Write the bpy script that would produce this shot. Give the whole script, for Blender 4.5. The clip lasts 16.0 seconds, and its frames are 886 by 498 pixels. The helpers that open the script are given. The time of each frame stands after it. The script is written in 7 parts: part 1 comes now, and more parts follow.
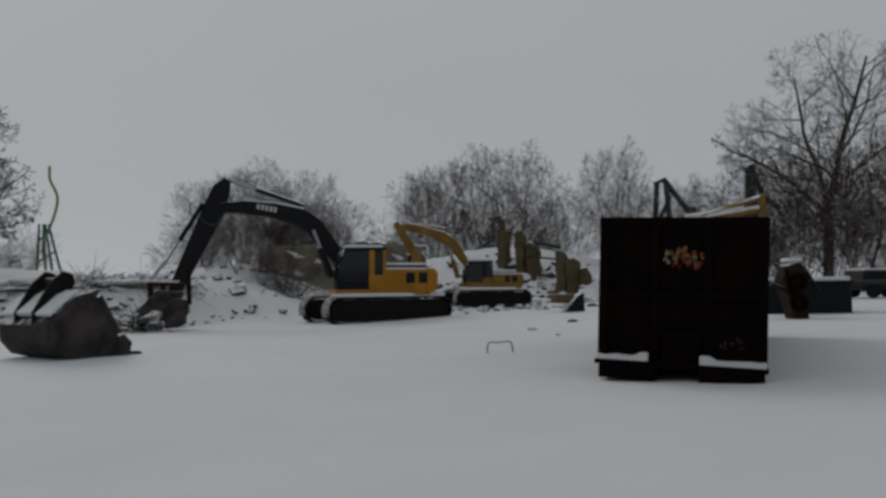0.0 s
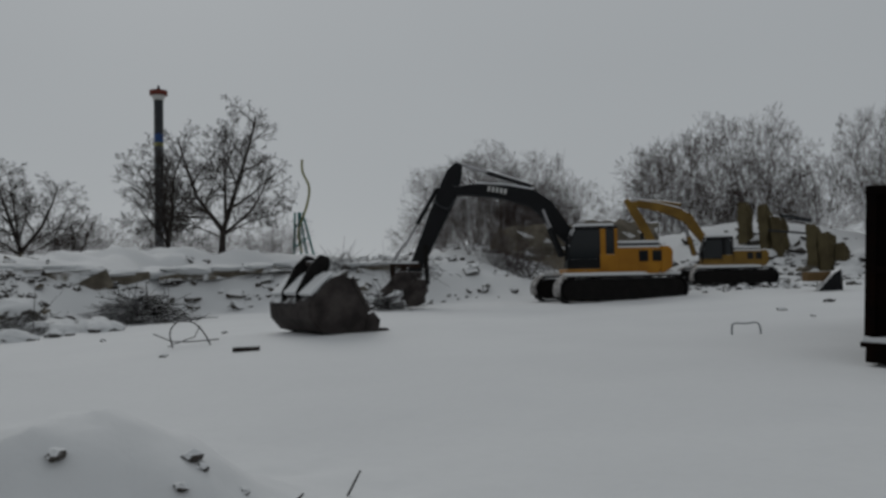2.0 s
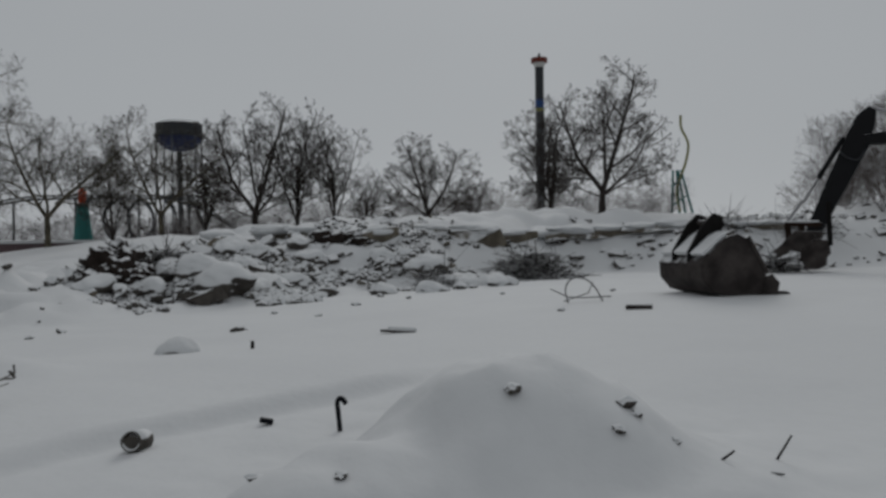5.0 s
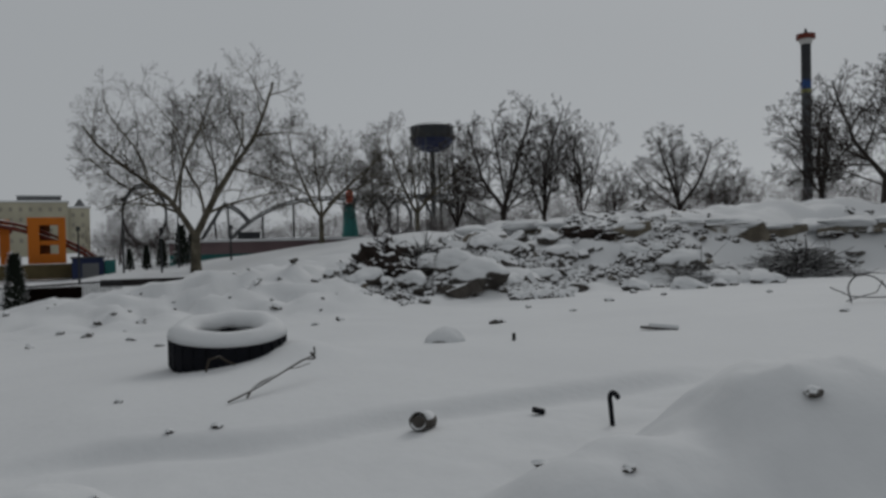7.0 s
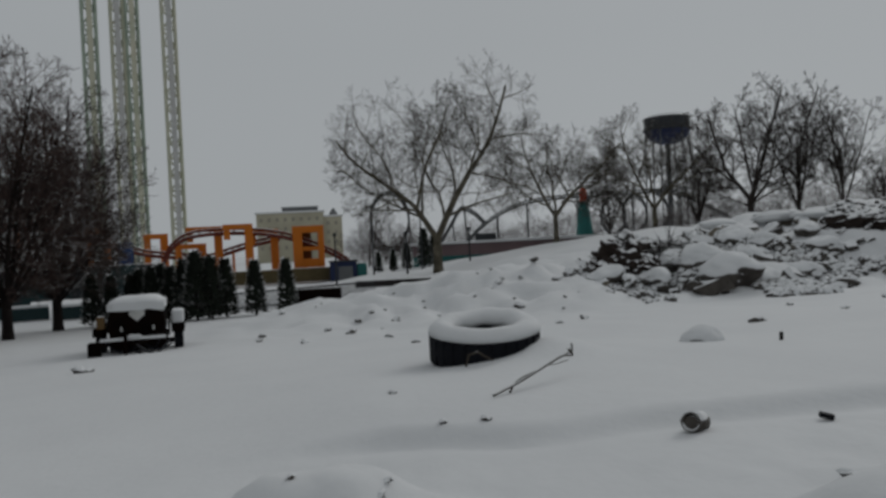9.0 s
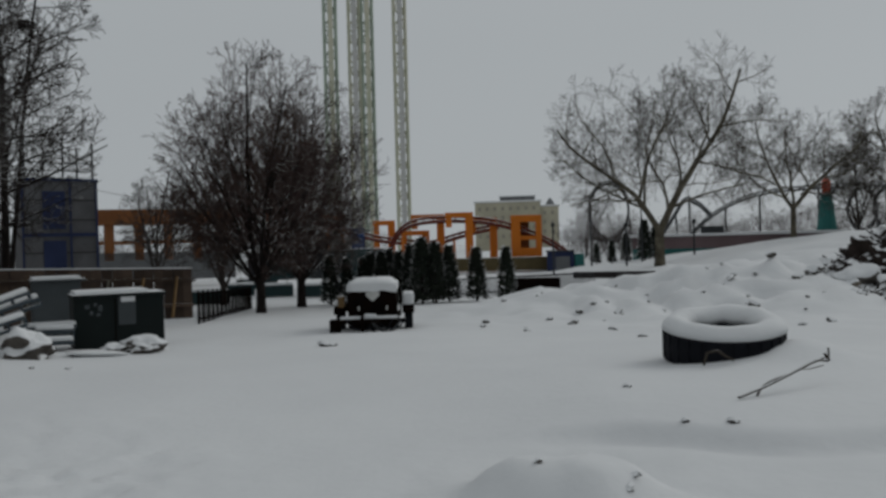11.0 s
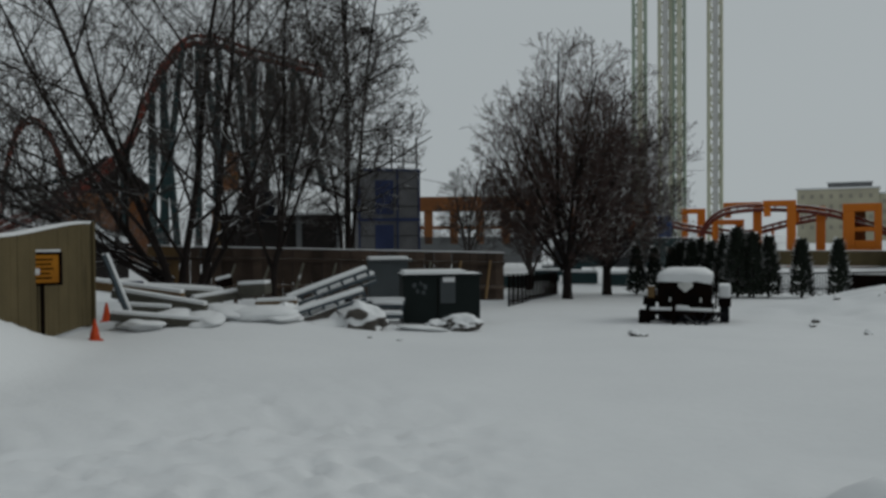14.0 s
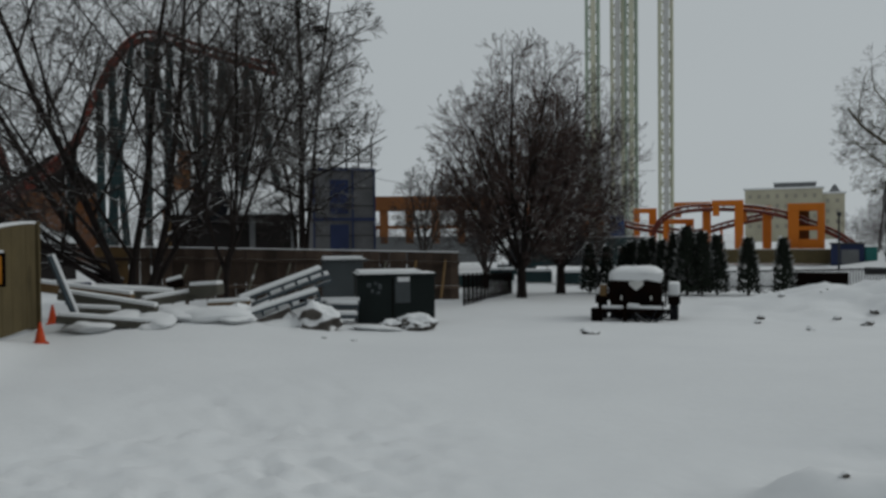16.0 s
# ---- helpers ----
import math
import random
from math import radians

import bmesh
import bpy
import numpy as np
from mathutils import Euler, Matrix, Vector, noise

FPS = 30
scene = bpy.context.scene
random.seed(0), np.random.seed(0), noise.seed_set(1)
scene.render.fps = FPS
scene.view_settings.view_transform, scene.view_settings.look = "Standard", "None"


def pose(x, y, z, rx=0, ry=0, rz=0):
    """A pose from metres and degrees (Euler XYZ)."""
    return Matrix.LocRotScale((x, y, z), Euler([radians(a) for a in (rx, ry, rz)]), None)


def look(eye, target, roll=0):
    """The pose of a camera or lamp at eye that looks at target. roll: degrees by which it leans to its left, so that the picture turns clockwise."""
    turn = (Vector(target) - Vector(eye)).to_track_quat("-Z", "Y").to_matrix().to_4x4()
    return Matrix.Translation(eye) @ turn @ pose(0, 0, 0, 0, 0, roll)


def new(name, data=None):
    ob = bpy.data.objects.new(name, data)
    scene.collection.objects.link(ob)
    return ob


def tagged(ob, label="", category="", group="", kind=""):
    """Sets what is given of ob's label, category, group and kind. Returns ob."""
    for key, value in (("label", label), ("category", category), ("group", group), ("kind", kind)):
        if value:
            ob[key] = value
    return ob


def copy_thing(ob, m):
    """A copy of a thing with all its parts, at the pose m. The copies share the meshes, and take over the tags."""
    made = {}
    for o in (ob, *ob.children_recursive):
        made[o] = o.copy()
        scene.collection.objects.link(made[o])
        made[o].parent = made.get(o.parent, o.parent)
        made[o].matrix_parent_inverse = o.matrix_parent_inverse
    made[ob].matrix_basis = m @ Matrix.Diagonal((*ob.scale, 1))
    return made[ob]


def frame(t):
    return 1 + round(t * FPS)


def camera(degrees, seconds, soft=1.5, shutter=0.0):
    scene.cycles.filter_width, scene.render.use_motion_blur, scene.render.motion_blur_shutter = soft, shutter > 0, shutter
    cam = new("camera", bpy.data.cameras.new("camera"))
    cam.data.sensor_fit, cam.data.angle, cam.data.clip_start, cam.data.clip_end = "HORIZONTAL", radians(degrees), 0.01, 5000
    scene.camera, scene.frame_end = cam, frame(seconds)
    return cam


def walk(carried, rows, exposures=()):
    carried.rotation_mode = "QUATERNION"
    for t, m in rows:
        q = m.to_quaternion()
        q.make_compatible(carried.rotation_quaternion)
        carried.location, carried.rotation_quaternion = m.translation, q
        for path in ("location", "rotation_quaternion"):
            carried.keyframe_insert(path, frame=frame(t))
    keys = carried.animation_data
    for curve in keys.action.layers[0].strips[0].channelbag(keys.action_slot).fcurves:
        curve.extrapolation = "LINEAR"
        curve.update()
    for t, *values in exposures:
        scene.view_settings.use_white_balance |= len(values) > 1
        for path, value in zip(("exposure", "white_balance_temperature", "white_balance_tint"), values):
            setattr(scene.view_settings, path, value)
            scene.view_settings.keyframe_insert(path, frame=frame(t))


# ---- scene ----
cam = camera(59.9, 16.0, soft=3.0)
ROWS = [
    (0.0, -0.000, 0.001, 1.605, 0.00, 3.00, 0.49),
    (0.5, -0.036, -0.021, 1.617, 6.06, 2.46, 1.13),
    (1.0, -0.048, -0.027, 1.609, 9.75, 1.96, 1.05),
    (1.5, -0.071, -0.025, 1.613, 13.41, 1.91, 1.04),
    (2.0, -0.099, -0.039, 1.609, 16.86, 1.69, 1.05),
    (2.5, -0.113, -0.077, 1.618, 20.16, 1.46, 1.13),
    (3.0, -0.124, -0.109, 1.615, 23.83, 1.25, 0.80),
    (3.5, -0.140, -0.173, 1.622, 27.99, 0.43, 0.61),
    (4.0, -0.204, -0.225, 1.612, 34.36, -0.28, 0.67),
    (4.2, -0.225, -0.247, 1.611, 36.66, -0.47, 0.85),
    (6.3, -0.318, -0.483, 1.610, 54.91, -0.91, 0.68),
    (6.5, -0.328, -0.498, 1.602, 56.75, -0.87, 0.90),
    (7.0, -0.353, -0.559, 1.605, 62.33, -0.86, 1.26),
    (7.5, -0.388, -0.612, 1.593, 67.32, -1.18, 1.31),
    (8.0, -0.380, -0.639, 1.593, 70.01, -1.54, 1.76),
    (8.5, -0.407, -0.708, 1.583, 74.54, -0.79, 2.29),
    (9.0, -0.439, -0.779, 1.588, 79.52, -0.30, 2.92),
    (9.2, -0.423, -0.806, 1.595, 81.55, -0.12, 3.03),
    (11.3, -0.423, -1.029, 1.589, 97.91, -0.37, 1.33),
    (11.5, -0.426, -1.046, 1.580, 99.67, -0.28, 1.30),
    (12.0, -0.406, -1.091, 1.588, 103.80, -0.66, 1.14),
    (12.5, -0.363, -1.140, 1.596, 107.60, -0.43, 0.49),
    (13.0, -0.400, -1.158, 1.588, 111.48, -0.27, 0.74),
    (13.5, -0.428, -1.184, 1.584, 115.40, -0.66, 0.55),
    (14.0, -0.443, -1.212, 1.580, 117.70, -0.99, 0.40),
    (14.5, -0.449, -1.216, 1.577, 118.48, -0.80, 0.44),
    (15.0, -0.447, -1.219, 1.579, 118.47, -0.96, 0.42),
    (15.5, -0.430, -1.201, 1.582, 117.29, -0.85, 0.48),
    (16.0, -0.414, -1.163, 1.583, 114.42, -1.05, 0.51),
]
EXPOSURES = [(0.0, 0.03, 6500, 10), (0.5, -0.08, 6500, 10), (1.5, -0.04, 6500, 10), (2.0, -0.02, 6470, 9), (2.5, -0.23, 6450, 9), (3.0, -0.24, 6480, 9), (3.5, -0.04, 6500, 10), (4.0, 0.0, 6500, 10), (7.0, 0.0, 6500, 10), (9.0, -0.02, 6500, 9),
             (11.5, 0.17, 6450, 8), (12.0, 0.02, 6440, 8), (12.5, 0.17, 6420, 7), (13.0, 0.0, 6450, 8), (13.5, 0.15, 6420, 6), (14.0, 0.22, 6400, 5), (15.0, 0.23, 6400, 5), (15.5, 0.4, 6400, 6), (16.0, 0.32, 6400, 6)]
walk(cam, [(t, pose(x, y, z, 90 + pitch, roll, yaw)) for t, x, y, z, yaw, pitch, roll in ROWS], EXPOSURES)

# ---- overcast winter light ----
world = bpy.data.worlds.new("overcast_sky")
scene.world = world
world.use_nodes = True
wn, wl = world.node_tree.nodes, world.node_tree.links
wn.clear()
sky = wn.new("ShaderNodeTexSky")
sky.sky_type, sky.sun_disc = "NISHITA", False
sky.sun_elevation, sky.sun_rotation = radians(34), radians(-37)
grey = wn.new("ShaderNodeHueSaturation")
grey.inputs["Saturation"].default_value = 0.1
grey.inputs["Value"].default_value = 0.06
wl.new(sky.outputs["Color"], grey.inputs["Color"])
coords = wn.new("ShaderNodeTexCoord")
split = wn.new("ShaderNodeSeparateXYZ")
wl.new(coords.outputs["Generated"], split.inputs[0])
lift = wn.new("ShaderNodeMapRange")
lift.inputs["From Min"].default_value, lift.inputs["From Max"].default_value = 0.25, 1.0
wl.new(split.outputs["Z"], lift.inputs["Value"])
cloud_noise = wn.new("ShaderNodeTexNoise")
cloud_noise.inputs["Scale"].default_value = 1.6
cloud_noise.inputs["Detail"].default_value = 3.0
wl.new(coords.outputs["Generated"], cloud_noise.inputs["Vector"])
cloud = wn.new("ShaderNodeMix")
cloud.data_type = "RGBA"
cloud.inputs["A"].default_value = (0.326, 0.345, 0.362, 1)
cloud.inputs["B"].default_value = (0.40, 0.415, 0.43, 1)
wl.new(lift.outputs["Result"], cloud.inputs["Factor"])
soften = wn.new("ShaderNodeMapRange")
soften.inputs["To Min"].default_value, soften.inputs["To Max"].default_value = 0.95, 1.05
wl.new(cloud_noise.outputs["Fac"], soften.inputs["Value"])
uneven = wn.new("ShaderNodeVectorMath")
uneven.operation = "SCALE"
wl.new(cloud.outputs["Result"], uneven.inputs[0])
wl.new(soften.outputs["Result"], uneven.inputs["Scale"])
veil = wn.new("ShaderNodeMix")
veil.data_type = "RGBA"
veil.inputs["Factor"].default_value = 0.92
wl.new(grey.outputs["Color"], veil.inputs["A"])
wl.new(uneven.outputs[0], veil.inputs["B"])
back = wn.new("ShaderNodeBackground")
back.inputs["Strength"].default_value = 1.0
wl.new(veil.outputs["Result"], back.inputs["Color"])
wo = wn.new("ShaderNodeOutputWorld")
wl.new(back.outputs[0], wo.inputs[0])
sun = new("sun", bpy.data.lights.new("sun", "SUN"))
sun.data.energy, sun.data.angle, sun.data.color = 0.62, radians(28), (1.0, 0.985, 0.96)
sun.matrix_world = look((-36, 48, 40), (0, 0, 0))

# ---- materials ----


def material(name, color, rough=0.8, metal=0.0, vary=0.25, scale=3.0, bump=0.3, fine=30.0, snow=0.0, tint=None, glass=False, spec=0.15, each=0.0):
    """A surface with two scales of variation and, where snow > 0, snow lying on what faces up."""
    m = bpy.data.materials.new(name)
    m.use_nodes = True
    n, l = m.node_tree.nodes, m.node_tree.links
    b = n["Principled BSDF"]
    b.inputs["Roughness"].default_value, b.inputs["Metallic"].default_value = rough, metal
    b.inputs["Specular IOR Level"].default_value = spec
    geo = n.new("ShaderNodeNewGeometry")
    big = n.new("ShaderNodeTexNoise")
    big.inputs["Scale"].default_value, big.inputs["Detail"].default_value = scale, 5
    l.new(geo.outputs["Position"], big.inputs["Vector"])
    small = n.new("ShaderNodeTexNoise")
    small.inputs["Scale"].default_value, small.inputs["Detail"].default_value = fine, 3
    l.new(geo.outputs["Position"], small.inputs["Vector"])
    ramp = n.new("ShaderNodeMapRange")
    ramp.inputs["From Min"].default_value, ramp.inputs["From Max"].default_value = 0.35, 0.65
    l.new(big.outputs["Fac"], ramp.inputs["Value"])
    mix = n.new("ShaderNodeMix")
    mix.data_type = "RGBA"
    other = tint or tuple(c * (1 - vary) for c in color)
    mix.inputs["A"].default_value, mix.inputs["B"].default_value = (*color, 1), (*other, 1)
    l.new(ramp.outputs["Result"], mix.inputs["Factor"])
    grain = n.new("ShaderNodeMix")
    grain.data_type, grain.blend_type = "RGBA", "MULTIPLY"
    grain.inputs["Factor"].default_value = vary
    l.new(mix.outputs["Result"], grain.inputs["A"])
    l.new(small.outputs["Fac"], grain.inputs["B"])
    top = grain.outputs["Result"]
    if each > 0:
        info = n.new("ShaderNodeObjectInfo")
        shade = n.new("ShaderNodeMapRange")
        shade.inputs["To Min"].default_value, shade.inputs["To Max"].default_value = 1 - each, 1 + each
        l.new(info.outputs["Random"], shade.inputs["Value"])
        own = n.new("ShaderNodeVectorMath")
        own.operation = "SCALE"
        l.new(top, own.inputs[0])
        l.new(shade.outputs["Result"], own.inputs["Scale"])
        top = own.outputs[0]
    if snow > 0:
        sp = n.new("ShaderNodeSeparateXYZ")
        l.new(geo.outputs["Normal"], sp.inputs[0])
        add = n.new("ShaderNodeMath")
        add.operation = "MULTIPLY_ADD"
        l.new(big.outputs["Fac"], add.inputs[0])
        add.inputs[1].default_value = 0.9
        l.new(sp.outputs["Z"], add.inputs[2])
        on = n.new("ShaderNodeMapRange")
        on.interpolation_type = "SMOOTHSTEP"
        on.inputs["From Min"].default_value, on.inputs["From Max"].default_value = 1.45 - snow, 1.6 - snow
        l.new(add.outputs[0], on.inputs["Value"])
        cover = n.new("ShaderNodeMix")
        cover.data_type = "RGBA"
        l.new(on.outputs["Result"], cover.inputs["Factor"])
        l.new(top, cover.inputs["A"])
        cover.inputs["B"].default_value = (0.66, 0.672, 0.68, 1)
        top = cover.outputs["Result"]
        keep = n.new("ShaderNodeMapRange")
        keep.inputs["To Min"].default_value, keep.inputs["To Max"].default_value = metal, 0.0
        l.new(on.outputs["Result"], keep.inputs["Value"])
        l.new(keep.outputs["Result"], b.inputs["Metallic"])
    l.new(top, b.inputs["Base Color"])
    if bump > 0:
        bp = n.new("ShaderNodeBump")
        bp.inputs["Strength"].default_value, bp.inputs["Distance"].default_value = bump, 0.02
        l.new(small.outputs["Fac"], bp.inputs["Height"])
        l.new(bp.outputs["Normal"], b.inputs["Normal"])
    if glass:
        b.inputs["Specular IOR Level"].default_value = 0.3
    return m


SNOW = material("snow", (0.66, 0.672, 0.68), 0.75, 0, 0.05, 0.5, 0.35, 14.0)
GROUND = material("snow_ground", (0.66, 0.672, 0.68), 0.8, 0, 0.05, 0.35, 0.3, 9.0, tint=(0.63, 0.642, 0.652))
SNOW_WORN = material("dirty_caked_snow", (0.5, 0.49, 0.48), 0.85, 0, 0.35, 6.0, 0.5, 20.0, tint=(0.12, 0.11, 0.105))
BARK = material("dark_bark", (0.022, 0.0162, 0.0145), 0.9, 0, 0.4, 2.0, 0.5, 25.0, snow=0.32)
BARK_BROWN = material("brown_twigs", (0.08, 0.055, 0.05), 0.9, 0, 0.4, 2.0, 0.4, 25.0, snow=0.25)
# Grey-brown bark; distance haze over the bank trees is put into this colour.
BARK_HAZED = material("hazed_grey_brown_bark", (0.058, 0.048, 0.043), 0.9, 0, 0.4, 2.0, 0.4, 25.0, snow=0.16)
BARK_RED = material("reddish_twigs", (0.085, 0.055, 0.048), 0.9, 0, 0.4, 2.0, 0.4, 25.0, snow=0.12)
BARK_PALE = material("pale_sycamore_bark", (0.19, 0.17, 0.125), 0.9, 0, 0.5, 1.5, 0.4, 15.0, snow=0.25, tint=(0.07, 0.06, 0.045))
TWIG_PALE = material("sycamore_twigs", (0.085, 0.072, 0.058), 0.9, 0, 0.4, 2.0, 0.3, 25.0, snow=0.2)
CONCRETE = material("old_concrete", (0.25, 0.22, 0.175), 0.95, 0, 0.45, 1.3, 0.8, 12.0, snow=0.75, tint=(0.12, 0.104, 0.082))
RUBBLE = material("rubble_stone", (0.125, 0.113, 0.1), 0.95, 0, 0.5, 2.2, 0.8, 14.0, snow=0.8, tint=(0.07, 0.061, 0.056))
RUBBLE_SNOWY = material("snowed_rubble", (0.125, 0.113, 0.1), 0.95, 0, 0.5, 2.2, 0.8, 14.0, snow=1.15, tint=(0.07, 0.061, 0.056))
EARTH = material("bare_earth", (0.045, 0.034, 0.029), 0.95, 0, 0.5, 3.0, 0.8, 16.0, snow=0.42)
RUST_BLACK = material("rusted_black_steel", (0.0045, 0.0035, 0.0032), 0.85, 0, 0.5, 2.5, 0.4, 20.0, tint=(0.009, 0.0045, 0.003), spec=0.03)
BLACK_PAINT = material("black_machine_paint", (0.0045, 0.005, 0.0065), 0.55, 0, 0.3, 2.0, 0.15, 30.0, snow=0.5, spec=0.2)
YELLOW = material("machine_yellow_paint", (0.42, 0.19, 0.018), 0.5, 0, 0.25, 1.5, 0.1, 30.0, snow=0.45, tint=(0.32, 0.14, 0.015))
YELLOW_OLD = material("faded_yellow_paint", (0.27, 0.16, 0.035), 0.6, 0, 0.35, 1.5, 0.15, 30.0, snow=0.45, tint=(0.18, 0.105, 0.025))
STEEL_WORN = material("worn_bucket_steel", (0.075, 0.064, 0.06), 0.65, 0.0, 0.45, 2.4, 0.35, 18.0, snow=0.38, tint=(0.026, 0.021, 0.02))
TRACK = material("track_steel", (0.012, 0.0105, 0.01), 0.8, 0.0, 0.4, 4.0, 0.5, 25.0, snow=0.12)
RUST = material("rust", (0.04, 0.024, 0.017), 0.9, 0.1, 0.5, 4.0, 0.4, 25.0, snow=0.4)
CHROME = material("cylinder_rod", (0.35, 0.35, 0.36), 0.3, 1.0, 0.1, 4.0, 0.05, 30.0)
GLASS = material("dark_cab_glass", (0.012, 0.015, 0.017), 0.12, 0, 0.1, 2.0, 0.0, 20.0, glass=True)
RUBBER = material("black_rubber", (0.006, 0.007, 0.011), 0.7, 0, 0.3, 5.0, 0.4, 30.0)
WHITE = material("dull_white_paint", (0.55, 0.55, 0.53), 0.7, 0, 0.2, 3.0, 0.1, 20.0)
ORANGE = material("orange_coaster_paint", (0.56, 0.165, 0.018), 0.55, 0, 0.15, 0.5, 0.05, 10.0, tint=(0.52, 0.15, 0.018))
RED = material("red_track_paint", (0.15, 0.035, 0.024), 0.5, 0, 0.2, 0.6, 0.05, 10.0, snow=0.3)
TEAL = material("teal_paint", (0.035, 0.16, 0.15), 0.6, 0, 0.2, 0.8, 0.05, 10.0, snow=0.3)
TEAL_DARK = material("dark_teal_steel", (0.022, 0.045, 0.048), 0.6, 0, 0.2, 0.8, 0.05, 10.0)
STEEL_DARK = material("dark_grey_steel", (0.045, 0.048, 0.052), 0.6, 0.2, 0.2, 0.8, 0.05, 10.0)
YG = material("yellow_green_paint", (0.24, 0.235, 0.09), 0.6, 0, 0.2, 0.8, 0.05, 10.0)
TOWER_STEEL = material("pale_lattice_steel", (0.58, 0.56, 0.44), 0.6, 0, 0.25, 0.3, 0.05, 10.0, tint=(0.46, 0.48, 0.36))
TOWER_GREEN = material("pale_green_steel", (0.4, 0.47, 0.38), 0.6, 0, 0.25, 0.3, 0.05, 10.0)
# Dark steel lightened in its base colour for haze on distant rides.
HAZED_STEEL = material("hazed_grey_steel", (0.085, 0.09, 0.095), 0.6, 0, 0.2, 0.8, 0.05, 10.0)
NAVY = material("navy_paint", (0.025, 0.035, 0.085), 0.6, 0, 0.2, 0.8, 0.05, 10.0)
BLUE = material("blue_paint", (0.03, 0.07, 0.20), 0.6, 0, 0.2, 0.8, 0.05, 10.0)
GREY_WALL = material("grey_wall_panels", (0.17, 0.175, 0.18), 0.8, 0, 0.2, 0.6, 0.1, 8.0, snow=0.3)
CREAM = material("cream_render", (0.45, 0.42, 0.32), 0.85, 0, 0.15, 0.2, 0.05, 5.0, snow=0.3)
PINK = material("dull_pink_wall", (0.21, 0.15, 0.155), 0.8, 0, 0.2, 0.4, 0.05, 8.0, snow=0.3)
TAN = material("tan_plank_wall", (0.115, 0.09, 0.045), 0.8, 0, 0.25, 1.2, 0.2, 18.0, snow=0.2)
WOOD = material("weathered_brown_boards", (0.085, 0.06, 0.045), 0.9, 0, 0.4, 1.6, 0.5, 16.0, snow=0.3, tint=(0.05, 0.035, 0.027), each=0.4)
WOOD_RAW = material("raw_timber", (0.16, 0.1, 0.045), 0.85, 0, 0.3, 1.6, 0.3, 16.0, snow=0.3)
GREEN_BOX = material("dark_green_cabinet_paint", (0.007, 0.012, 0.0115), 0.55, 0, 0.2, 1.5, 0.1, 20.0, snow=0.3)
GREY_BOX = material("grey_cabinet_paint", (0.07, 0.08, 0.085), 0.6, 0, 0.2, 1.5, 0.1, 20.0, snow=0.3)
PIPE = material("pale_beam_paint", (0.11, 0.105, 0.085), 0.8, 0, 0.4, 1.5, 0.2, 20.0, snow=0.5)
TRUSS = material("grey_blue_steel", (0.07, 0.09, 0.105), 0.6, 0.0, 0.3, 1.5, 0.1, 20.0, snow=0.45)
CONE = material("orange_cone_rubber", (0.55, 0.07, 0.02), 0.6, 0, 0.2, 3.0, 0.1, 20.0)
SIGN = material("amber_sign_face", (0.42, 0.17, 0.012), 0.6, 0, 0.2, 3.0, 0.05, 20.0, tint=(0.34, 0.13, 0.01))
NEEDLES = material("dark_evergreen", (0.034, 0.042, 0.031), 0.9, 0, 0.4, 9.0, 0.3, 25.0, snow=0.6)
OLD_ORANGE = material("rust_orange_facade", (0.24, 0.10, 0.04), 0.85, 0, 0.3, 0.5, 0.1, 6.0, snow=0.3)
DARK_ROOF = material("dark_shed_boards", (0.03, 0.026, 0.025), 0.85, 0, 0.3, 0.8, 0.2, 10.0, snow=0.3)

# ---- building blocks ----
EYE_Z = 1.6


def P(bearing, dist, z=0.0):
    """A place by its bearing (degrees to the left of ahead at the walk's start), distance and height."""
    a = radians(bearing)
    return Vector((-math.sin(a) * dist, math.cos(a) * dist, z))


def mesh_of(name, verts, faces, mat, smooth=False):
    me = bpy.data.meshes.new(name)
    me.from_pydata([tuple(v) for v in verts], [], [tuple(f) for f in faces])
    me.materials.append(mat)
    if smooth:
        me.polygons.foreach_set("use_smooth", [True] * len(me.polygons))
    me.update()
    return me


def part(name, bm, mat, parent, label=""):
    """One mesh object from a bmesh, under a thing or a part."""
    me = bpy.data.meshes.new(name)
    bmesh.ops.recalc_face_normals(bm, faces=bm.faces[:])
    bm.to_mesh(me)
    bm.free()
    me.materials.append(mat)
    ob = new(name, me)
    ob.parent = parent
    if label:
        tagged(ob, label)
    return ob


def thing(name, place, turn=0.0, label="", category="", group="", kind=""):
    ob = new(name)
    ob.matrix_basis = pose(*place, 0, 0, turn)
    return tagged(ob, label, category, group, kind)


def solo(name, bm, mat, m, label="", category="", group="", kind=""):
    """A thing that is one mesh."""
    ob = part(name, bm, mat, None)
    ob.matrix_basis = m
    return tagged(ob, label, category, group, kind)


def box(bm, c, s, rot=None, bevel=0.0):
    m = Matrix.Translation(c)
    if rot is not None:
        m = m @ Euler([radians(a) for a in rot]).to_matrix().to_4x4()
    r = bmesh.ops.create_cube(bm, size=1.0, matrix=m @ Matrix.Diagonal((*s, 1)))
    if bevel > 0:
        edges = {e for v in r["verts"] for e in v.link_edges}
        bmesh.ops.bevel(bm, geom=list(edges), offset=bevel, segments=2, affect="EDGES", profile=0.6)
    return bm


def rod(bm, a, b, r0, r1=None, n=8):
    a, b = Vector(a), Vector(b)
    d = b - a
    if d.length < 1e-5:
        return bm
    m = Matrix.Translation((a + b) / 2) @ d.to_track_quat("Z", "Y").to_matrix().to_4x4()
    bmesh.ops.create_cone(bm, cap_ends=True, segments=n, radius1=r0, radius2=r0 if r1 is None else r1, depth=d.length, matrix=m)
    return bm


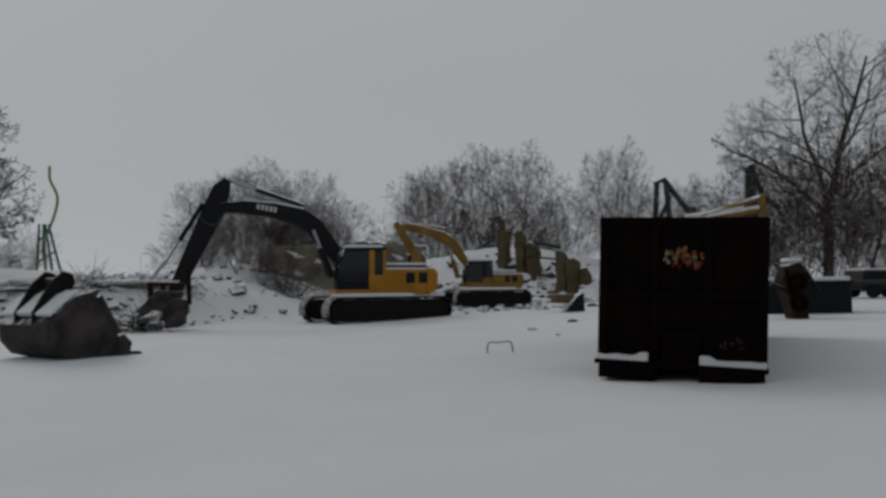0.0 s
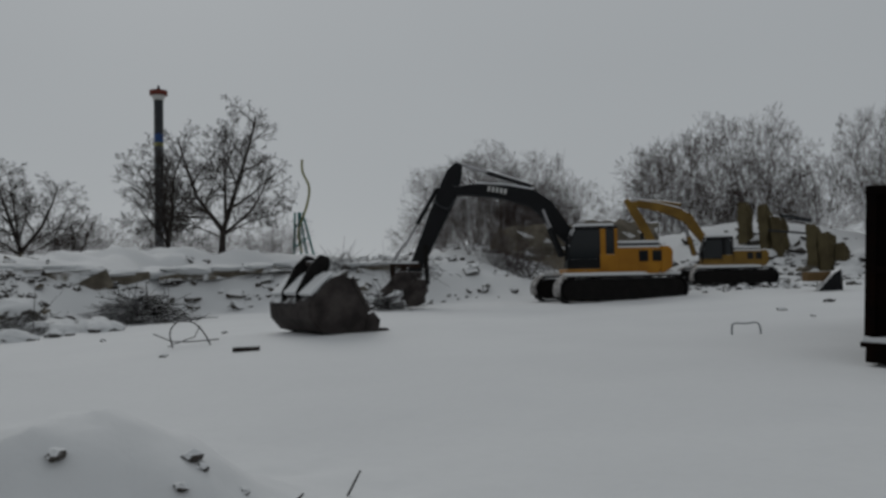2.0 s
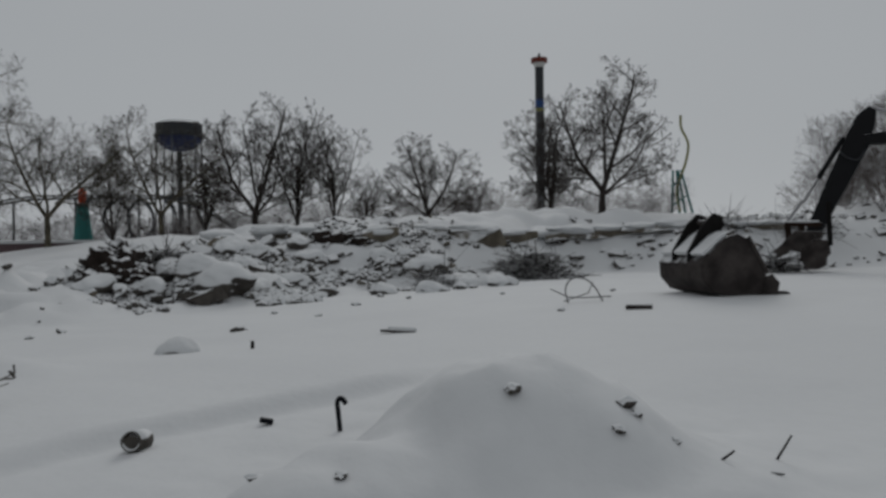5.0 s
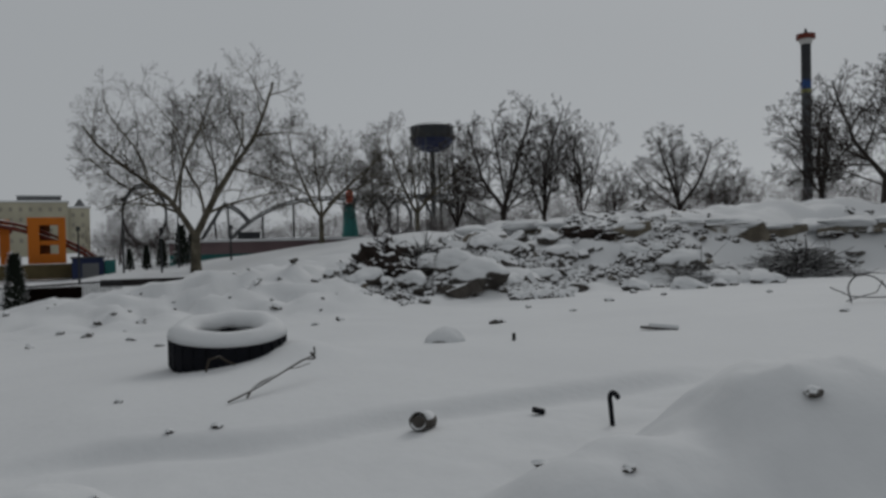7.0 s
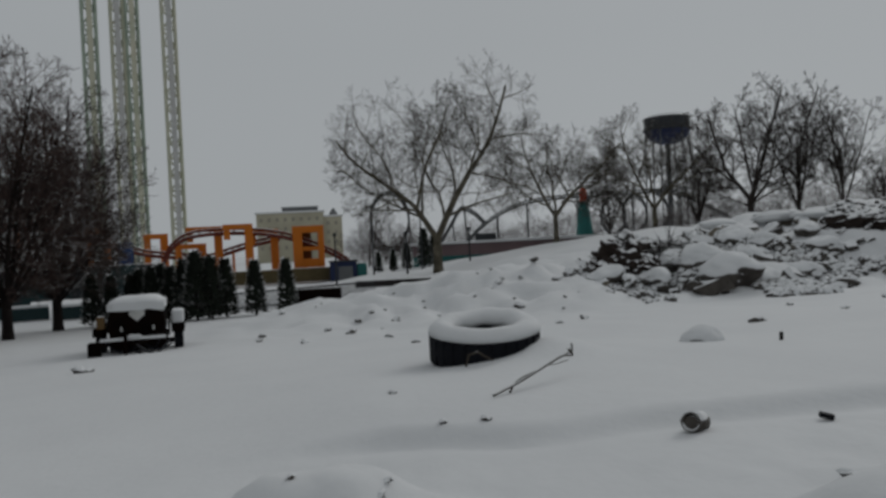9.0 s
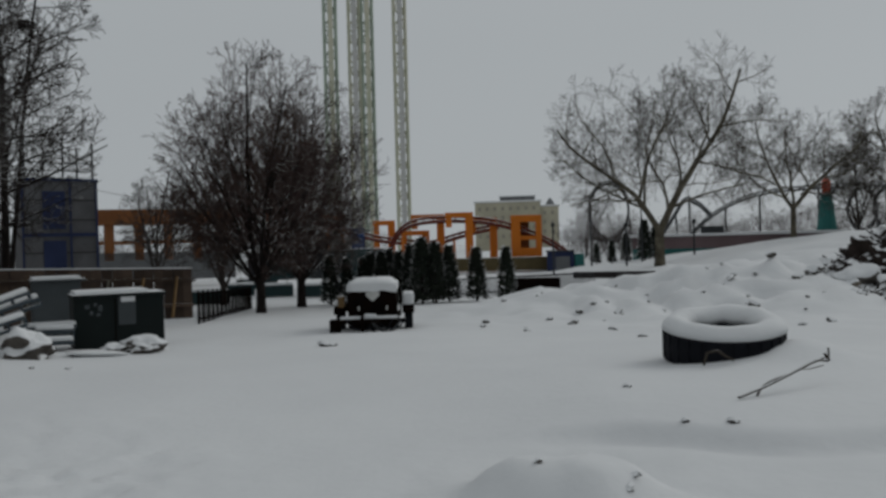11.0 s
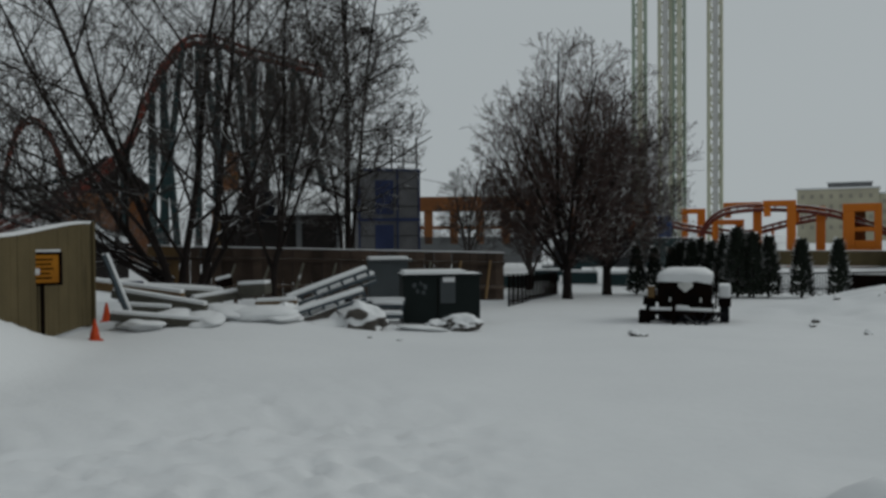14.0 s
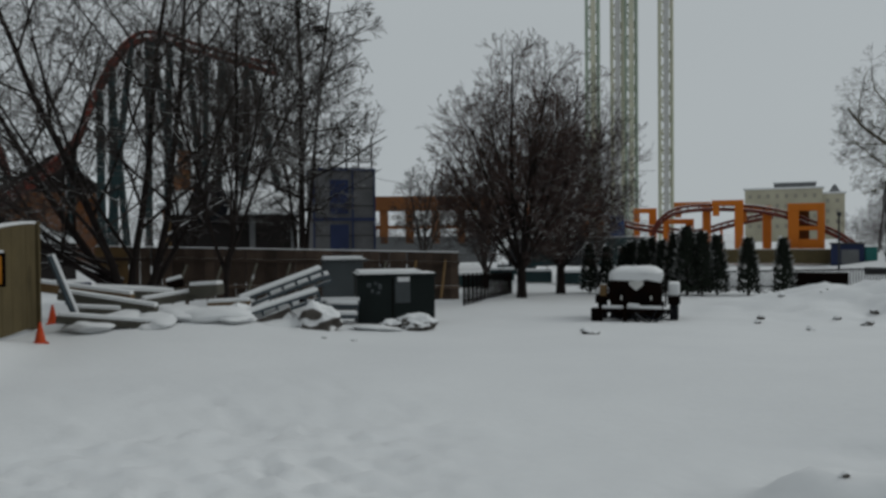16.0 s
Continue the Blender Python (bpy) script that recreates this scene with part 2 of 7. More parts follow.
def path_rod(bm, pts, r, n=6):
    """One bent round bar through the points."""
    pts = [Vector(p) for p in pts]
    pts = [p for i, p in enumerate(pts) if i == 0 or (p - pts[i - 1]).length > 1e-5]
    side, last = None, None
    for i, p in enumerate(pts):
        d = (pts[min(i + 1, len(pts) - 1)] - pts[max(i - 1, 0)]).normalized()
        side = d.orthogonal() if side is None else side - d * side.dot(d)
        if side.length < 1e-4:
            side = d.orthogonal()
        side.normalize()
        other = d.cross(side)
        row = [bm.verts.new(p + (side * math.cos(6.28319 * k / n) + other * math.sin(6.28319 * k / n)) * r) for k in range(n)]
        if last:
            for k in range(n):
                bm.faces.new((last[k], last[(k + 1) % n], row[(k + 1) % n], row[k])).smooth = True
        else:
            bm.faces.new(row[::-1])
        last = row
    bm.faces.new(last)
    return bm


def slab(bm, profile, y0, y1, bevel=0.0):
    """A profile in x, z drawn out from y0 to y1."""
    lo = [bm.verts.new((x, y0, z)) for x, z in profile]
    hi = [bm.verts.new((x, y1, z)) for x, z in profile]
    k = len(profile)
    fs = [bm.faces.new(lo[::-1]), bm.faces.new(hi)]
    for i in range(k):
        fs.append(bm.faces.new((lo[i], lo[(i + 1) % k], hi[(i + 1) % k], hi[i])))
    if bevel > 0:
        es = {e for f in fs for e in f.edges}
        bmesh.ops.bevel(bm, geom=list(es), offset=bevel, segments=2, affect="EDGES", profile=0.6)
    return bm


def B():
    return bmesh.new()


def smooth_curve(pts, steps=6):
    """Catmull-Rom through the points."""
    pts = [Vector(p) for p in pts]
    q = [pts[0] * 2 - pts[1]] + pts + [pts[-1] * 2 - pts[-2]]
    out = []
    for i in range(1, len(q) - 2):
        for k in range(steps):
            t = k / steps
            out.append(0.5 * (2 * q[i] + (q[i + 1] - q[i - 1]) * t + (2 * q[i - 1] - 5 * q[i] + 4 * q[i + 1] - q[i + 2]) * t * t
                              + (3 * q[i] - q[i - 1] - 3 * q[i + 1] + q[i + 2]) * t ** 3))
    return out + [pts[-1]]


def tubes(name, segs, mat, sides=3):
    """One mesh of many tapered tubes; segs: rows of p0 (3), p1 (3), r0, r1."""
    s = np.asarray(segs, float)
    p0, p1, r0, r1 = s[:, :3], s[:, 3:6], s[:, 6], s[:, 7]
    d = p1 - p0
    d /= np.linalg.norm(d, axis=1)[:, None] + 1e-9
    ref = np.where(np.abs(d[:, 2:3]) < 0.9, np.array([[0, 0, 1.0]]), np.array([[1.0, 0, 0]]))
    u = np.cross(d, ref)
    u /= np.linalg.norm(u, axis=1)[:, None]
    w = np.cross(d, u)
    n = len(s)
    verts = np.zeros((n, 2 * sides, 3))
    for k in range(sides):
        a = 2 * math.pi * k / sides
        o = math.cos(a) * u + math.sin(a) * w
        verts[:, k] = p0 + o * r0[:, None]
        verts[:, sides + k] = p1 + o * r1[:, None]
    base = (np.arange(n) * 2 * sides)[:, None]
    quads = [np.concatenate([base + k, base + (k + 1) % sides, base + sides + (k + 1) % sides, base + sides + k], 1) for k in range(sides)]
    f = np.stack(quads, 1).reshape(-1, 4)
    me = bpy.data.meshes.new(name)
    me.vertices.add(n * 2 * sides)
    me.vertices.foreach_set("co", verts.reshape(-1))
    me.loops.add(f.size)
    me.loops.foreach_set("vertex_index", f.reshape(-1).astype(np.int32))
    me.polygons.add(len(f))
    me.polygons.foreach_set("loop_start", np.arange(0, f.size, 4, dtype=np.int32))
    me.polygons.foreach_set("use_smooth", np.ones(len(f), bool))
    me.materials.append(mat)
    me.update(calc_edges=True)
    return me


# ---- the ground: one sheet of snow with its mounds and the rubble bank ----


def smoothstep(a, b, x):
    t = min(1.0, max(0.0, (x - a) / (b - a)))
    return t * t * (3 - 2 * t)


def bell(x, y, cx, cy, sx, sy=None, turn=0.0):
    sy = sy or sx
    c, s = math.cos(radians(turn)), math.sin(radians(turn))
    dx, dy = x - cx, y - cy
    u, v = dx * c + dy * s, -dx * s + dy * c
    return math.exp(-0.5 * ((u / sx) ** 2 + (v / sy) ** 2))


def heap(x, y, cx, cy, sx, sy, turn):
    """A snow heap with steeper flanks and a rounded top."""
    c, s = math.cos(radians(turn)), math.sin(radians(turn))
    dx, dy = x - cx, y - cy
    q = ((dx * c + dy * s) / sx) ** 2 + ((-dx * s + dy * c) / sy) ** 2
    q *= 1 + 0.25 * noise.noise(Vector((x * 1.3, y * 1.3, 5)))
    return math.exp(-0.5 * q ** 1.7)


def bank_height(x, y):
    """The rubble bank: its toe runs along x = -21, turning east at y = 34."""
    crest = 0.75 * smoothstep(0, 7, y) + 1.2 * smoothstep(8, 17, y) + 1.1 * smoothstep(16, 24, y) + 0.4 * smoothstep(28, 36, y)
    west = smoothstep(-21.0, -28.5, x + 0.6 * math.sin(y * 0.8)) * crest
    north = 2.0 * smoothstep(33.0, 37.0, y - 0.12 * x + 0.5 * math.sin(x * 0.7)) * smoothstep(-4.0, -12.0, x)
    h = max(west, north)
    fade = smoothstep(120, 50, math.hypot(x, y))
    return h * (0.35 + 0.65 * fade)


def ground_z(x, y):
    r = math.hypot(x, y)
    k = min(1.0, 45.0 / max(r, 1e-6))
    h = 0.15 + 0.035 * x * k + 0.012 * y * k
    h += 0.2 * bell(x, y, -9.5, 12, 5.0) + 0.13 * bell(x, y, -8.0, 15.0, 3.2)
    h += 0.42 * heap(x, y, -3.46, 3.45, 0.72, 0.68, 44) + 0.1 * heap(x, y, -3.56, 3.42, 0.45, 0.42, 44) + 0.2 * bell(x, y, -3.1, 3.4, 0.95, 0.7, 44) + 0.12 * bell(x, y, -2.6, 3.6, 0.6) + 0.07 * bell(x, y, -2.9, 3.95, 0.1) + 0.05 * bell(x, y, -2.45, 3.75, 0.3) - 0.05 * bell(x, y, -2.68, 3.6, 0.1)
    h += 0.3 * heap(x, y, -3.55, 2.05, 0.46, 0.44, 30) + 0.1 * heap(x, y, -3.3, 2.7, 0.4, 0.4, 0) - 0.05 * bell(x, y, -3.45, 3.12, 0.09)
    h += 0.27 * heap(x, y, -5.15, -0.8, 0.46, 0.34, 60)
    if r < 14:
        b = math.degrees(math.atan2(-x, y))
        edge = -6.33 - 0.4 * smoothstep(1.2, -0.4, y) + 0.2 * smoothstep(3.2, 4.6, y) + 0.05 * math.sin(y * 2.3)
        along = smoothstep(-1.6, 0.0, y) * smoothstep(6.5, 4.5, y)
        h += along * (0.1 * smoothstep(edge + 0.16, edge - 0.12, x) * smoothstep(edge - 4.5, edge - 0.8, x) - 0.035 * math.exp(-((x - edge - 0.16) / 0.16) ** 2))
        rut = smoothstep(112, 122, b) * smoothstep(9.5, 7.5, r) * smoothstep(1.6, 2.6, r)
        h += rut * (0.03 * noise.noise(Vector((x * 1.6, y * 1.6, 7))) + 0.03 * noise.noise(Vector((x * 4.5, y * 4.5, 2))))
        tread = smoothstep(116, 128, b) * smoothstep(13, 9, r) * smoothstep(1.4, 2.4, r)
        if tread > 0:
            h += tread * (0.05 * noise.noise(Vector((x * 5.5, y * 5.5, 2))) + 0.06 * noise.noise(Vector((x * 10, y * 10, 4))) - 0.04 * max(0.0, noise.noise(Vector((x * 2.6, y * 2.6, 11)))))
            for off in (-0.3, 0.75):
                w = (x * 0.62 + y * 0.785) + 1.15 + off
                h -= tread * 0.06 * math.exp(-(w / 0.13) ** 2)
    h += 0.28 * bell(x, y, -12.6, -13.9, 1.9) + 0.22 * bell(x, y, -14.0, -12.3, 1.5)
    h += 0.85 * bell(x, y, -6.1, -11.25, 1.9, 0.42, 34)
    near = bell(x, y, -3.4, 3.4, 1.3) + bell(x, y, -5.2, -0.7, 0.7)
    if near > 0.05:
        h += near * 0.1 * noise.fractal(Vector((x * 1.7, y * 1.7, 1)), 0.9, 2.0, 4)
    h += bank_height(x, y)
    h += 0.26 * bell(x, y, -9.95, 2.35, 0.3, 0.45) + 0.06 * bell(x, y, -9.6, 1.6, 0.5)
    h += 0.22 * bell(x, y, -10.5, 1.5, 3.0) - 0.14 * bell(x, y, 3.6, 11.2, 2.2)
    h += 3.6 * bell(x, y, 4.0, 52, 7.5, 4.0) + 0.9 * bell(x, y, -9, 43, 5, 3)
    ridge = bell(x, y, -25.0, 3.4, 3.0, 3.8)
    if ridge > 0.02:
        h += ridge * (0.42 * noise.noise(Vector((x * 1.1, y * 1.1, 8))) + 0.2 * noise.noise(Vector((x * 2.6, y * 2.6, 6))))
    h += 0.75 * heap(x, y, -23.3, 12.1, 0.85, 0.75, 20)
    h += 0.65 * bell(x, y, -27, 0.3, 2.4, 2.4)
    h += 0.5 * bell(x, y, -27, 5, 3.0, 2.5) + 0.5 * bell(x, y, -24.5, 7.5, 1.8, 2.0)
    if r > 1.5:
        rough = 0.03 + 0.4 * smoothstep(-20.5, -22.5, x) * smoothstep(1, 5, y) * smoothstep(70, 45, r)
        rough += 0.2 * smoothstep(31, 36, y) * smoothstep(70, 45, r)
        h += rough * noise.fractal(Vector((x * 0.45, y * 0.45, 0)), 0.9, 2.0, 4)
        lumpy = smoothstep(-20.0, -22.5, x) * smoothstep(-2, 1.5, y) * smoothstep(45, 36, r)
        if lumpy > 0.01:
            h += lumpy * (0.16 * noise.fractal(Vector((x * 0.9, y * 0.9, 14)), 0.8, 2.1, 4) + 0.1 * abs(noise.noise(Vector((x * 1.9, y * 1.9, 5)))))
        h += 0.045 * noise.noise(Vector((x * 0.22, y * 0.22, 3))) * smoothstep(2, 5, r)
    return h


def build_ground():
    radii = [0.0]
    r = 0.0
    while r < 900:
        r += 0.14 if r < 2 else 0.08 if r < 8 else 0.28 if r < 34 else 0.5 if r < 52 else r * 0.05
        radii.append(r)
    angles = [-40 + 0.75 * i for i in range(int(200 / 0.75))]
    angles += list(np.arange(angles[-1] + 4, 320, 6.0))
    verts, faces = [], []
    for r in radii:
        for a in angles:
            x, y = -math.sin(radians(a)) * r, math.cos(radians(a)) * r
            verts.append((x, y, ground_z(x, y)))
    n = len(angles)
    for i in range(len(radii) - 1):
        for j in range(n):
            a, b = i * n + j, i * n + (j + 1) % n
            faces.append((a, b, b + n, a + n))
    me = mesh_of("ground", verts, faces, GROUND, True)
    return tagged(new("ground", me), "uneven snow-covered ground with mounds and tracks", "ground", kind="structure")


build_ground()


def on_ground(bearing, dist, dz=0.0):
    p = P(bearing, dist)
    p.z = ground_z(p.x, p.y) + dz
    return p

# ---- trees ----


def limb(rng, out, p, d, length, r, level, spec, env=None):
    """Grows one limb and those that it bears; out[0]: thick wood, out[1]: thin wood.
    spec: levels, then by level the children, their angle, the upward pull, the bend and the length against the parent's."""
    levels, kids, spread, up, wob, shrink = spec
    at = lambda row: row[min(level, len(row) - 1)]
    d = Vector(d).normalized()
    if env:
        rad, mid, half = env
        q = Vector((p[0] / rad, p[1] / rad, (p[2] - mid) / half))
        e = Vector((d.x / rad, d.y / rad, d.z / half))
        aa, bb, cc = e.dot(e), q.dot(e), q.dot(q) - 1
        disc = bb * bb - aa * cc
        if level > 0 and cc > 0.08:
            return
        if disc > 0 and cc < 0:
            free = (math.sqrt(disc) - bb) / aa * (rng.uniform(0.74, 1.14) if level else rng.uniform(0.78, 0.96))
            if level > 0 and free < length * 0.3:
                return
            length = min(length, free)
    nseg = (7, 5, 3, 2, 1)[level] if levels > 3 else (6, 3, 2, 1)[level]
    taper = 0.3 if level < 2 else 0.4
    pts, rr = [Vector(p)], [r]
    k, lift = at(wob), at(up)
    for i in range(nseg):
        d = (d + Vector((rng.gauss(0, k), rng.gauss(0, k), rng.gauss(0, k * 0.8) + lift))).normalized()
        pts.append(pts[-1] + d * (length / nseg))
        rr.append(r * (1 - (1 - taper) * (i + 1) / nseg))
    bucket = out[0] if level <= 1 else out[1]
    for i in range(nseg):
        bucket.append((*pts[i], *pts[i + 1], rr[i], rr[i + 1]))
    if level >= levels:
        return
    n = at(kids)
    roll = rng.uniform(0, 6.283)
    for c in range(n):
        f = 0.12 + 0.88 * (c + rng.uniform(0.1, 0.9)) / n
        i = min(nseg - 1, int(f * nseg))
        foot = pts[i].lerp(pts[i + 1], f * nseg - i)
        axis = (pts[i + 1] - pts[i]).normalized()
        u = axis.orthogonal().normalized()
        w = axis.cross(u)
        a = roll + c * 2.4 + rng.uniform(-0.5, 0.5)
        side = u * math.cos(a) + w * math.sin(a)
        ang = radians(at(spread)) * rng.uniform(0.7, 1.2)
        nd = axis * math.cos(ang) + side * math.sin(ang)
        limb(rng, out, foot, nd, length * at(shrink) * rng.uniform(0.7, 1.25) * (1.35 - 0.85 * f), max(0.003, rr[i] * 0.48), level + 1, spec, env)


def make_tree(name, place, limbs, spec, wood, twigs, label, category="tree", group="", turn=0.0, twig_r=1.0, seed=1, env=None, bole=None):
    """limbs: rows of foot, direction, length, radius; bole: top and radius of the single trunk below them."""
    rng = random.Random(seed)
    out = ([], [])
    if bole:
        x, y, z, r = bole
        out[0].append((0, 0, -0.4, x * 0.4, y * 0.4, z * 0.25, r * 1.35, r))
        out[0].append((x * 0.4, y * 0.4, z * 0.25, x, y, z, r, r * 0.85))
    for fx, fy, fz, dx, dy, dz, length, r in limbs:
        limb(rng, out, (fx, fy, fz), (dx, dy, dz), length, r, 0, spec, env)
    t = thing(name, place, turn, label, category, group)
    trunk = new("trunk", tubes("trunk", out[0], wood, 6))
    trunk.parent = t
    thin = np.array(out[1])
    thin[:, 6:] = np.maximum(thin[:, 6:], 0.005 * twig_r)
    crown = new("crown", tubes("crown", thin, twigs, 3))
    crown.parent = t
    return t


def fan(rng, n, foot, lean, length, r, spread=0.15):
    """Limbs that rise all round from one foot."""
    rows = []
    for i in range(n):
        a = 6.283 * (i + rng.uniform(0.15, 0.85)) / n
        q = rng.uniform(*lean)
        rows.append((foot[0] + math.cos(a) * spread, foot[1] + math.sin(a) * spread, foot[2] * rng.uniform(0.75, 1.0), math.cos(a) * q, math.sin(a) * q, 1, length * rng.uniform(0.8, 1.1), r * rng.uniform(0.75, 1.1)))
    return rows


def scaled(m, s):
    return m @ Matrix.Diagonal((*s, 1))


def plant(src, bearing, dist, turn, s, dz=0.0, label=""):
    """A copy of a tree at a bearing and distance, with its own size and turn."""
    p = on_ground(bearing, dist, dz)
    ob = copy_thing(src, Matrix.Identity(4))
    ob.matrix_basis = scaled(pose(*p, 0, 0, turn), s)
    if label:
        ob["label"] = label
    return ob


rs = random.Random(21)
# two broad sycamores beyond the bank
SYC = (4, (9, 7, 6, 4), (58, 52, 50, 48), (0.03, 0.03, 0.02, 0.0), (0.13, 0.17, 0.16, 0.14), (0.56, 0.52, 0.5, 0.55))
make_tree("sycamore_tree", on_ground(80.8, 58, 0), [(0.05, 0, 2.5, -0.72, 0.15, 1, 11.0, 0.24), (0.05, 0, 2.5, 0.55, -0.1, 1, 12.5, 0.27), (-1.4, 0.3, 4.6, -0.1, -0.5, 1, 9.0, 0.13), (1.2, 0, 4.9, 0.95, 0.4, 1, 7.5, 0.12),
           (-1.0, 0.2, 4.2, -1.3, 0.5, 0.75, 7.5, 0.11), (0.7, -0.1, 3.8, 0.1, 0.7, 1, 9.0, 0.12)], SYC, BARK_PALE, TWIG_PALE,
          "broad leafless sycamore with pale forked limbs", seed=5, env=(8.7, 9.6, 7.8), twig_r=1.9, bole=(0.05, 0, 2.6, 0.4), turn=80.8)
syc_b = make_tree("sycamore_tree", on_ground(71.8, 72, 0), [(0, 0, 2.4, -0.7, 0.2, 1, 8.5, 0.17), (0, 0, 2.4, 0.6, -0.2, 1, 9.0, 0.18), (0, 0, 2.2, 0.0, 0.6, 1, 8.5, 0.14), (0.6, 0, 3.6, 1.2, 0.3, 0.8, 6.0, 0.09), (-0.7, 0, 3.4, -1.3, -0.3, 0.8, 6.0, 0.09)], SYC, BARK_PALE, TWIG_PALE,
                  "leafless sycamore with slender pale limbs", group="bare trees behind the bank", seed=8, env=(7.1, 7.9, 6.4), twig_r=2.1, bole=(0.0, 0.0, 2.5, 0.27), turn=71.8)
plant(syc_b, 64.7, 76, 70, (0.95, 0.95, 1.02), 0, "leafless pale-barked tree beside the water tank")

# round-crowned trees on the bank
OAK = (4, (8, 7, 5, 3), (58, 50, 46, 42), (0.03, 0.03, 0.02, 0.0), (0.09, 0.11, 0.1, 0.1), (0.5, 0.46, 0.46, 0.5))
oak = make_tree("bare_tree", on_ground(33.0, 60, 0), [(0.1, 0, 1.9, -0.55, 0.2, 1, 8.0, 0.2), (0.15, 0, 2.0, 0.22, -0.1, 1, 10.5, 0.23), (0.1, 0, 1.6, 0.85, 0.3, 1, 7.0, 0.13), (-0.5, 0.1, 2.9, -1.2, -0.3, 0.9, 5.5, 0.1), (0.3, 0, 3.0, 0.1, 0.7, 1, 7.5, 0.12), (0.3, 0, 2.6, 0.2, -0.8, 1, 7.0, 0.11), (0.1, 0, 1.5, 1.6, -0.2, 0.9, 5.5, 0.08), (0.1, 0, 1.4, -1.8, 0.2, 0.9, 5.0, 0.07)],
                OAK, BARK_HAZED, BARK_HAZED, "round-crowned leafless tree with dark limbs", group="bare trees behind the bank", seed=3, twig_r=3.0, env=(6.0, 6.4, 6.0), bole=(0.12, 0.0, 2.0, 0.3), turn=33)
plant(oak, 36.6, 66, 130, (0.85, 0.85, 0.84))
plant(oak, 45.6, 71, 210, (0.88, 0.88, 0.76))
UPRIGHT = (4, (8, 5, 4, 3), (48, 44, 42, 38), (0.05, 0.04, 0.02, 0.0), (0.07, 0.08, 0.08, 0.08), (0.44, 0.5, 0.5, 0.5))
tall = make_tree("bare_tree", on_ground(55.3, 72, 0), fan(rs, 5, (0.0, 0.0, 1.8), (0.2, 0.55), 9.5, 0.11) + [(0, 0, 1.8, 0.02, 0, 1, 11.0, 0.16), (-0.2, 0, 3.0, -1.0, 0.3, 0.9, 4.5, 0.07), (0.2, 0, 2.6, 1.0, -0.3, 0.9, 4.5, 0.07)], UPRIGHT, BARK_HAZED, BARK_HAZED,
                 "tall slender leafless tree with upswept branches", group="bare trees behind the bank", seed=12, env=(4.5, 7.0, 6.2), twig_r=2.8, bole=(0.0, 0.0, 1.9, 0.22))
plant(oak, 58.4, 70, 80, (1.0, 1.0, 1.05), 0, "leafless tree with an open crown behind the bank")
plant(tall, 52.6, 74, 170, (0.9, 0.9, 0.95))
plant(tall, 61.7, 78, 250, (0.85, 0.85, 0.8))
plant(tall, 67.8, 84, 100, (0.8, 0.8, 0.85))
plant(tall, 50.2, 79, 10, (0.7, 0.7, 0.55))
plant(tall, 42.5, 78, 10, (0.7, 0.7, 0.5))

# many-stemmed thickets behind the machines
THICKET = (3, (10, 8, 5), (44, 46, 42), (0.03, 0.02, 0.0), (0.07, 0.08, 0.08), (0.46, 0.5, 0.55))
stems = fan(rs, 9, (0, 0, -0.25), (0.2, 0.95), 8.0, 0.045, 0.12)
bush = make_tree("thicket_tree", on_ground(-1.5, 60, 0), stems, THICKET, BARK_BROWN, BARK_BROWN,
                 "dense many-stemmed leafless thicket with fine brown twigs", group="thickets", seed=31, twig_r=1.7, env=(4.7, 4.4, 5.3))
bush.matrix_basis = scaled(pose(*on_ground(-1.5, 60), 0, 0, 0), (1.15, 1.15, 1.25))
for brg, dist, turn, sx, sz in ((-5.3, 60, 90, 1.1, 1.2), (14.2, 47, 10, 0.75, 0.66), (17.0, 48.5, 100, 0.6, 0.6), (11.0, 47, 250, 0.75, 0.68), (8.0, 50, 280, 0.7, 0.58), (1.6, 57, 130, 0.85, 0.9), (-9.0, 58, 200, 0.8, 0.75), (-12.8, 52, 30, 0.6, 0.85), (-17.0, 52, 65, 0.75, 0.7),
                                (-21.5, 46, 15, 0.75, 0.75), (-25.0, 45, 145, 0.75, 0.8), (-28.5, 43, 215, 0.8, 0.85), (-32.5, 42, 305, 0.85, 0.9), (85.2, 90, 20, 0.7, 0.65), (82.8, 90, 150, 0.65, 0.55)):
    plant(bush, brg, dist, turn, (sx, sx, sz * 1.08))
rw = random.Random(9)
low_wood = make_tree("thicket_tree", on_ground(29.6, 82), stems, (3, (6, 5, 4), *THICKET[2:]), BARK_BROWN, BARK_BROWN, "low leafless thicket on the skyline", group="thickets", seed=33, twig_r=2.4, env=(4.6, 4.2, 5.6))
low_wood.matrix_basis = scaled(pose(*on_ground(29.6, 82), 0, 0, 0), (0.7, 0.7, 0.45))
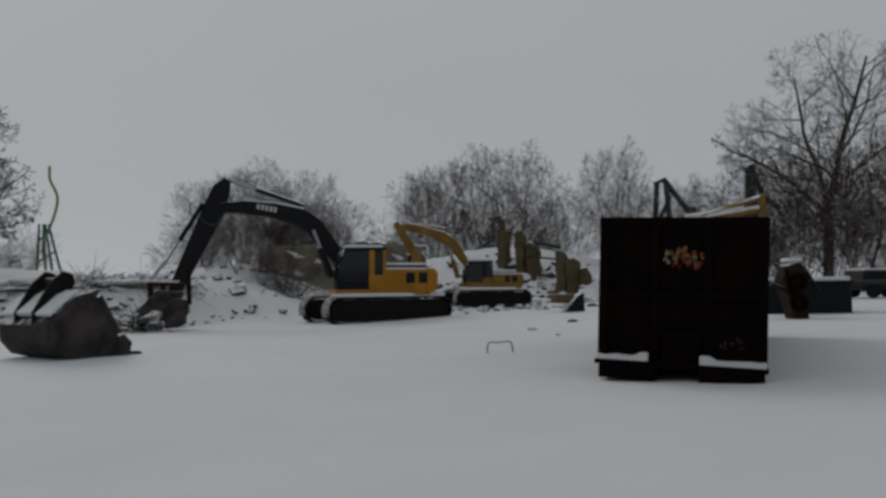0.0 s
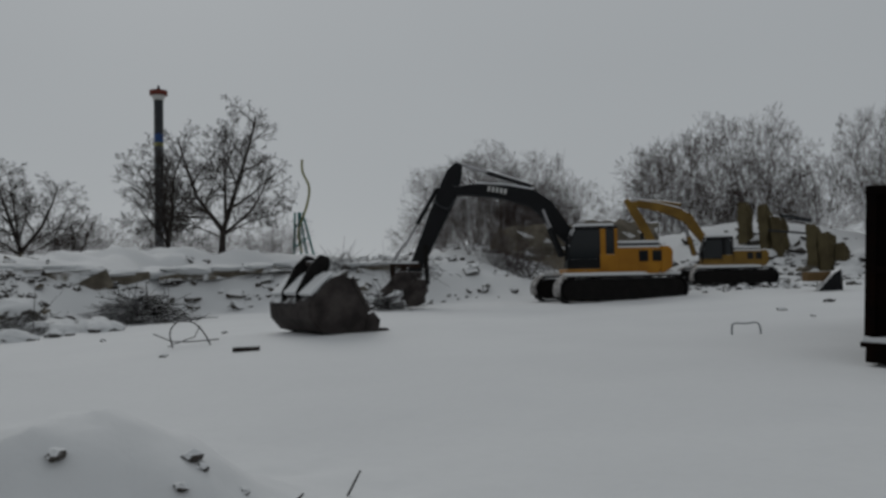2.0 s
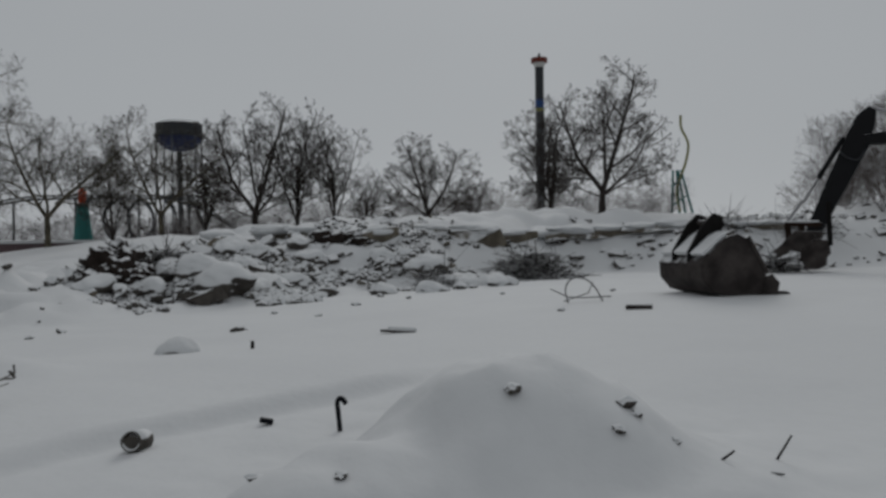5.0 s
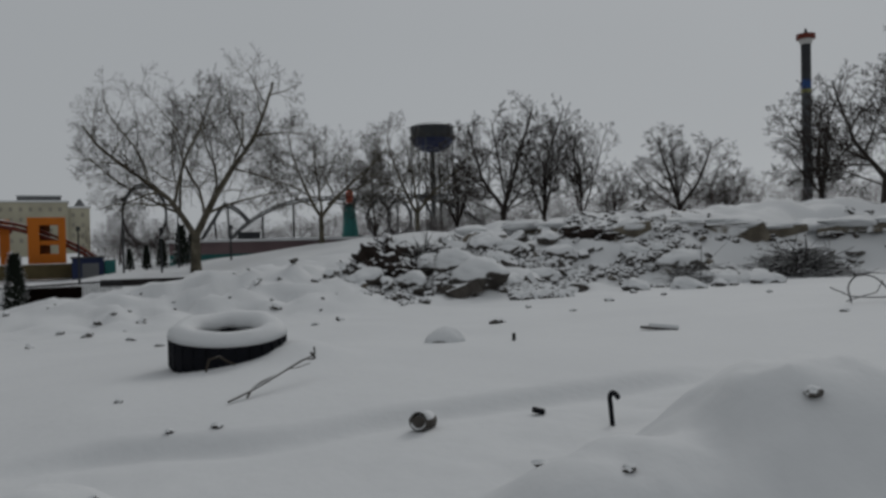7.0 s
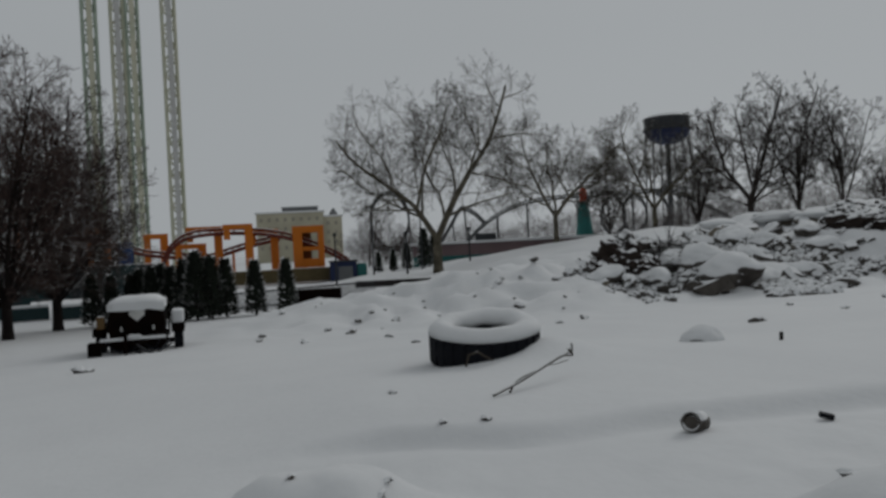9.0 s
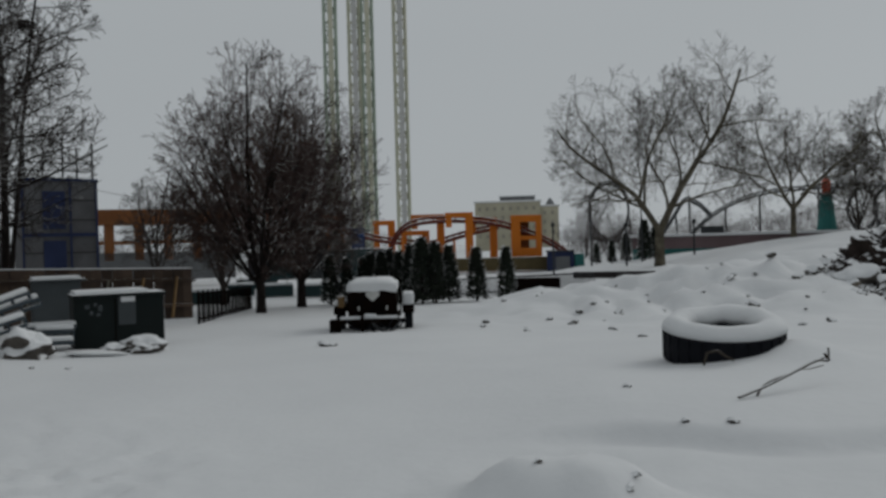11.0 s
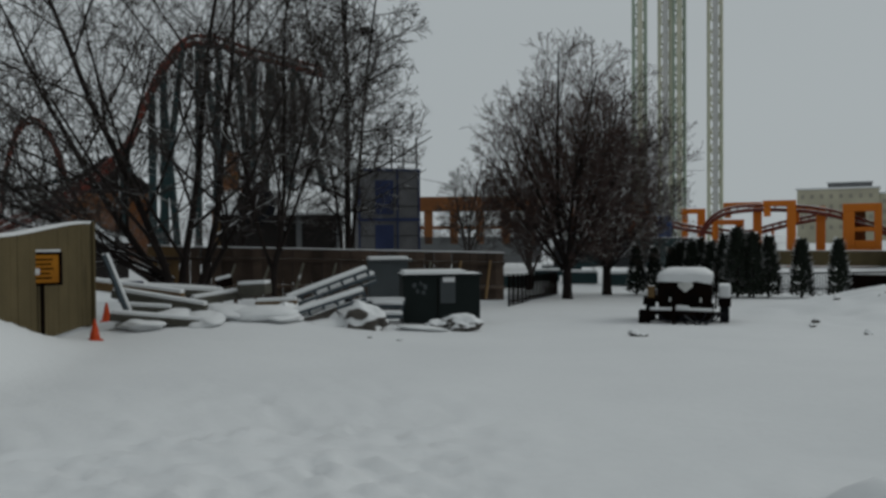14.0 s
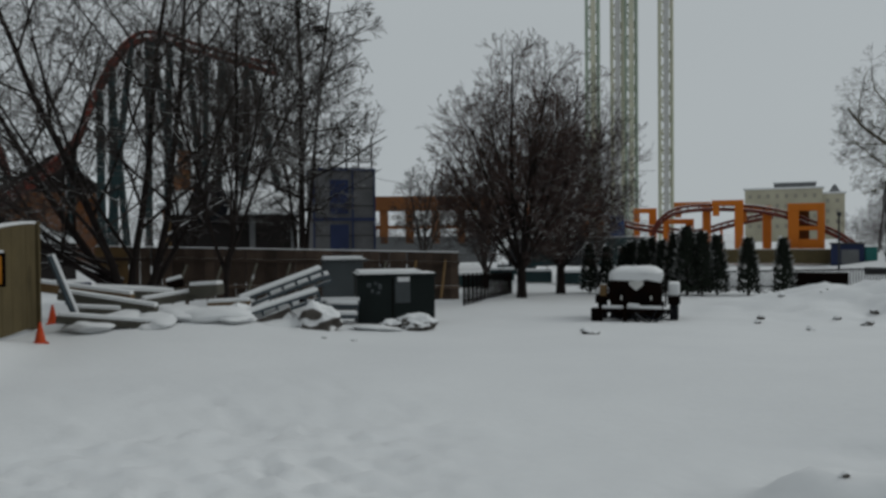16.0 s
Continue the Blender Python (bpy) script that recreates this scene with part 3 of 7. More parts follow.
for brg, dist, turn, sx, sz in ((18.8, 51, 190, 0.5, 0.42), (12.6, 45, 35, 0.55, 0.5), (9.6, 44.5, 155, 0.5, 0.45), (-3.2, 66, 10, 0.9, 1.05), (11.0, 60, 210, 0.9, 0.75), (-36.5, 48, 95, 0.9, 0.9), (9.5, 54, 20, 0.75, 0.62), (12.5, 53, 120, 0.7, 0.62),
                                (15.5, 55, 160, 0.6, 0.55), (-14.5, 60, 250, 0.7, 0.75), (-19.5, 58, 75, 0.8, 0.8), (-23.0, 54, 190, 0.85, 0.85), (-27.0, 52, 240, 0.9, 0.9), (-30.5, 50, 330, 1.0, 1.0), (-35.0, 52, 60, 1.1, 1.1), (-22.8, 50, 260, 0.75, 0.65),
                                (13.2, 39.5, 40, 0.3, 0.26), (10.6, 39.0, 140, 0.3, 0.22), (15.0, 40.5, 240, 0.32, 0.26), (12.0, 40.2, 300, 0.34, 0.3), (17.0, 41.5, 340, 0.3, 0.22),
                                (28.5, 70, 60, 0.6, 0.5), (41.0, 64, 60, 0.5, 0.4), (44.0, 66, 160, 0.5, 0.35), (47.5, 68, 220, 0.5, 0.35), (53.5, 66, 260, 0.5, 0.35), (38.0, 68, 10, 0.55, 0.42),
                                (86.5, 92, 20, 0.6, 0.6), (84.0, 94, 150, 0.6, 0.6), (81.8, 92, 210, 0.55, 0.42), (79.2, 94, 320, 0.5, 0.32), (62.5, 88, 50, 0.8, 0.5), (58.0, 84, 120, 0.7, 0.4), (66.5, 92, 200, 0.8, 0.5),
                                (146, 62, 20, 0.9, 1.0), (143.5, 70, 80, 1.0, 0.9), (149, 58, 140, 1.0, 1.1), (141, 60, 200, 0.7, 0.6), (136, 72, 260, 0.8, 0.7), (127, 74, 310, 0.8, 0.7), (119.5, 76, 0, 0.8, 0.75), (114.2, 78, 60, 0.9, 0.8), (106, 90, 120, 0.9, 0.7), (102, 92, 190, 0.9, 0.6),
                                (78.6, 100, 30, 0.9, 0.55), (76.8, 108, 80, 1.0, 0.62), (75.0, 98, 140, 0.9, 0.5), (73.2, 106, 200, 1.0, 0.62), (71.4, 100, 260, 0.9, 0.58), (69.4, 104, 310, 1.0, 0.65), (67.6, 98, 15, 0.9, 0.6), (65.6, 104, 75, 1.0, 0.66), (63.6, 96, 135, 0.9, 0.6), (61.4, 102, 195, 1.0, 0.62)):
    plant(low_wood, brg, dist, turn, (sx, sx, sz))
for i in range(18):
    sx = rw.uniform(0.55, 0.8)
    plant(low_wood, 30.5 + i * 1.95 + rw.uniform(-0.6, 0.6), rw.uniform(74, 90), rw.uniform(0, 360), (sx, sx, rw.uniform(0.38, 0.55)))
make_tree("tall_sycamore", on_ground(-26.6, 50, 0), [(0.1, 0, 4.4, -0.75, 0.1, 1, 8.5, 0.16), (0.1, 0, 4.4, 0.3, 0.1, 1, 10.5, 0.22), (0.1, 0, 5.2, -0.3, -0.4, 1, 8.5, 0.15), (0.2, 0, 5.6, 0.9, 0.3, 0.9, 7.0, 0.12), (0, 0, 4.0, -1.4, 0.2, 0.7, 6.5, 0.1)], SYC, BARK_PALE, TWIG_PALE,
          "tall leafless sycamore standing over the thicket", "tree", seed=44, env=(6.4, 9.4, 5.6), twig_r=1.4, bole=(0.1, 0.0, 4.6, 0.32), turn=-26.6)

# dense-twigged trees by the fence
LINDEN = (4, (10, 7, 5, 2), (46, 44, 40, 34), (0.04, 0.04, 0.02, 0.0), (0.05, 0.06, 0.06, 0.06), (0.5, 0.5, 0.5, 0.55))
lin = make_tree("linden_tree", on_ground(110.3, 32.7, 0), fan(rs, 7, (0.0, 0.0, 1.5), (0.35, 0.75), 8.2, 0.08) + fan(rs, 4, (0.0, 0.0, 1.7), (0.05, 0.3), 9.6, 0.1) + fan(rs, 5, (0.0, 0.0, 1.4), (1.2, 2.0), 4.6, 0.05), LINDEN, BARK, BARK_RED,
                "oval leafless tree dense with fine brown twigs", group="trees by the fence", seed=51, twig_r=1.6, env=(4.1, 5.9, 5.2), bole=(0.0, 0.0, 1.7, 0.2))
plant(lin, 107.3, 37, 120, (1.05, 1.05, 1.0))
plant(tall, 112.5, 44, 220, (0.8, 0.8, 0.68))
plant(tall, 116.6, 62, 20, (0.75, 0.75, 0.8))
plant(tall, 104.4, 52, 40, (0.8, 0.8, 0.6))

# tall trees over the board fence: one wide and arching, one slender, one with a tall leader
ARCH = (4, (11, 8, 5, 3), (46, 44, 42, 38), (0.0, -0.01, 0.0, 0.0), (0.06, 0.07, 0.07, 0.06), (0.5, 0.5, 0.5, 0.55))
# their twigs share the haze-paled bark colour of the far trees
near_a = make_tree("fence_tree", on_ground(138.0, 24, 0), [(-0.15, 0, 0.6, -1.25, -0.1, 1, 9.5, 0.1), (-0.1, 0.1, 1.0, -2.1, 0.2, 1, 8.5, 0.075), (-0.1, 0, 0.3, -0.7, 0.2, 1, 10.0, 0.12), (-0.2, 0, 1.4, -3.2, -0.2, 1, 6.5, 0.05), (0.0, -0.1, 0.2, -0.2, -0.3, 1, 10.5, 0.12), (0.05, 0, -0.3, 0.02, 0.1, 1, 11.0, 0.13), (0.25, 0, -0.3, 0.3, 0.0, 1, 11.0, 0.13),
                    (0.35, 0.1, -0.2, 0.42, 0.25, 1, 9.0, 0.09), (-0.1, -0.1, 1.0, -1.1, -0.7, 0.8, 6.5, 0.06), (-0.1, 0.1, 0.9, -2.2, 0.3, 0.8, 6.5, 0.06)], ARCH, BARK, BARK_HAZED,
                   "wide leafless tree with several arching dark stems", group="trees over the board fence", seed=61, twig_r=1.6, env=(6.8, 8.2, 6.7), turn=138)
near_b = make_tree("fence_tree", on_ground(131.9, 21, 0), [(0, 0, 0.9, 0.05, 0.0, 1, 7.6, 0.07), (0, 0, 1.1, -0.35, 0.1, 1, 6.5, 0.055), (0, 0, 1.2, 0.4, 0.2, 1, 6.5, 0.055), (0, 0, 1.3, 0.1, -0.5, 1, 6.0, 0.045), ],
                   (4, (11, 7, 5, 3), *UPRIGHT[2:]), BARK, BARK_HAZED, "slender leafless tree with upright stems", group="trees over the board fence", seed=67, twig_r=1.0, env=(2.6, 6.1, 4.2), bole=(0, 0, 1.2, 0.085), turn=131.9)
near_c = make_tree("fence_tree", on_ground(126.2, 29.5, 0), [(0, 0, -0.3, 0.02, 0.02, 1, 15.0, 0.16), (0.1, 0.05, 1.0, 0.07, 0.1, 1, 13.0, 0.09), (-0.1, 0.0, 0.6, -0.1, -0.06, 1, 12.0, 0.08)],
                   (4, (24, 9, 5, 2), (66, 44, 40, 36), (0.012, 0.02, 0.01, 0.0), (0.03, 0.06, 0.06, 0.06), (0.26, 0.5, 0.5, 0.55)), BARK, BARK_HAZED,
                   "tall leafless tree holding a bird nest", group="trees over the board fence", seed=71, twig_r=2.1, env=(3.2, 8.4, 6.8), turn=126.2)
plant(near_b, 133.6, 34, 120, (1.3, 1.3, 1.5))
nest = B()
for i in range(60):
    a, q, h = rs.uniform(0, 6.28), rs.uniform(0.1, 0.24), rs.uniform(-0.12, 0.12)
    c = Vector((math.cos(a) * q, math.sin(a) * q, h))
    t = Vector((-math.sin(a), math.cos(a), rs.uniform(-0.3, 0.3))) * 0.22
    rod(nest, c - t, c + t, 0.018, 0.012, 4)
solo("bird_nest", nest, BARK, Matrix.Translation(P(124.7, 29.2, 9.0)), "dark twig nest high in a bare tree", "nest")


def evergreen(seed):
    """A narrow clipped evergreen of many small sprays."""
    rng = random.Random(seed)
    bm = B()
    for i in range(900):
        h = rng.random() ** 0.85
        rad = 0.42 * (1 - h) ** 0.6 * (0.75 + 0.35 * rng.random()) + 0.03
        a = rng.uniform(0, 2 * math.pi)
        c = Vector((math.cos(a) * rad, math.sin(a) * rad, 0.12 + h * 2.35))
        o = Vector((math.cos(a), math.sin(a), rng.uniform(0.2, 1.2))).normalized() * rng.uniform(0.12, 0.24)
        s = Vector((-math.sin(a), math.cos(a), rng.uniform(-0.4, 0.4))) * rng.uniform(0.05, 0.1)
        v = [bm.verts.new(c - s), bm.verts.new(c + s), bm.verts.new(c + o + s * 0.3), bm.verts.new(c - o * 0.2 + Vector((0, 0, -0.05)))]
        bm.faces.new((v[0], v[1], v[2]))
        bm.faces.new((v[0], v[3], v[1]))
    return bm


arb = thing("arborvitae", on_ground(92.4, 36), 0, "narrow dark evergreen dusted with snow", "shrub", "row of evergreens")
part("trunk", rod(B(), (0, 0, -0.2), (0, 0, 1.2), 0.06, 0.03, 6), BARK, arb)
part("crown", evergreen(3), NEEDLES, arb)
for i, (brg, dist, s) in enumerate(((94.6, 36, 1.0), (96.6, 36, 1.05), (97.6, 35.5, 1.1), (98.6, 35.5, 1.2), (100.2, 37, 1.0), (101.5, 37, 1.0), (102.8, 38, 0.9), (104.0, 38, 0.9), (105.2, 38, 0.95),
                                    (99.4, 36.5, 1.1), (97.8, 36.5, 1.1), (100.9, 37.5, 1.05), (102.2, 38, 1.0), (83.9, 75, 0.9), (82.9, 76, 1.1), (85.0, 74, 0.8), (81.6, 74, 1.5), (80.9, 75, 1.2))):
    p = on_ground(brg, dist)
    ob = copy_thing(arb, Matrix.Identity(4))
    ob.matrix_basis = scaled(pose(*p, 0, 0, 47 * i), (s * 1.08, s * 1.08, s * 1.0))

# ---- roll-off container ----
CW, CH, CL = 2.28, 1.97, 6.0
cont = thing("roll_off_container", (3.32, 10.946, 0.29), -22.2, "tall rusted black steel roll-off container standing in the snow", "container")
cont.matrix_basis = pose(3.32, 10.946, 0.29, 0, 2.4, -22.2)
part("front_wall", box(B(), (0, 0.1, 0.26 + CH / 2), (CW - 0.16, 0.05, CH - 0.02), bevel=0.01), RUST_BLACK, cont)
for x in (-CW / 2, CW / 2):
    part("side_wall", box(B(), (x * 0.97, CL / 2, 0.3 + CH / 2), (0.06, CL, CH), bevel=0.01), RUST_BLACK, cont)
    part("corner_post", box(B(), (x * 0.955, 0.06, 0.3 + CH / 2), (0.13, 0.14, CH + 0.02), bevel=0.02), RUST_BLACK, cont)
for x in (-0.36, 0.36):
    part("front_rib", box(B(), (x, 0.045, 0.3 + CH / 2), (0.1, 0.1, CH - 0.06), bevel=0.015), RUST_BLACK, cont)
part("top_rail", box(B(), (0, 0.05, CH + 0.28), (CW, 0.14, 0.13), bevel=0.02), RUST_BLACK, cont)
for x in (-CW / 2, CW / 2):
    part("top_rail", box(B(), (x * 0.97, CL / 2, CH + 0.28), (0.12, CL, 0.12), bevel=0.02), RUST_BLACK, cont)
part("middle_rail", box(B(), (0, 0.05, 1.2), (CW - 0.2, 0.08, 0.1), bevel=0.015), RUST_BLACK, cont)
part("back_wall", box(B(), (0, CL, 0.3 + CH / 2), (CW, 0.06, CH), bevel=0.01), RUST_BLACK, cont)
part("floor_plate", box(B(), (0, CL / 2, 0.3), (CW - 0.1, CL - 0.1, 0.08)), RUST_BLACK, cont)
for x in (-0.7, 0.7):
    part("skid_rail", box(B(), (x, CL / 2 - 0.1, 0.09), (0.8 if x < 0 else 0.85, CL + 0.2, 0.2), bevel=0.02), RUST_BLACK, cont)
part("front_sill", box(B(), (0, -0.02, 0.215), (CW + 0.06, 0.3, 0.07), bevel=0.02), RUST_BLACK, cont)
part("hook_plate", box(B(), (0.03, -0.03, 0.42), (0.5, 0.09, 0.55), bevel=0.02), RUST_BLACK, cont)
part("hook_bar", rod(B(), (-0.14, -0.12, 0.55), (0.2, -0.12, 0.55), 0.03), RUST_BLACK, cont)
for x0, x1 in ((-1.14, -0.42), (0.28, 1.14)):
    sb = B()
    top = [(x0 + (x1 - x0) * i / 12, 0.265 + 0.05 + 0.05 * noise.noise(Vector((x0 + i * 0.35, 3, 0))) + (0.05 if (i < 3) == (x0 > 0) and (i < 3 or i > 9) else 0)) for i in range(13)]
    slab(sb, [(x0, 0.245), (x1, 0.245)] + top[::-1], -0.15, 0.03, bevel=0.012)
    part("snow_strip", sb, SNOW, cont, "snow lying on the front sill")
ll = random.Random(4)
DECALS = [material("worn_cream_decal", (0.42, 0.34, 0.24), 0.8, 0, 0.6, 14.0, 0.1, 30.0, tint=(0.12, 0.06, 0.03)), material("worn_red_decal", (0.24, 0.04, 0.02), 0.8, 0, 0.6, 14.0, 0.1, 30.0, tint=(0.06, 0.015, 0.01)),
          material("worn_orange_decal", (0.4, 0.15, 0.05), 0.8, 0, 0.6, 14.0, 0.1, 30.0, tint=(0.1, 0.04, 0.02))]
for i in range(44):
    a, q = ll.uniform(0, 6.283), ll.random() ** 0.5
    ux, uz = math.cos(a) * 0.29 * q, math.sin(a) * 0.15 * q
    kind = 0 if abs(ux) > 0.17 and ll.random() < 0.75 else 1 if uz < -0.02 and ll.random() < 0.8 else 2 if ll.random() < 0.7 else 0
    logo = B()
    slab(logo, [(ll.uniform(-0.04, -0.015), ll.uniform(-0.05, -0.02)), (ll.uniform(0.012, 0.035), ll.uniform(-0.05, -0.01)), (ll.uniform(0.015, 0.035), ll.uniform(0.015, 0.05)), (ll.uniform(-0.03, -0.01), ll.uniform(0.02, 0.05))], 0, 0.006)
    part("decal_flake", logo, DECALS[kind], cont, "peeling oval decal in cream, orange and red").matrix_basis = pose(0.05 + ux, 0.066 + 0.0006 * (i % 7), 1.72 + uz, 0, ll.uniform(-20, 20), 0)
for i in range(9):
    rustp = B()
    box(rustp, (ll.uniform(0.55, 0.85), 0.07, ll.uniform(0.45, 0.62)), (ll.uniform(0.03, 0.08), 0.01, ll.uniform(0.02, 0.06)))
    part("rust_patch", rustp, RUST, cont, "flaking rust patch")

# ---- crawler excavators ----


def crawler(t, side, length, height, width, mat):
    """One track: shoes round a frame with wheels."""
    h, L = height / 2, length / 2
    tr = new("track_unit")
    tr.parent = t
    tr.matrix_basis = pose(0, side, h, 0, 0, 0)
    shoe_bm = B()
    slab(shoe_bm, [(-0.135, -0.025), (0.135, -0.025), (0.135, 0.025), (0.03, 0.025), (0.02, 0.07), (-0.02, 0.07), (-0.03, 0.025), (-0.135, 0.025)], -width / 2, width / 2)
    shoe_mesh = bpy.data.meshes.new("track_shoe")
    bmesh.ops.recalc_face_normals(shoe_bm, faces=shoe_bm.faces[:])
    shoe_bm.to_mesh(shoe_mesh)
    shoe_bm.free()
    shoe_mesh.materials.append(mat)
    path = []
    n = 16
    for i in range(n):
        path.append((-(L - h) + (2 * (L - h)) * i / n, h, 0))
    for i in range(8):
        a = math.pi * i / 8
        path.append((L - h + math.sin(a) * h, math.cos(a) * h, math.degrees(a)))
    for i in range(n):
        path.append(((L - h) - (2 * (L - h)) * i / n, -h, 180))
    for i in range(8):
        a = math.pi + math.pi * i / 8
        path.append((-(L - h) + math.sin(a) * h, math.cos(a) * h, math.degrees(a)))
    for x, z, a in path:
        shoe = new("track_shoe", shoe_mesh)
        shoe.parent = tr
        shoe.matrix_basis = pose(x, 0, z, 0, a, 0)
    part("track_frame", box(B(), (0, 0, 0), (length - height * 0.9, width * 0.86, height * 0.86), bevel=0.04), TRACK, tr)
    for x in (-(L - h), L - h):
        part("drive_wheel", rod(B(), (x, -width * 0.4, 0), (x, width * 0.4, 0), h * 0.82, h * 0.82, 18), TRACK, tr)
    for i in range(7):
        x = -(L - h) * 0.8 + (L - h) * 1.6 * i / 6
        part("roller", rod(B(), (x, -width * 0.42, -h * 0.62), (x, width * 0.42, -h * 0.62), h * 0.28, h * 0.28, 10), TRACK, tr)
    cap = B()
    box(cap, (0, 0, h + 0.1), (length - height * 0.55, width * 1.04, 0.13), bevel=0.05)
    part("snow_strip", cap, SNOW, tr, "snow lying along the track")
    arc = [math.radians(a) for a in range(5, 121, 12)]
    outer = [(L - h + math.sin(a) * (h + 0.12), math.cos(a) * (h + 0.12)) for a in arc]
    inner = [(L - h + math.sin(a) * (h + 0.0), math.cos(a) * (h + 0.0)) for a in arc]
    part("snow_strip", slab(B(), outer + inner[::-1], -width * 0.47, width * 0.47), SNOW_WORN, tr, "dirty snow caked on the track's front")


def wedge(bm, pts, radii, width):
    """A box-section arm along x, z points with given half depths."""
    prof_a, prof_b = [], []
    for i, (x, z) in enumerate(pts):
        a = Vector(pts[max(0, i - 1)])
        b = Vector(pts[min(len(pts) - 1, i + 1)])
        d = (b - a).normalized()
        nrm = Vector((-d.y, d.x))
        prof_a.append((x + nrm.x * radii[i], z + nrm.y * radii[i]))
        prof_b.append((x - nrm.x * radii[i], z - nrm.y * radii[i]))
    return slab(bm, prof_a + prof_b[::-1], -width / 2, width / 2, bevel=0.03)


def piston(t, a, b, r, body):
    a, b = Vector((a[0], a[2], a[1])), Vector((b[0], b[2], b[1]))
    m = a.lerp(b, 0.62)
    part("cylinder_barrel", rod(B(), a, m, r, r, 12), body, t)
    part("cylinder_rod", rod(B(), m, b, r * 0.55, r * 0.55, 10), CHROME, t)


def excavator(place, turn, under_turn, k, paint, arm_paint, boom, boom_r, stick, stick_r, label, big):
    """k: size against the large machine; the arm's points are in metres, x ahead."""
    t = thing("excavator", place, turn, label, "excavator", "excavators")
    un = new("undercarriage")
    un.parent = t
    un.matrix_basis = pose(0, 0, 0, 0, 0, under_turn)
    ob = part("track_frame_beam", box(B(), (0, 0, 0.62 * k), (1.6 * k, 2.4 * k, 0.4 * k), bevel=0.05), TRACK, un)
    for s in (-1.32 * k, 1.32 * k):
        crawler(un, s, 5.1 * k, 0.95 * k, 0.6 * k, TRACK)
    part("slew_ring", rod(B(), (0, 0, 0.75 * k), (0, 0, 1.06 * k), 0.75 * k, 0.75 * k, 20), TRACK, t)
    z0 = 1.05 * k
    # upper body: cab stands on the machine's left, +y
    part("turntable", box(B(), (0.0 * k, 0, z0 + 0.1 * k), (3.5 * k, 2.7 * k, 0.22 * k), bevel=0.04), paint, t)
    part("engine_house", slab(B(), [(-1.8 * k, z0 + 0.1 * k), (-0.18 * k, z0 + 0.1 * k), (-0.18 * k, z0 + 1.0 * k), (-1.8 * k, z0 + 0.98 * k)], -1.36 * k, 1.36 * k, bevel=0.06), paint, t)
    part("counterweight", slab(B(), [(-2.22 * k, z0 + 0.2 * k), (-1.9 * k, z0), (-1.78 * k, z0 + 0.0), (-1.78 * k, z0 + 1.04 * k), (-2.1 * k, z0 + 1.03 * k), (-2.26 * k, z0 + 0.85 * k)], -1.4 * k, 1.4 * k, bevel=0.08), paint, t)
    for i in (0, 1):
        v = part("vent", box(B(), (-1.15 * k - 0.5 * k * i, 1.375 * k, z0 + 0.66 * k), (0.34 * k, 0.03, 0.4 * k), bevel=0.005), GLASS, t, "black louvred engine vent")
        for j in range(5):
            part("slat", box(B(), (-1.15 * k - 0.5 * k * i, 1.395 * k, z0 + (0.5 + 0.08 * j) * k), (0.32 * k, 0.02, 0.02)), BLACK_PAINT, v)
    part("hood", box(B(), (-1.0 * k, 0.1 * k, z0 + 1.08 * k), (1.6 * k, 1.9 * k, 0.22 * k), bevel=0.06), BLACK_PAINT, t)
    part("snow_strip", box(B(), (-1.0 * k, 0.1 * k, z0 + 1.2 * k), (1.65 * k, 1.95 * k, 0.1), bevel=0.04), SNOW, t, "snow on the engine hood")
    part("snow_strip", box(B(), (-1.05 * k, 1.16 * k, z0 + 1.02 * k), (1.7 * k, 0.36 * k, 0.06), bevel=0.025), SNOW, t, "snow on the engine house edge")
    part("exhaust_pipe", rod(B(), (-1.5 * k, -0.5 * k, z0 + 1.1 * k), (-1.5 * k, -0.5 * k, z0 + 1.6 * k), 0.07 * k, 0.07 * k), BLACK_PAINT, t)
    part("front_tank", box(B(), (0.6 * k, -0.95 * k, z0 + 0.45 * k), (1.5 * k, 0.75 * k, 0.7 * k), bevel=0.05), paint, t)
    part("toolbox", box(B(), (1.1 * k, -0.98 * k, z0 + 0.25 * k), (0.9 * k, 0.7 * k, 0.4 * k), bevel=0.04), BLACK_PAINT, t)
    # cab
    cab = new("cab")
    cab.parent = t
    cx0, cx1, cy, w, h = -0.2 * k, 1.7 * k, 0.86 * k, 0.98 * k, 1.62 * k
    zc = z0 + 0.12 * k
    low = B()
    box(low, ((cx0 + cx1) / 2, cy, zc + 0.22 * k), (cx1 - cx0 - 0.04, w - 0.04, 0.4 * k), bevel=0.03)
    part("cab_base", low, paint if not big else BLACK_PAINT, cab)
    part("cab_rear_panel", box(B(), (cx0 + 0.34 * k, cy, zc + 0.32 * k), (0.66 * k, w + 0.02, 0.62 * k), bevel=0.03), paint, cab)
    part("cab_roof", slab(B(), [(cx0, zc + h - 0.02), (cx1 - 0.28 * k, zc + h - 0.05), (cx1 - 0.3 * k, zc + h + 0.08), (cx0, zc + h + 0.1)], cy - w / 2, cy + w / 2, bevel=0.03), BLACK_PAINT, cab)
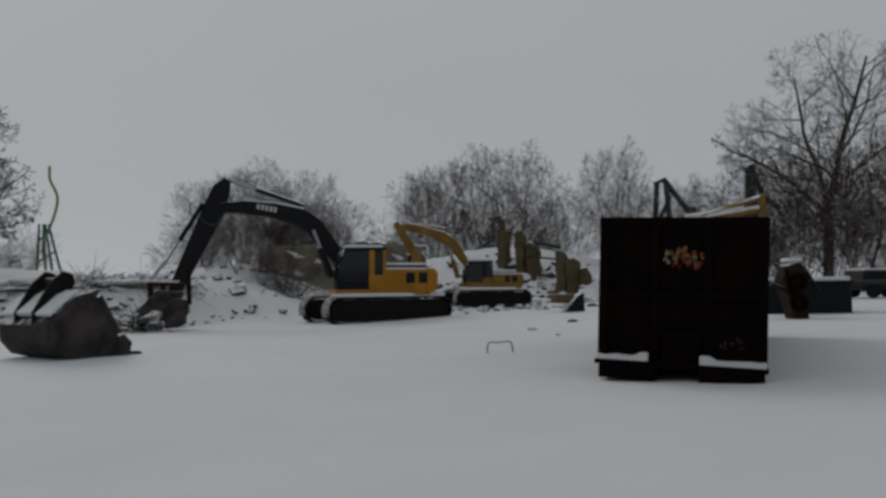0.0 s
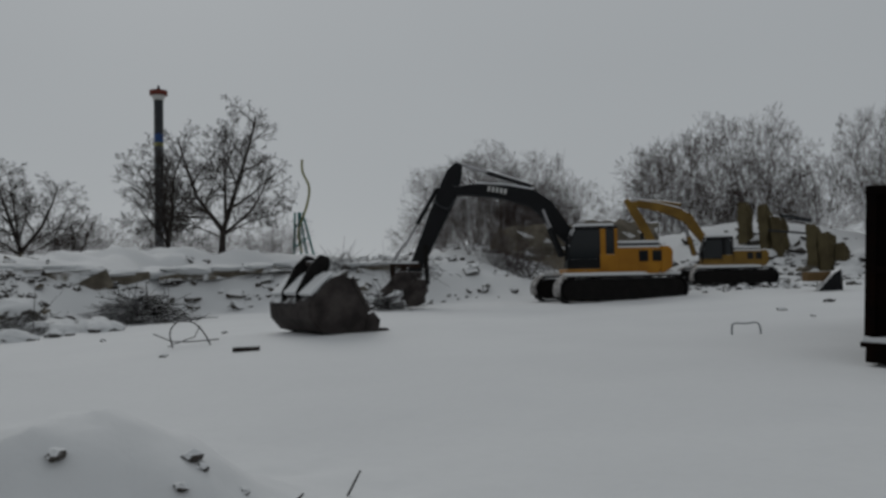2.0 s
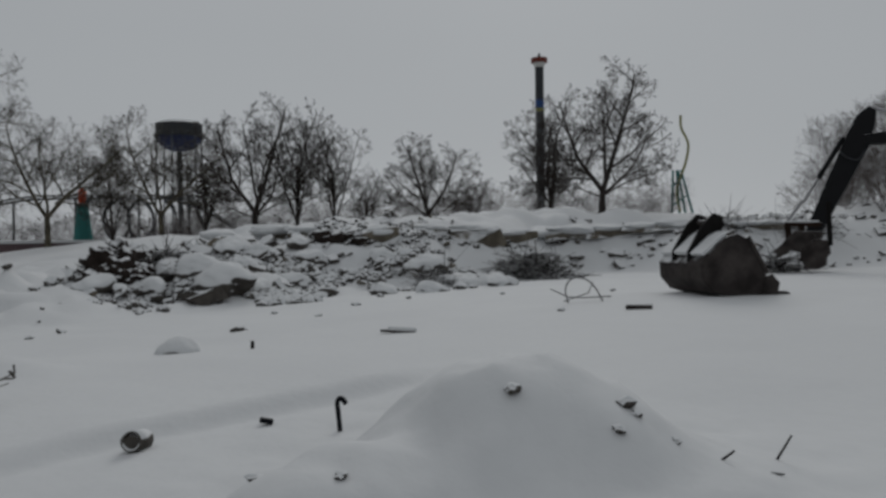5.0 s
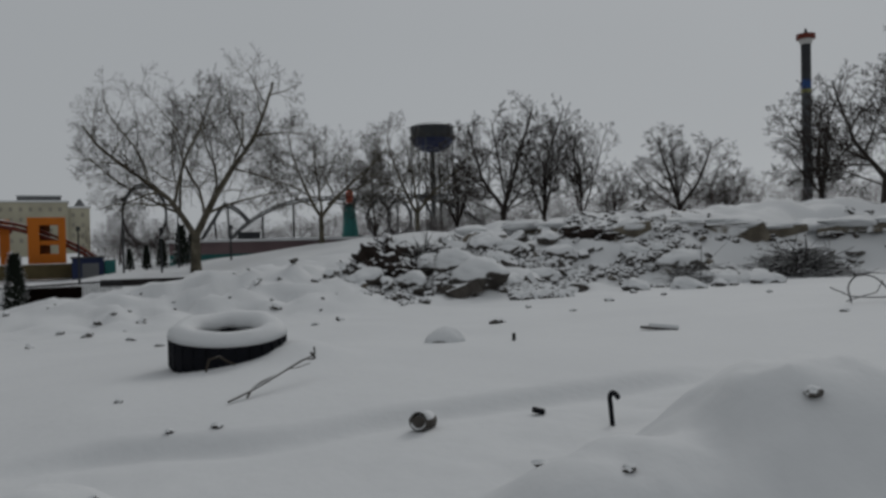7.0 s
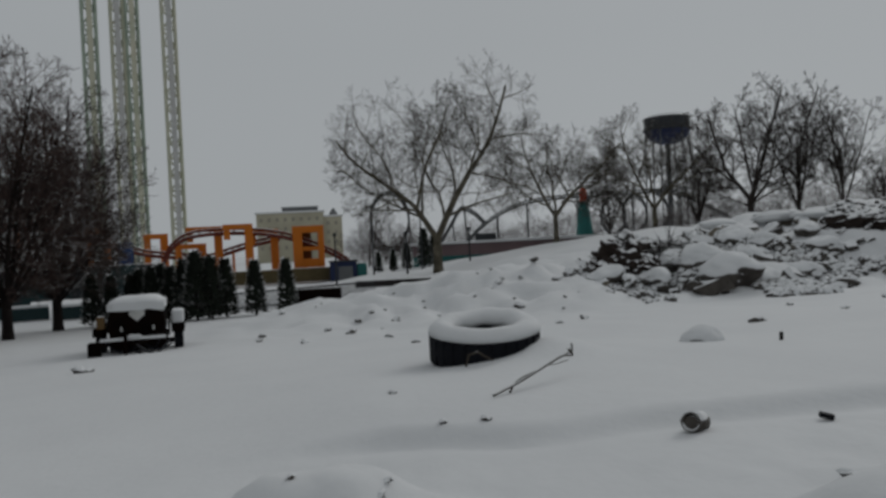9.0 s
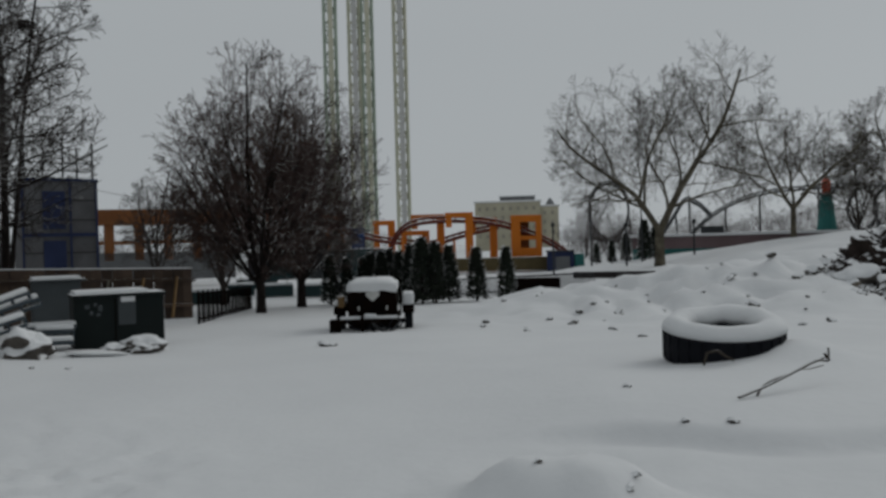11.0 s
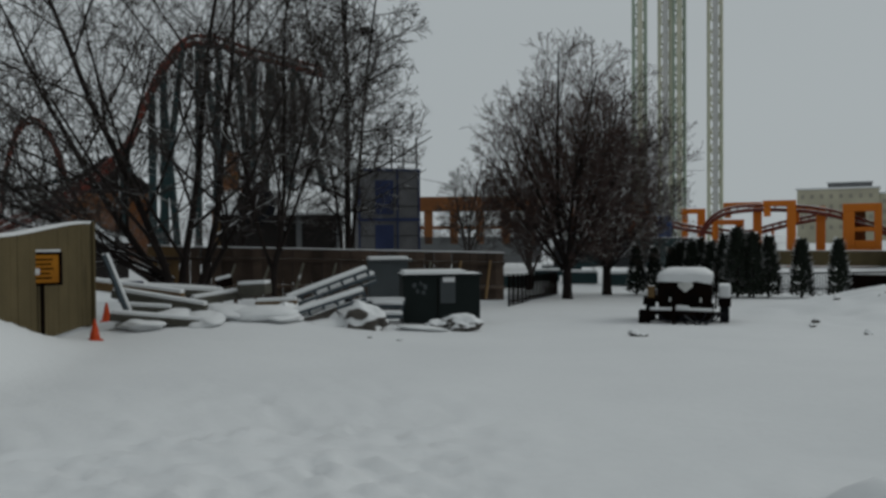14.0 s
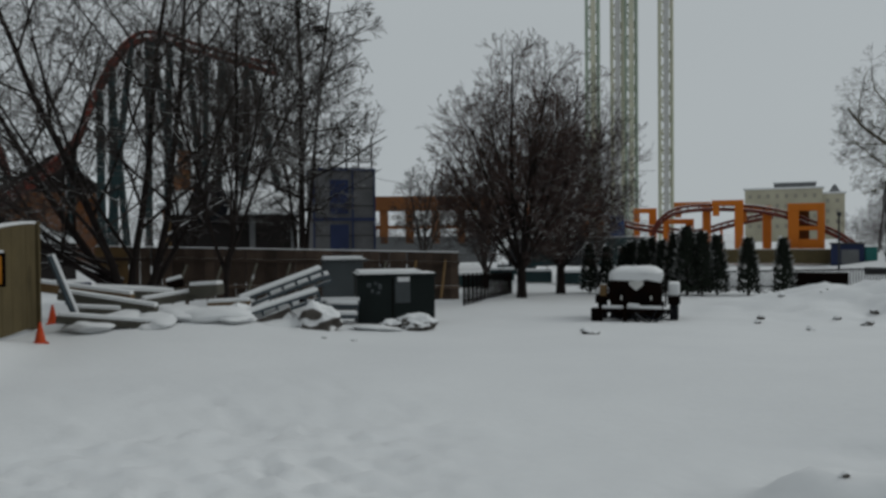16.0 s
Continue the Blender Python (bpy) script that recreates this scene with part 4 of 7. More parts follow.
    for s in (-1, 1):
        yy = cy + s * (w / 2 - 0.04)
        part("window_glass", slab(B(), [(cx0 + 0.1, zc + 0.4 * k), (cx1 - 0.06, zc + 0.4 * k), (cx1 - 0.1, zc + 1.0 * k), (cx1 - 0.34 * k, zc + h - 0.06), (cx0 + 0.1, zc + h - 0.04)], yy - 0.012, yy + 0.012), GLASS, cab)
        part("rear_pillar", box(B(), (cx0 + 0.06 * k, yy + 0.01 * s, zc + h / 2 + 0.1 * k), (0.12 * k, 0.07, h - 0.25 * k), bevel=0.015), paint if big else BLACK_PAINT, cab)
        part("middle_pillar", box(B(), (cx0 + 0.55 * k, yy + 0.012 * s, zc + h / 2 + 0.1 * k), (0.2 * k, 0.07, h - 0.25 * k), bevel=0.015), paint if big else BLACK_PAINT, cab)
        part("front_pillar", path_rod(B(), [(cx1 - 0.03, yy, zc + 0.1), (cx1 - 0.06, yy, zc + 1.0 * k), (cx1 - 0.3 * k, yy, zc + h)], 0.045 * k, 6), BLACK_PAINT, cab)
        part("door_sill_rail", box(B(), ((cx0 + cx1) / 2 + 0.3 * k, yy + 0.014 * s, zc + 0.42 * k), (1.2 * k, 0.06, 0.06), bevel=0.01), BLACK_PAINT, cab)
    part("windscreen", slab(B(), [(cx1 - 0.08, zc + 0.4 * k), (cx1 - 0.04, zc + 0.4 * k), (cx1 - 0.3 * k, zc + h - 0.05), (cx1 - 0.34 * k, zc + h - 0.05)], cy - w / 2 + 0.06, cy + w / 2 - 0.06), GLASS, cab)
    part("rear_window", box(B(), (cx0 + 0.03, cy, zc + 1.0 * k), (0.03, w - 0.2, 0.8 * k)), GLASS, cab)
    part("seat", slab(B(), [(0.35 * k, zc + 0.5 * k), (0.95 * k, zc + 0.55 * k), (0.95 * k, zc + 0.68 * k), (0.5 * k, zc + 0.68 * k), (0.4 * k, zc + 1.25 * k), (0.28 * k, zc + 1.23 * k)], cy - 0.25 * k, cy + 0.25 * k, bevel=0.03), BLACK_PAINT, cab)
    part("snow_strip", box(B(), ((cx0 + cx1) / 2 - 0.1 * k, cy, zc + h + 0.13), (1.45 * k, w - 0.06, 0.1), bevel=0.045), SNOW, cab, "snow on the cab roof")
    part("handrail", path_rod(B(), [(cx1 - 0.05, cy + w / 2 + 0.05, zc + 0.3 * k), (cx1 - 0.08, cy + w / 2 + 0.05, zc + 1.0 * k)], 0.02, 6), BLACK_PAINT, cab)
    part("mirror", box(B(), (cx1 - 0.1, cy + w / 2 + 0.16, zc + 1.25 * k), (0.05, 0.2, 0.34), bevel=0.02), BLACK_PAINT, cab)
    # boom, stick and their rams
    ay = -0.05 * k
    arm = new("boom")
    arm.parent = t
    arm.matrix_basis = pose(0, ay, 0)
    part("boom_beam", wedge(B(), boom, boom_r, 0.5 * k), arm_paint, arm)
    part("boom_snow", wedge(B(), [(x, z + r + 0.02) for (x, z), r in list(zip(boom, boom_r))[2:-1]], [0.035] * (len(boom) - 3), 0.42 * k), SNOW, arm, "snow lying along the boom")
    st = new("stick")
    st.parent = t
    st.matrix_basis = pose(0, ay, 0)
    part("stick_beam", wedge(B(), stick, stick_r, 0.42 * k), arm_paint, st)
    return t


# large machine
big_place = P(5.0, 31.0)
big_place.z = ground_z(big_place.x, big_place.y) - 0.05
boom1 = [(0.75, 1.75), (1.75, 2.85), (2.4, 3.75), (2.9, 4.12), (4.0, 4.36), (5.1, 4.5), (6.0, 4.44)]
ex = excavator(big_place, 180 + 14, 15, 1.0, YELLOW, BLACK_PAINT, boom1, [0.22, 0.3, 0.34, 0.33, 0.28, 0.23, 0.18],
               [(5.75, 5.55), (5.95, 5.2), (6.2, 4.45), (6.9, 2.9), (7.6, 1.35), (7.75, 0.95)], [0.14, 0.32, 0.4, 0.33, 0.25, 0.18], "large yellow crawler excavator with a snow-dusted black boom", True)
rams = new("rams")
rams.parent = ex
for s in (-0.42, 0.32):
    piston(rams, (1.75, 1.75, s), (2.5, 3.6, s), 0.1, BLACK_PAINT)
piston(rams, (2.9, 4.6, -0.05), (5.75, 5.55, -0.05), 0.1, BLACK_PAINT)
piston(rams, (6.65, 4.6, -0.05), (8.0, 2.3, -0.05), 0.09, BLACK_PAINT)
hose = B()
path_rod(hose, smooth_curve([(5.95, 0.2, 4.1), (6.2, 0.28, 3.75), (6.55, 0.26, 3.85), (6.8, 0.2, 4.1)], 5), 0.035, 5)
part("hose", hose, STEEL_DARK, ex, "looped hydraulic hose dusted with snow")
mark = B()
for i in range(5):
    box(mark, (3.95 + i * 0.16, 0.212, 4.38 + 0.03 * i), (0.11, 0.012, 0.2), rot=(0, -9, 0))
part("marking_bars", mark, WHITE, ex, "pale lettering bars on the boom")
# jaw attachment at the stick's end
tool = new("jaw_attachment")
tool.parent = ex
tool.matrix_basis = pose(-0.4, 0, 0)
part("link_bar", slab(B(), [(7.75, 1.58), (9.0, 1.62), (9.0, 1.48), (7.8, 1.42)], -0.3, 0.2, bevel=0.02), RUST, tool)
for x in (7.95, 8.45, 8.9):
    part("link_plate", slab(B(), [(x - 0.1, 0.95), (x + 0.08, 0.95), (x + 0.1, 1.5), (x - 0.08, 1.5)], -0.26, 0.16, bevel=0.02), RUST, tool)
part("link_rod", rod(B(), (8.4, -0.05, 2.4), (9.0, -0.05, 1.55), 0.06), CHROME, tool)
part("snow_strip", box(B(), (8.4, -0.05, 1.63), (1.1, 0.44, 0.07), bevel=0.03), SNOW, tool, "snow on the linkage")
part("side_ram", rod(B(), (7.55, 0.15, 2.3), (7.5, 0.15, 0.75), 0.09), TRACK, tool, "rusted ram beside the stick")
part("upper_jaw", slab(B(), [(7.7, 1.25), (8.65, 1.3), (8.95, 1.0), (9.1, 0.75), (9.45, 0.5), (9.1, 0.42), (8.8, 0.6), (8.5, 0.5), (7.9, 0.7)], -0.35, 0.3, bevel=0.03), STEEL_WORN, tool)
part("lower_jaw", slab(B(), [(7.55, 0.95), (8.0, 1.0), (8.25, 0.7), (8.5, 0.6), (8.42, 0.35), (8.55, 0.2), (8.3, 0.12), (8.35, -0.08), (7.95, -0.12), (7.62, 0.02), (7.68, 0.3), (7.5, 0.45), (7.58, 0.7)], -0.42, 0.36, bevel=0.04), STEEL_WORN, tool)
for i in range(3):
    part("tooth", slab(B(), [(8.85, 0.5), (9.1, 0.6), (9.35, 0.36), (9.28, 0.28)], -0.3 + i * 0.2, -0.22 + i * 0.2, bevel=0.01), STEEL_WORN, tool)
part("pin", rod(B(), (8.0, -0.45, 1.05), (8.0, 0.35, 1.05), 0.09), STEEL_WORN, tool)

# smaller faded machine behind it
small_place = P(-3.2, 37.0)
small_place.z = ground_z(small_place.x, small_place.y) - 0.06
boom2 = [(0.55, 1.5), (1.15, 2.3), (1.6, 3.0), (2.05, 3.28), (2.9, 3.55), (3.7, 3.75), (4.1, 3.72)]
ex2 = excavator(small_place, 180 + 8, 10, 0.72, YELLOW_OLD, YELLOW_OLD, boom2, [0.15, 0.18, 0.21, 0.21, 0.18, 0.15, 0.12],
                [(4.35, 3.95), (4.1, 3.6), (3.7, 2.9), (3.2, 1.9), (2.95, 1.4)], [0.1, 0.18, 0.2, 0.17, 0.12], "smaller faded yellow excavator with its stick folded back", False)
rams = new("rams")
rams.parent = ex2
for s in (-0.3, 0.24):
    piston(rams, (1.35, 1.3, s), (1.75, 2.7, s), 0.075, YELLOW_OLD)
piston(rams, (1.9, 3.65, -0.04), (4.1, 4.0, -0.04), 0.075, YELLOW_OLD)

# ---- loose digging bucket lying in the snow ----


def digging_bucket(place, turn):
    t = thing("excavator_bucket", place, turn, "worn steel excavator bucket lying detached in the snow", "bucket")
    W = 1.75
    prof = [(1.55, 0.02), (0.95, 0.0), (0.35, 0.0), (-0.1, 0.12), (-0.35, 0.4), (-0.38, 0.75), (-0.2, 0.98), (0.3, 1.36)]
    inner = [(x * 0.93 + 0.03, z * 0.93 + 0.04) for x, z in prof]
    part("shell", slab(B(), prof + inner[::-1], -W / 2, W / 2), STEEL_WORN, t)
    side = [(1.5, 0.03), (0.35, 0.03), (-0.08, 0.14), (-0.32, 0.42), (-0.35, 0.74), (-0.18, 0.96), (0.2, 1.32), (0.5, 1.4), (0.72, 1.3), (1.2, 0.5)]
    for y in (-W / 2, W / 2):
        part("side_plate", slab(B(), side, y - 0.03, y + 0.03, bevel=0.012), STEEL_WORN, t)
        part("side_cutter", slab(B(), [(1.1, 0.1), (1.5, 0.1), (1.55, 0.3), (1.35, 0.5), (1.2, 0.45)], y - 0.06, y + 0.06, bevel=0.015), STEEL_WORN, t)
        part("edge_bar", slab(B(), [(0.72, 1.3), (1.2, 0.5), (1.3, 0.52), (0.8, 1.36)], y - 0.055, y + 0.055, bevel=0.01), STEEL_WORN, t)
    for i in range(5):
        y = -W / 2 + 0.12 + i * (W - 0.24) / 4
        part("tooth", slab(B(), [(1.45, 0.0), (1.45, 0.12), (1.8, 0.1), (1.92, 0.03)], y - 0.08, y + 0.08, bevel=0.015), STEEL_WORN, t)
    for y in (-0.32, 0.32):
        part("hinge_ear", slab(B(), [(-0.36, 0.6), (-0.34, 1.02), (0.02, 1.62), (0.3, 1.86), (0.5, 1.8), (0.55, 1.6), (0.4, 1.36), (-0.1, 0.95)], y - 0.05, y + 0.05, bevel=0.015), TRACK, t)
    part("hinge_pin", rod(B(), (0.3, -0.36, 1.66), (0.3, 0.36, 1.66), 0.06), STEEL_WORN, t)
    part("snow_strip", slab(B(), [(-0.3, 0.92), (0.25, 1.4), (0.32, 1.46), (0.1, 1.36), (-0.36, 0.98)], 0.4, W / 2, bevel=0.02), SNOW, t, "snow lying on the bucket's back")
    part("snow_strip", slab(B(), [(-0.3, 0.92), (0.25, 1.4), (0.28, 1.5), (0.05, 1.36), (-0.38, 1.0)], -0.26, 0.26, bevel=0.03), SNOW, t, "snow between the hinge ears")
    part("snow_strip", slab(B(), [(-0.3, 0.92), (0.25, 1.4), (0.32, 1.46), (0.1, 1.36), (-0.36, 0.98)], -W / 2, -0.4, bevel=0.02), SNOW, t, "snow lying on the bucket's back")
    return t


bp = P(27.6, 16.4)
bp.z = ground_z(bp.x, bp.y) - 0.04
bk0 = digging_bucket(bp, 58)
bk0.scale = (0.9, 0.9, 0.9)

# ---- large tyre lying on its side under snow ----
tp = P(81.5, 10.5)
tp.z = ground_z(tp.x, tp.y)
tyre = thing("loader_tyre", tp, 0, "large black loader tyre lying flat under settled snow", "tyre")
tyre.matrix_basis = Matrix.Translation((tp.x, tp.y, tp.z - 0.02)) @ Matrix.Rotation(radians(7), 4, (math.cos(radians(81)), math.sin(radians(81)), 0)) @ Matrix.Diagonal((0.96, 0.96, 1.0, 1))


def ring(bm, prof, n=56, wob=0.0, seed=0):
    rows = []
    for i in range(n):
        a = 2 * math.pi * i / n
        row = []
        for r, z in prof:
            q = 1 + wob * noise.noise(Vector((math.cos(a) * 2 + seed, math.sin(a) * 2, z * 3)))
            row.append(bm.verts.new((math.cos(a) * r * q, math.sin(a) * r * q, z * q)))
        rows.append(row)
    k = len(prof)
    for i in range(n):
        for j in range(k):
            bm.faces.new((rows[i][j], rows[(i + 1) % n][j], rows[(i + 1) % n][(j + 1) % k], rows[i][(j + 1) % k]))
    for f in bm.faces:
        f.smooth = True
    return bm


part("carcass", ring(B(), [(0.74, 0.03), (0.76, 0.2), (0.74, 0.37), (0.66, 0.42), (0.5, 0.4), (0.42, 0.34), (0.42, 0.06), (0.5, 0.0), (0.66, -0.02)]), RUBBER, tyre)
for i in range(28):
    a = 2 * math.pi * i / 28
    part("tread_lug", box(B(), (math.cos(a) * 0.742, math.sin(a) * 0.742, 0.2), (0.04, 0.13, 0.34), rot=(0, 0, math.degrees(a)), bevel=0.008), RUBBER, tyre)
part("snow_ring", ring(B(), [(0.77, 0.4), (0.75, 0.48), (0.66, 0.55), (0.55, 0.55), (0.45, 0.5), (0.4, 0.42), (0.42, 0.36), (0.6, 0.4)], wob=0.05), SNOW, tyre, "thick ring of settled snow")

# ---- rubble bank: broken concrete, stones and brush ----


def chunk_mesh(name, seed, mat, flat=0.7):
    bm = B()
    bmesh.ops.create_icosphere(bm, subdivisions=2, radius=0.5)
    for v in bm.verts:
        k = 1 + 0.5 * noise.noise(v.co * 2.4 + Vector((seed * 3.7, seed, 0))) + 0.25 * noise.noise(v.co * 5.0 + Vector((0, seed * 2.3, 0)))
        v.co = Vector((v.co.x * k, v.co.y * k * 0.85, v.co.z * k * flat))
    me = bpy.data.meshes.new(name)
    bm.to_mesh(me)
    bm.free()
    me.materials.append(mat)
    return me


def lump_mesh(name, seed, mat, flat=0.7, rough=0.35):
    """A large irregular lump with a broken surface."""
    bm = B()
    bmesh.ops.create_icosphere(bm, subdivisions=4, radius=0.5)
    for v in bm.verts:
        q = v.co * 2.6 + Vector((seed * 3.1, seed * 1.7, 0))
        k = 1 + rough * 0.6 * noise.fractal(q, 1.0, 2.1, 4) + 0.25 * noise.noise(v.co * 1.7 + Vector((seed, 0, seed)))
        v.co = Vector((v.co.x * k, v.co.y * k * 0.85, v.co.z * k * flat))
    me = bpy.data.meshes.new(name)
    bm.to_mesh(me)
    bm.free()
    me.materials.append(mat)
    for p in me.polygons:
        p.use_smooth = True
    return me


def block_mesh(name, seed, mat):
    """A broken slab of concrete with knocked-off corners."""
    rng = random.Random(seed)
    bm = B()
    box(bm, (0, 0, 0), (1.0, 0.75, 0.4))
    bmesh.ops.subdivide_edges(bm, edges=bm.edges[:], cuts=1)
    for v in bm.verts:
        v.co += Vector((rng.uniform(-0.14, 0.14), rng.uniform(-0.14, 0.14), rng.uniform(-0.09, 0.09)))
    me = bpy.data.meshes.new(name)
    bm.to_mesh(me)
    bm.free()
    me.materials.append(mat)
    return me


def clump_mesh(name, seed, mat):
    """Torn earth and roots: a low-poly lump with deep clefts."""
    bm = B()
    bmesh.ops.create_icosphere(bm, subdivisions=4, radius=0.5)
    for f in bm.faces:
        f.smooth = True
    for v in bm.verts:
        q = v.co * 3.4 + Vector((seed * 3.1, seed * 1.7, 0))
        k = 1 + 0.5 * noise.noise(q) + 0.25 * noise.noise(q * 2.3) + 0.1 * noise.noise(q * 5.0)
        v.co = Vector((v.co.x * k, v.co.y * k * 0.85, v.co.z * k * 0.85))
    me = bpy.data.meshes.new(name)
    bm.to_mesh(me)
    bm.free()
    me.materials.append(mat)
    return me


rr = random.Random(77)
CHUNKS = [chunk_mesh("stone", i, RUBBLE) for i in range(7)]
SNOWY = [lump_mesh("snowy_lump", 40 + i, RUBBLE_SNOWY, 0.75, 0.4) for i in range(4)]
DRIFTS = [lump_mesh("snow_drift", 60 + i, SNOW, 0.8, 0.35) for i in range(4)]
BLOCKS = [block_mesh("rubble_block", i, CONCRETE if i == 3 else RUBBLE) for i in range(6)]


def lay(name, me, x, y, s, sink=0.15, tilt=30, label="", category="", group=""):
    ob = new(name, me)
    z = ground_z(x, y)
    ob.matrix_basis = scaled(pose(x, y, z + s[2] * (0.3 - sink), rr.uniform(-tilt, tilt), rr.uniform(-tilt, tilt), rr.uniform(0, 360)), s)
    return tagged(ob, label, category, group)


# larger broken blocks that can be told apart
for i in range(150):
    y = rr.triangular(7, 30, 14)
    x = -22.0 - rr.random() ** 0.8 * 7.5
    s = rr.uniform(0.3, 0.8) * (1.1 if y < 18 else 0.75)
    lay("rubble_block", rr.choice(BLOCKS), x, y, (s, s, s * rr.uniform(0.6, 1.1)), 0.2, 35, "broken concrete block half buried in the snowy bank", "rubble", "rubble on the bank")
for i in range(60):
    x = rr.uniform(-24, -8)
    y = 33.5 + rr.random() * 4.5 + 0.12 * x
    s = rr.uniform(0.25, 0.75)
    lay("rubble_block", rr.choice(BLOCKS), x, y, (s, s, s * 0.8), 0.2, 35, "broken concrete block half buried in the snowy bank", "rubble", "rubble on the bank")
for i in range(50):
    x = rr.uniform(-3, 10)
    y = rr.uniform(41, 48)
    s = rr.uniform(0.3, 0.95)
    lay("rubble_block", rr.choice(BLOCKS), x, y, (s, s, s * 0.7), 0.2, 35, "broken concrete block on the snowy spoil heap", "rubble", "rubble on the spoil heap")


def rubble_field(name, label, spots):
    """Countless small stones as one mesh."""
    verts, faces = [], []
    base = [([v.co.copy() for v in me.vertices], [tuple(p.vertices) for p in me.polygons]) for me in CHUNKS]
    for x, y, s in spots:
        vs, fs = rr.choice(base)
        m = pose(x, y, ground_z(x, y) + s * 0.12, rr.uniform(-40, 40), rr.uniform(-40, 40), rr.uniform(0, 360))
        o = len(verts)
        verts += [m @ (v * s) for v in vs]
        faces += [tuple(o + k for k in f) for f in fs]
    return tagged(new(name, mesh_of(name, verts, faces, RUBBLE)), label, "rubble", kind="stuff")


spots = []
while len(spots) < 1900:
    y = rr.triangular(8, 30, 14)
    x = -20.6 - abs(rr.gauss(0, 1)) * 3.6 - 0.6 * math.sin(y * 0.8)
    if noise.noise(Vector((x * 0.35, y * 0.35, 9))) > 0.0:
        spots.append((x, y, rr.uniform(0.1, 0.42)))
rubble_field("stone_litter", "small dark stones and rubble poking through snow on the bank", spots)
spots = []
while len(spots) < 900:
    x = rr.uniform(-26, 12)
    y = rr.uniform(32.5, 50)
    if noise.noise(Vector((x * 0.3, y * 0.3, 4))) > 0.0:
        spots.append((x, y, rr.uniform(0.1, 0.4)))
rubble_field("stone_litter", "small stones poking through snow on the far bank and heap", spots)
spots = [(rr.uniform(-34, -19.5), rr.uniform(-2.5, 6), rr.uniform(0.08, 0.26)) for i in range(30)]
rubble_field("stone_litter", "scattered dark clods on the snow near the bank", spots)

# concrete ledge along the crest, in broken lengths: bearing, height, width, depth of its face
CRUMBLE = [block_mesh("ledge_slab", 30 + i, CONCRETE) for i in range(4)]


def face_spot(bearing, z):
    """Where the bank's face first reaches a height along a bearing."""
    d = 26.0
    while d < 46:
        q = P(bearing, d)
        if ground_z(q.x, q.y) > z:
            break
        d += 0.15
    return P(bearing, d)


for brg, z, w, h in ((57.2, 1.85, 1.9, 0.7), (55.3, 1.95, 1.2, 0.45), (49.8, 1.75, 1.4, 0.6), (46.0, 2.0, 1.5, 0.45), (43.2, 1.8, 1.6, 0.75), (41.6, 1.55, 1.5, 0.95), (39.8, 1.6, 2.1, 0.55), (37.6, 1.55, 2.2, 0.55), (35.2, 1.75, 2.2, 0.5),
                     (32.6, 1.8, 2.4, 0.4), (30.0, 1.95, 2.0, 0.3), (27.4, 2.0, 2.6, 0.25), (24.6, 2.05, 2.6, 0.25), (21.8, 1.95, 2.2, 0.3), (60.2, 1.55, 1.4, 0.6)):
    q = face_spot(brg, z - 0.1)
    ob = new("ledge_slab", rr.choice(CRUMBLE))
    ob.matrix_basis = scaled(pose(q.x, q.y, z - 0.1, rr.uniform(-6, 6), rr.uniform(-7, 7), brg + rr.uniform(-10, 10)), (w, 1.2, h * 2.2))
    tagged(ob, "broken concrete ledge showing under the snow crest", "rubble", "ledge slabs")
    for k in range(2):
        cap = new("snow_cornice", rr.choice(DRIFTS))
        cap.matrix_basis = scaled(pose(q.x + rr.uniform(-0.5, 0.5), q.y + rr.uniform(-0.4, 0.4), z - 0.1 + h * 0.4 + rr.uniform(0.0, 0.12), 0, 0, brg + rr.uniform(-25, 25)), (w * rr.uniform(0.8, 1.25), rr.uniform(1.2, 1.9), rr.uniform(0.35, 0.7)))
        tagged(cap, "rounded cornice of snow over a concrete ledge", "snow", "snow cornices")
# undercut hollows of bare earth below the ledge
for brg, z, w, h in ((53.6, 1.7, 1.5, 0.9), (52.3, 1.65, 1.7, 0.9), (51.0, 1.6, 1.3, 0.8), (40.6, 1.35, 0.9, 0.5), (36.4, 1.45, 1.2, 0.4), (33.9, 1.6, 1.2, 0.3)):
    q = face_spot(brg, z - 0.15)
    ob = new("earth_lump", clump_mesh("earth_lump", int(brg), EARTH))
    ob.matrix_basis = scaled(pose(q.x, q.y, z - 0.1, 0, 0, brg), (w, 0.9, h))
    tagged(ob, "bare brown earth showing under the snow crest", "earth", "earth lumps under the crest")
# rounded snow-covered lumps among the rubble
for i in range(46):
    brg, d = rr.uniform(40, 70), rr.uniform(26.0, 33.0)
    q = P(brg, d)
    k = rr.uniform(0.5, 1.5) if i > 2 else 2.0
    lay("snowy_lump", rr.choice(SNOWY), q.x, q.y, (k, k * 0.85, k * 0.75), 0.25, 12, "rubble lump rounded over by snow", "rubble", "snowy lumps")
top_rock = new("crest_boulder", block_mesh("crest_boulder", 99, CONCRETE))
top_rock.matrix_basis = scaled(pose(-25.9, 34.6, ground_z(-25.9, 34.6) + 0.15, 5, 8, 30), (2.4, 1.6, 1.5))
tagged(top_rock, "tan concrete boulder on the crest of the bank", "boulder")

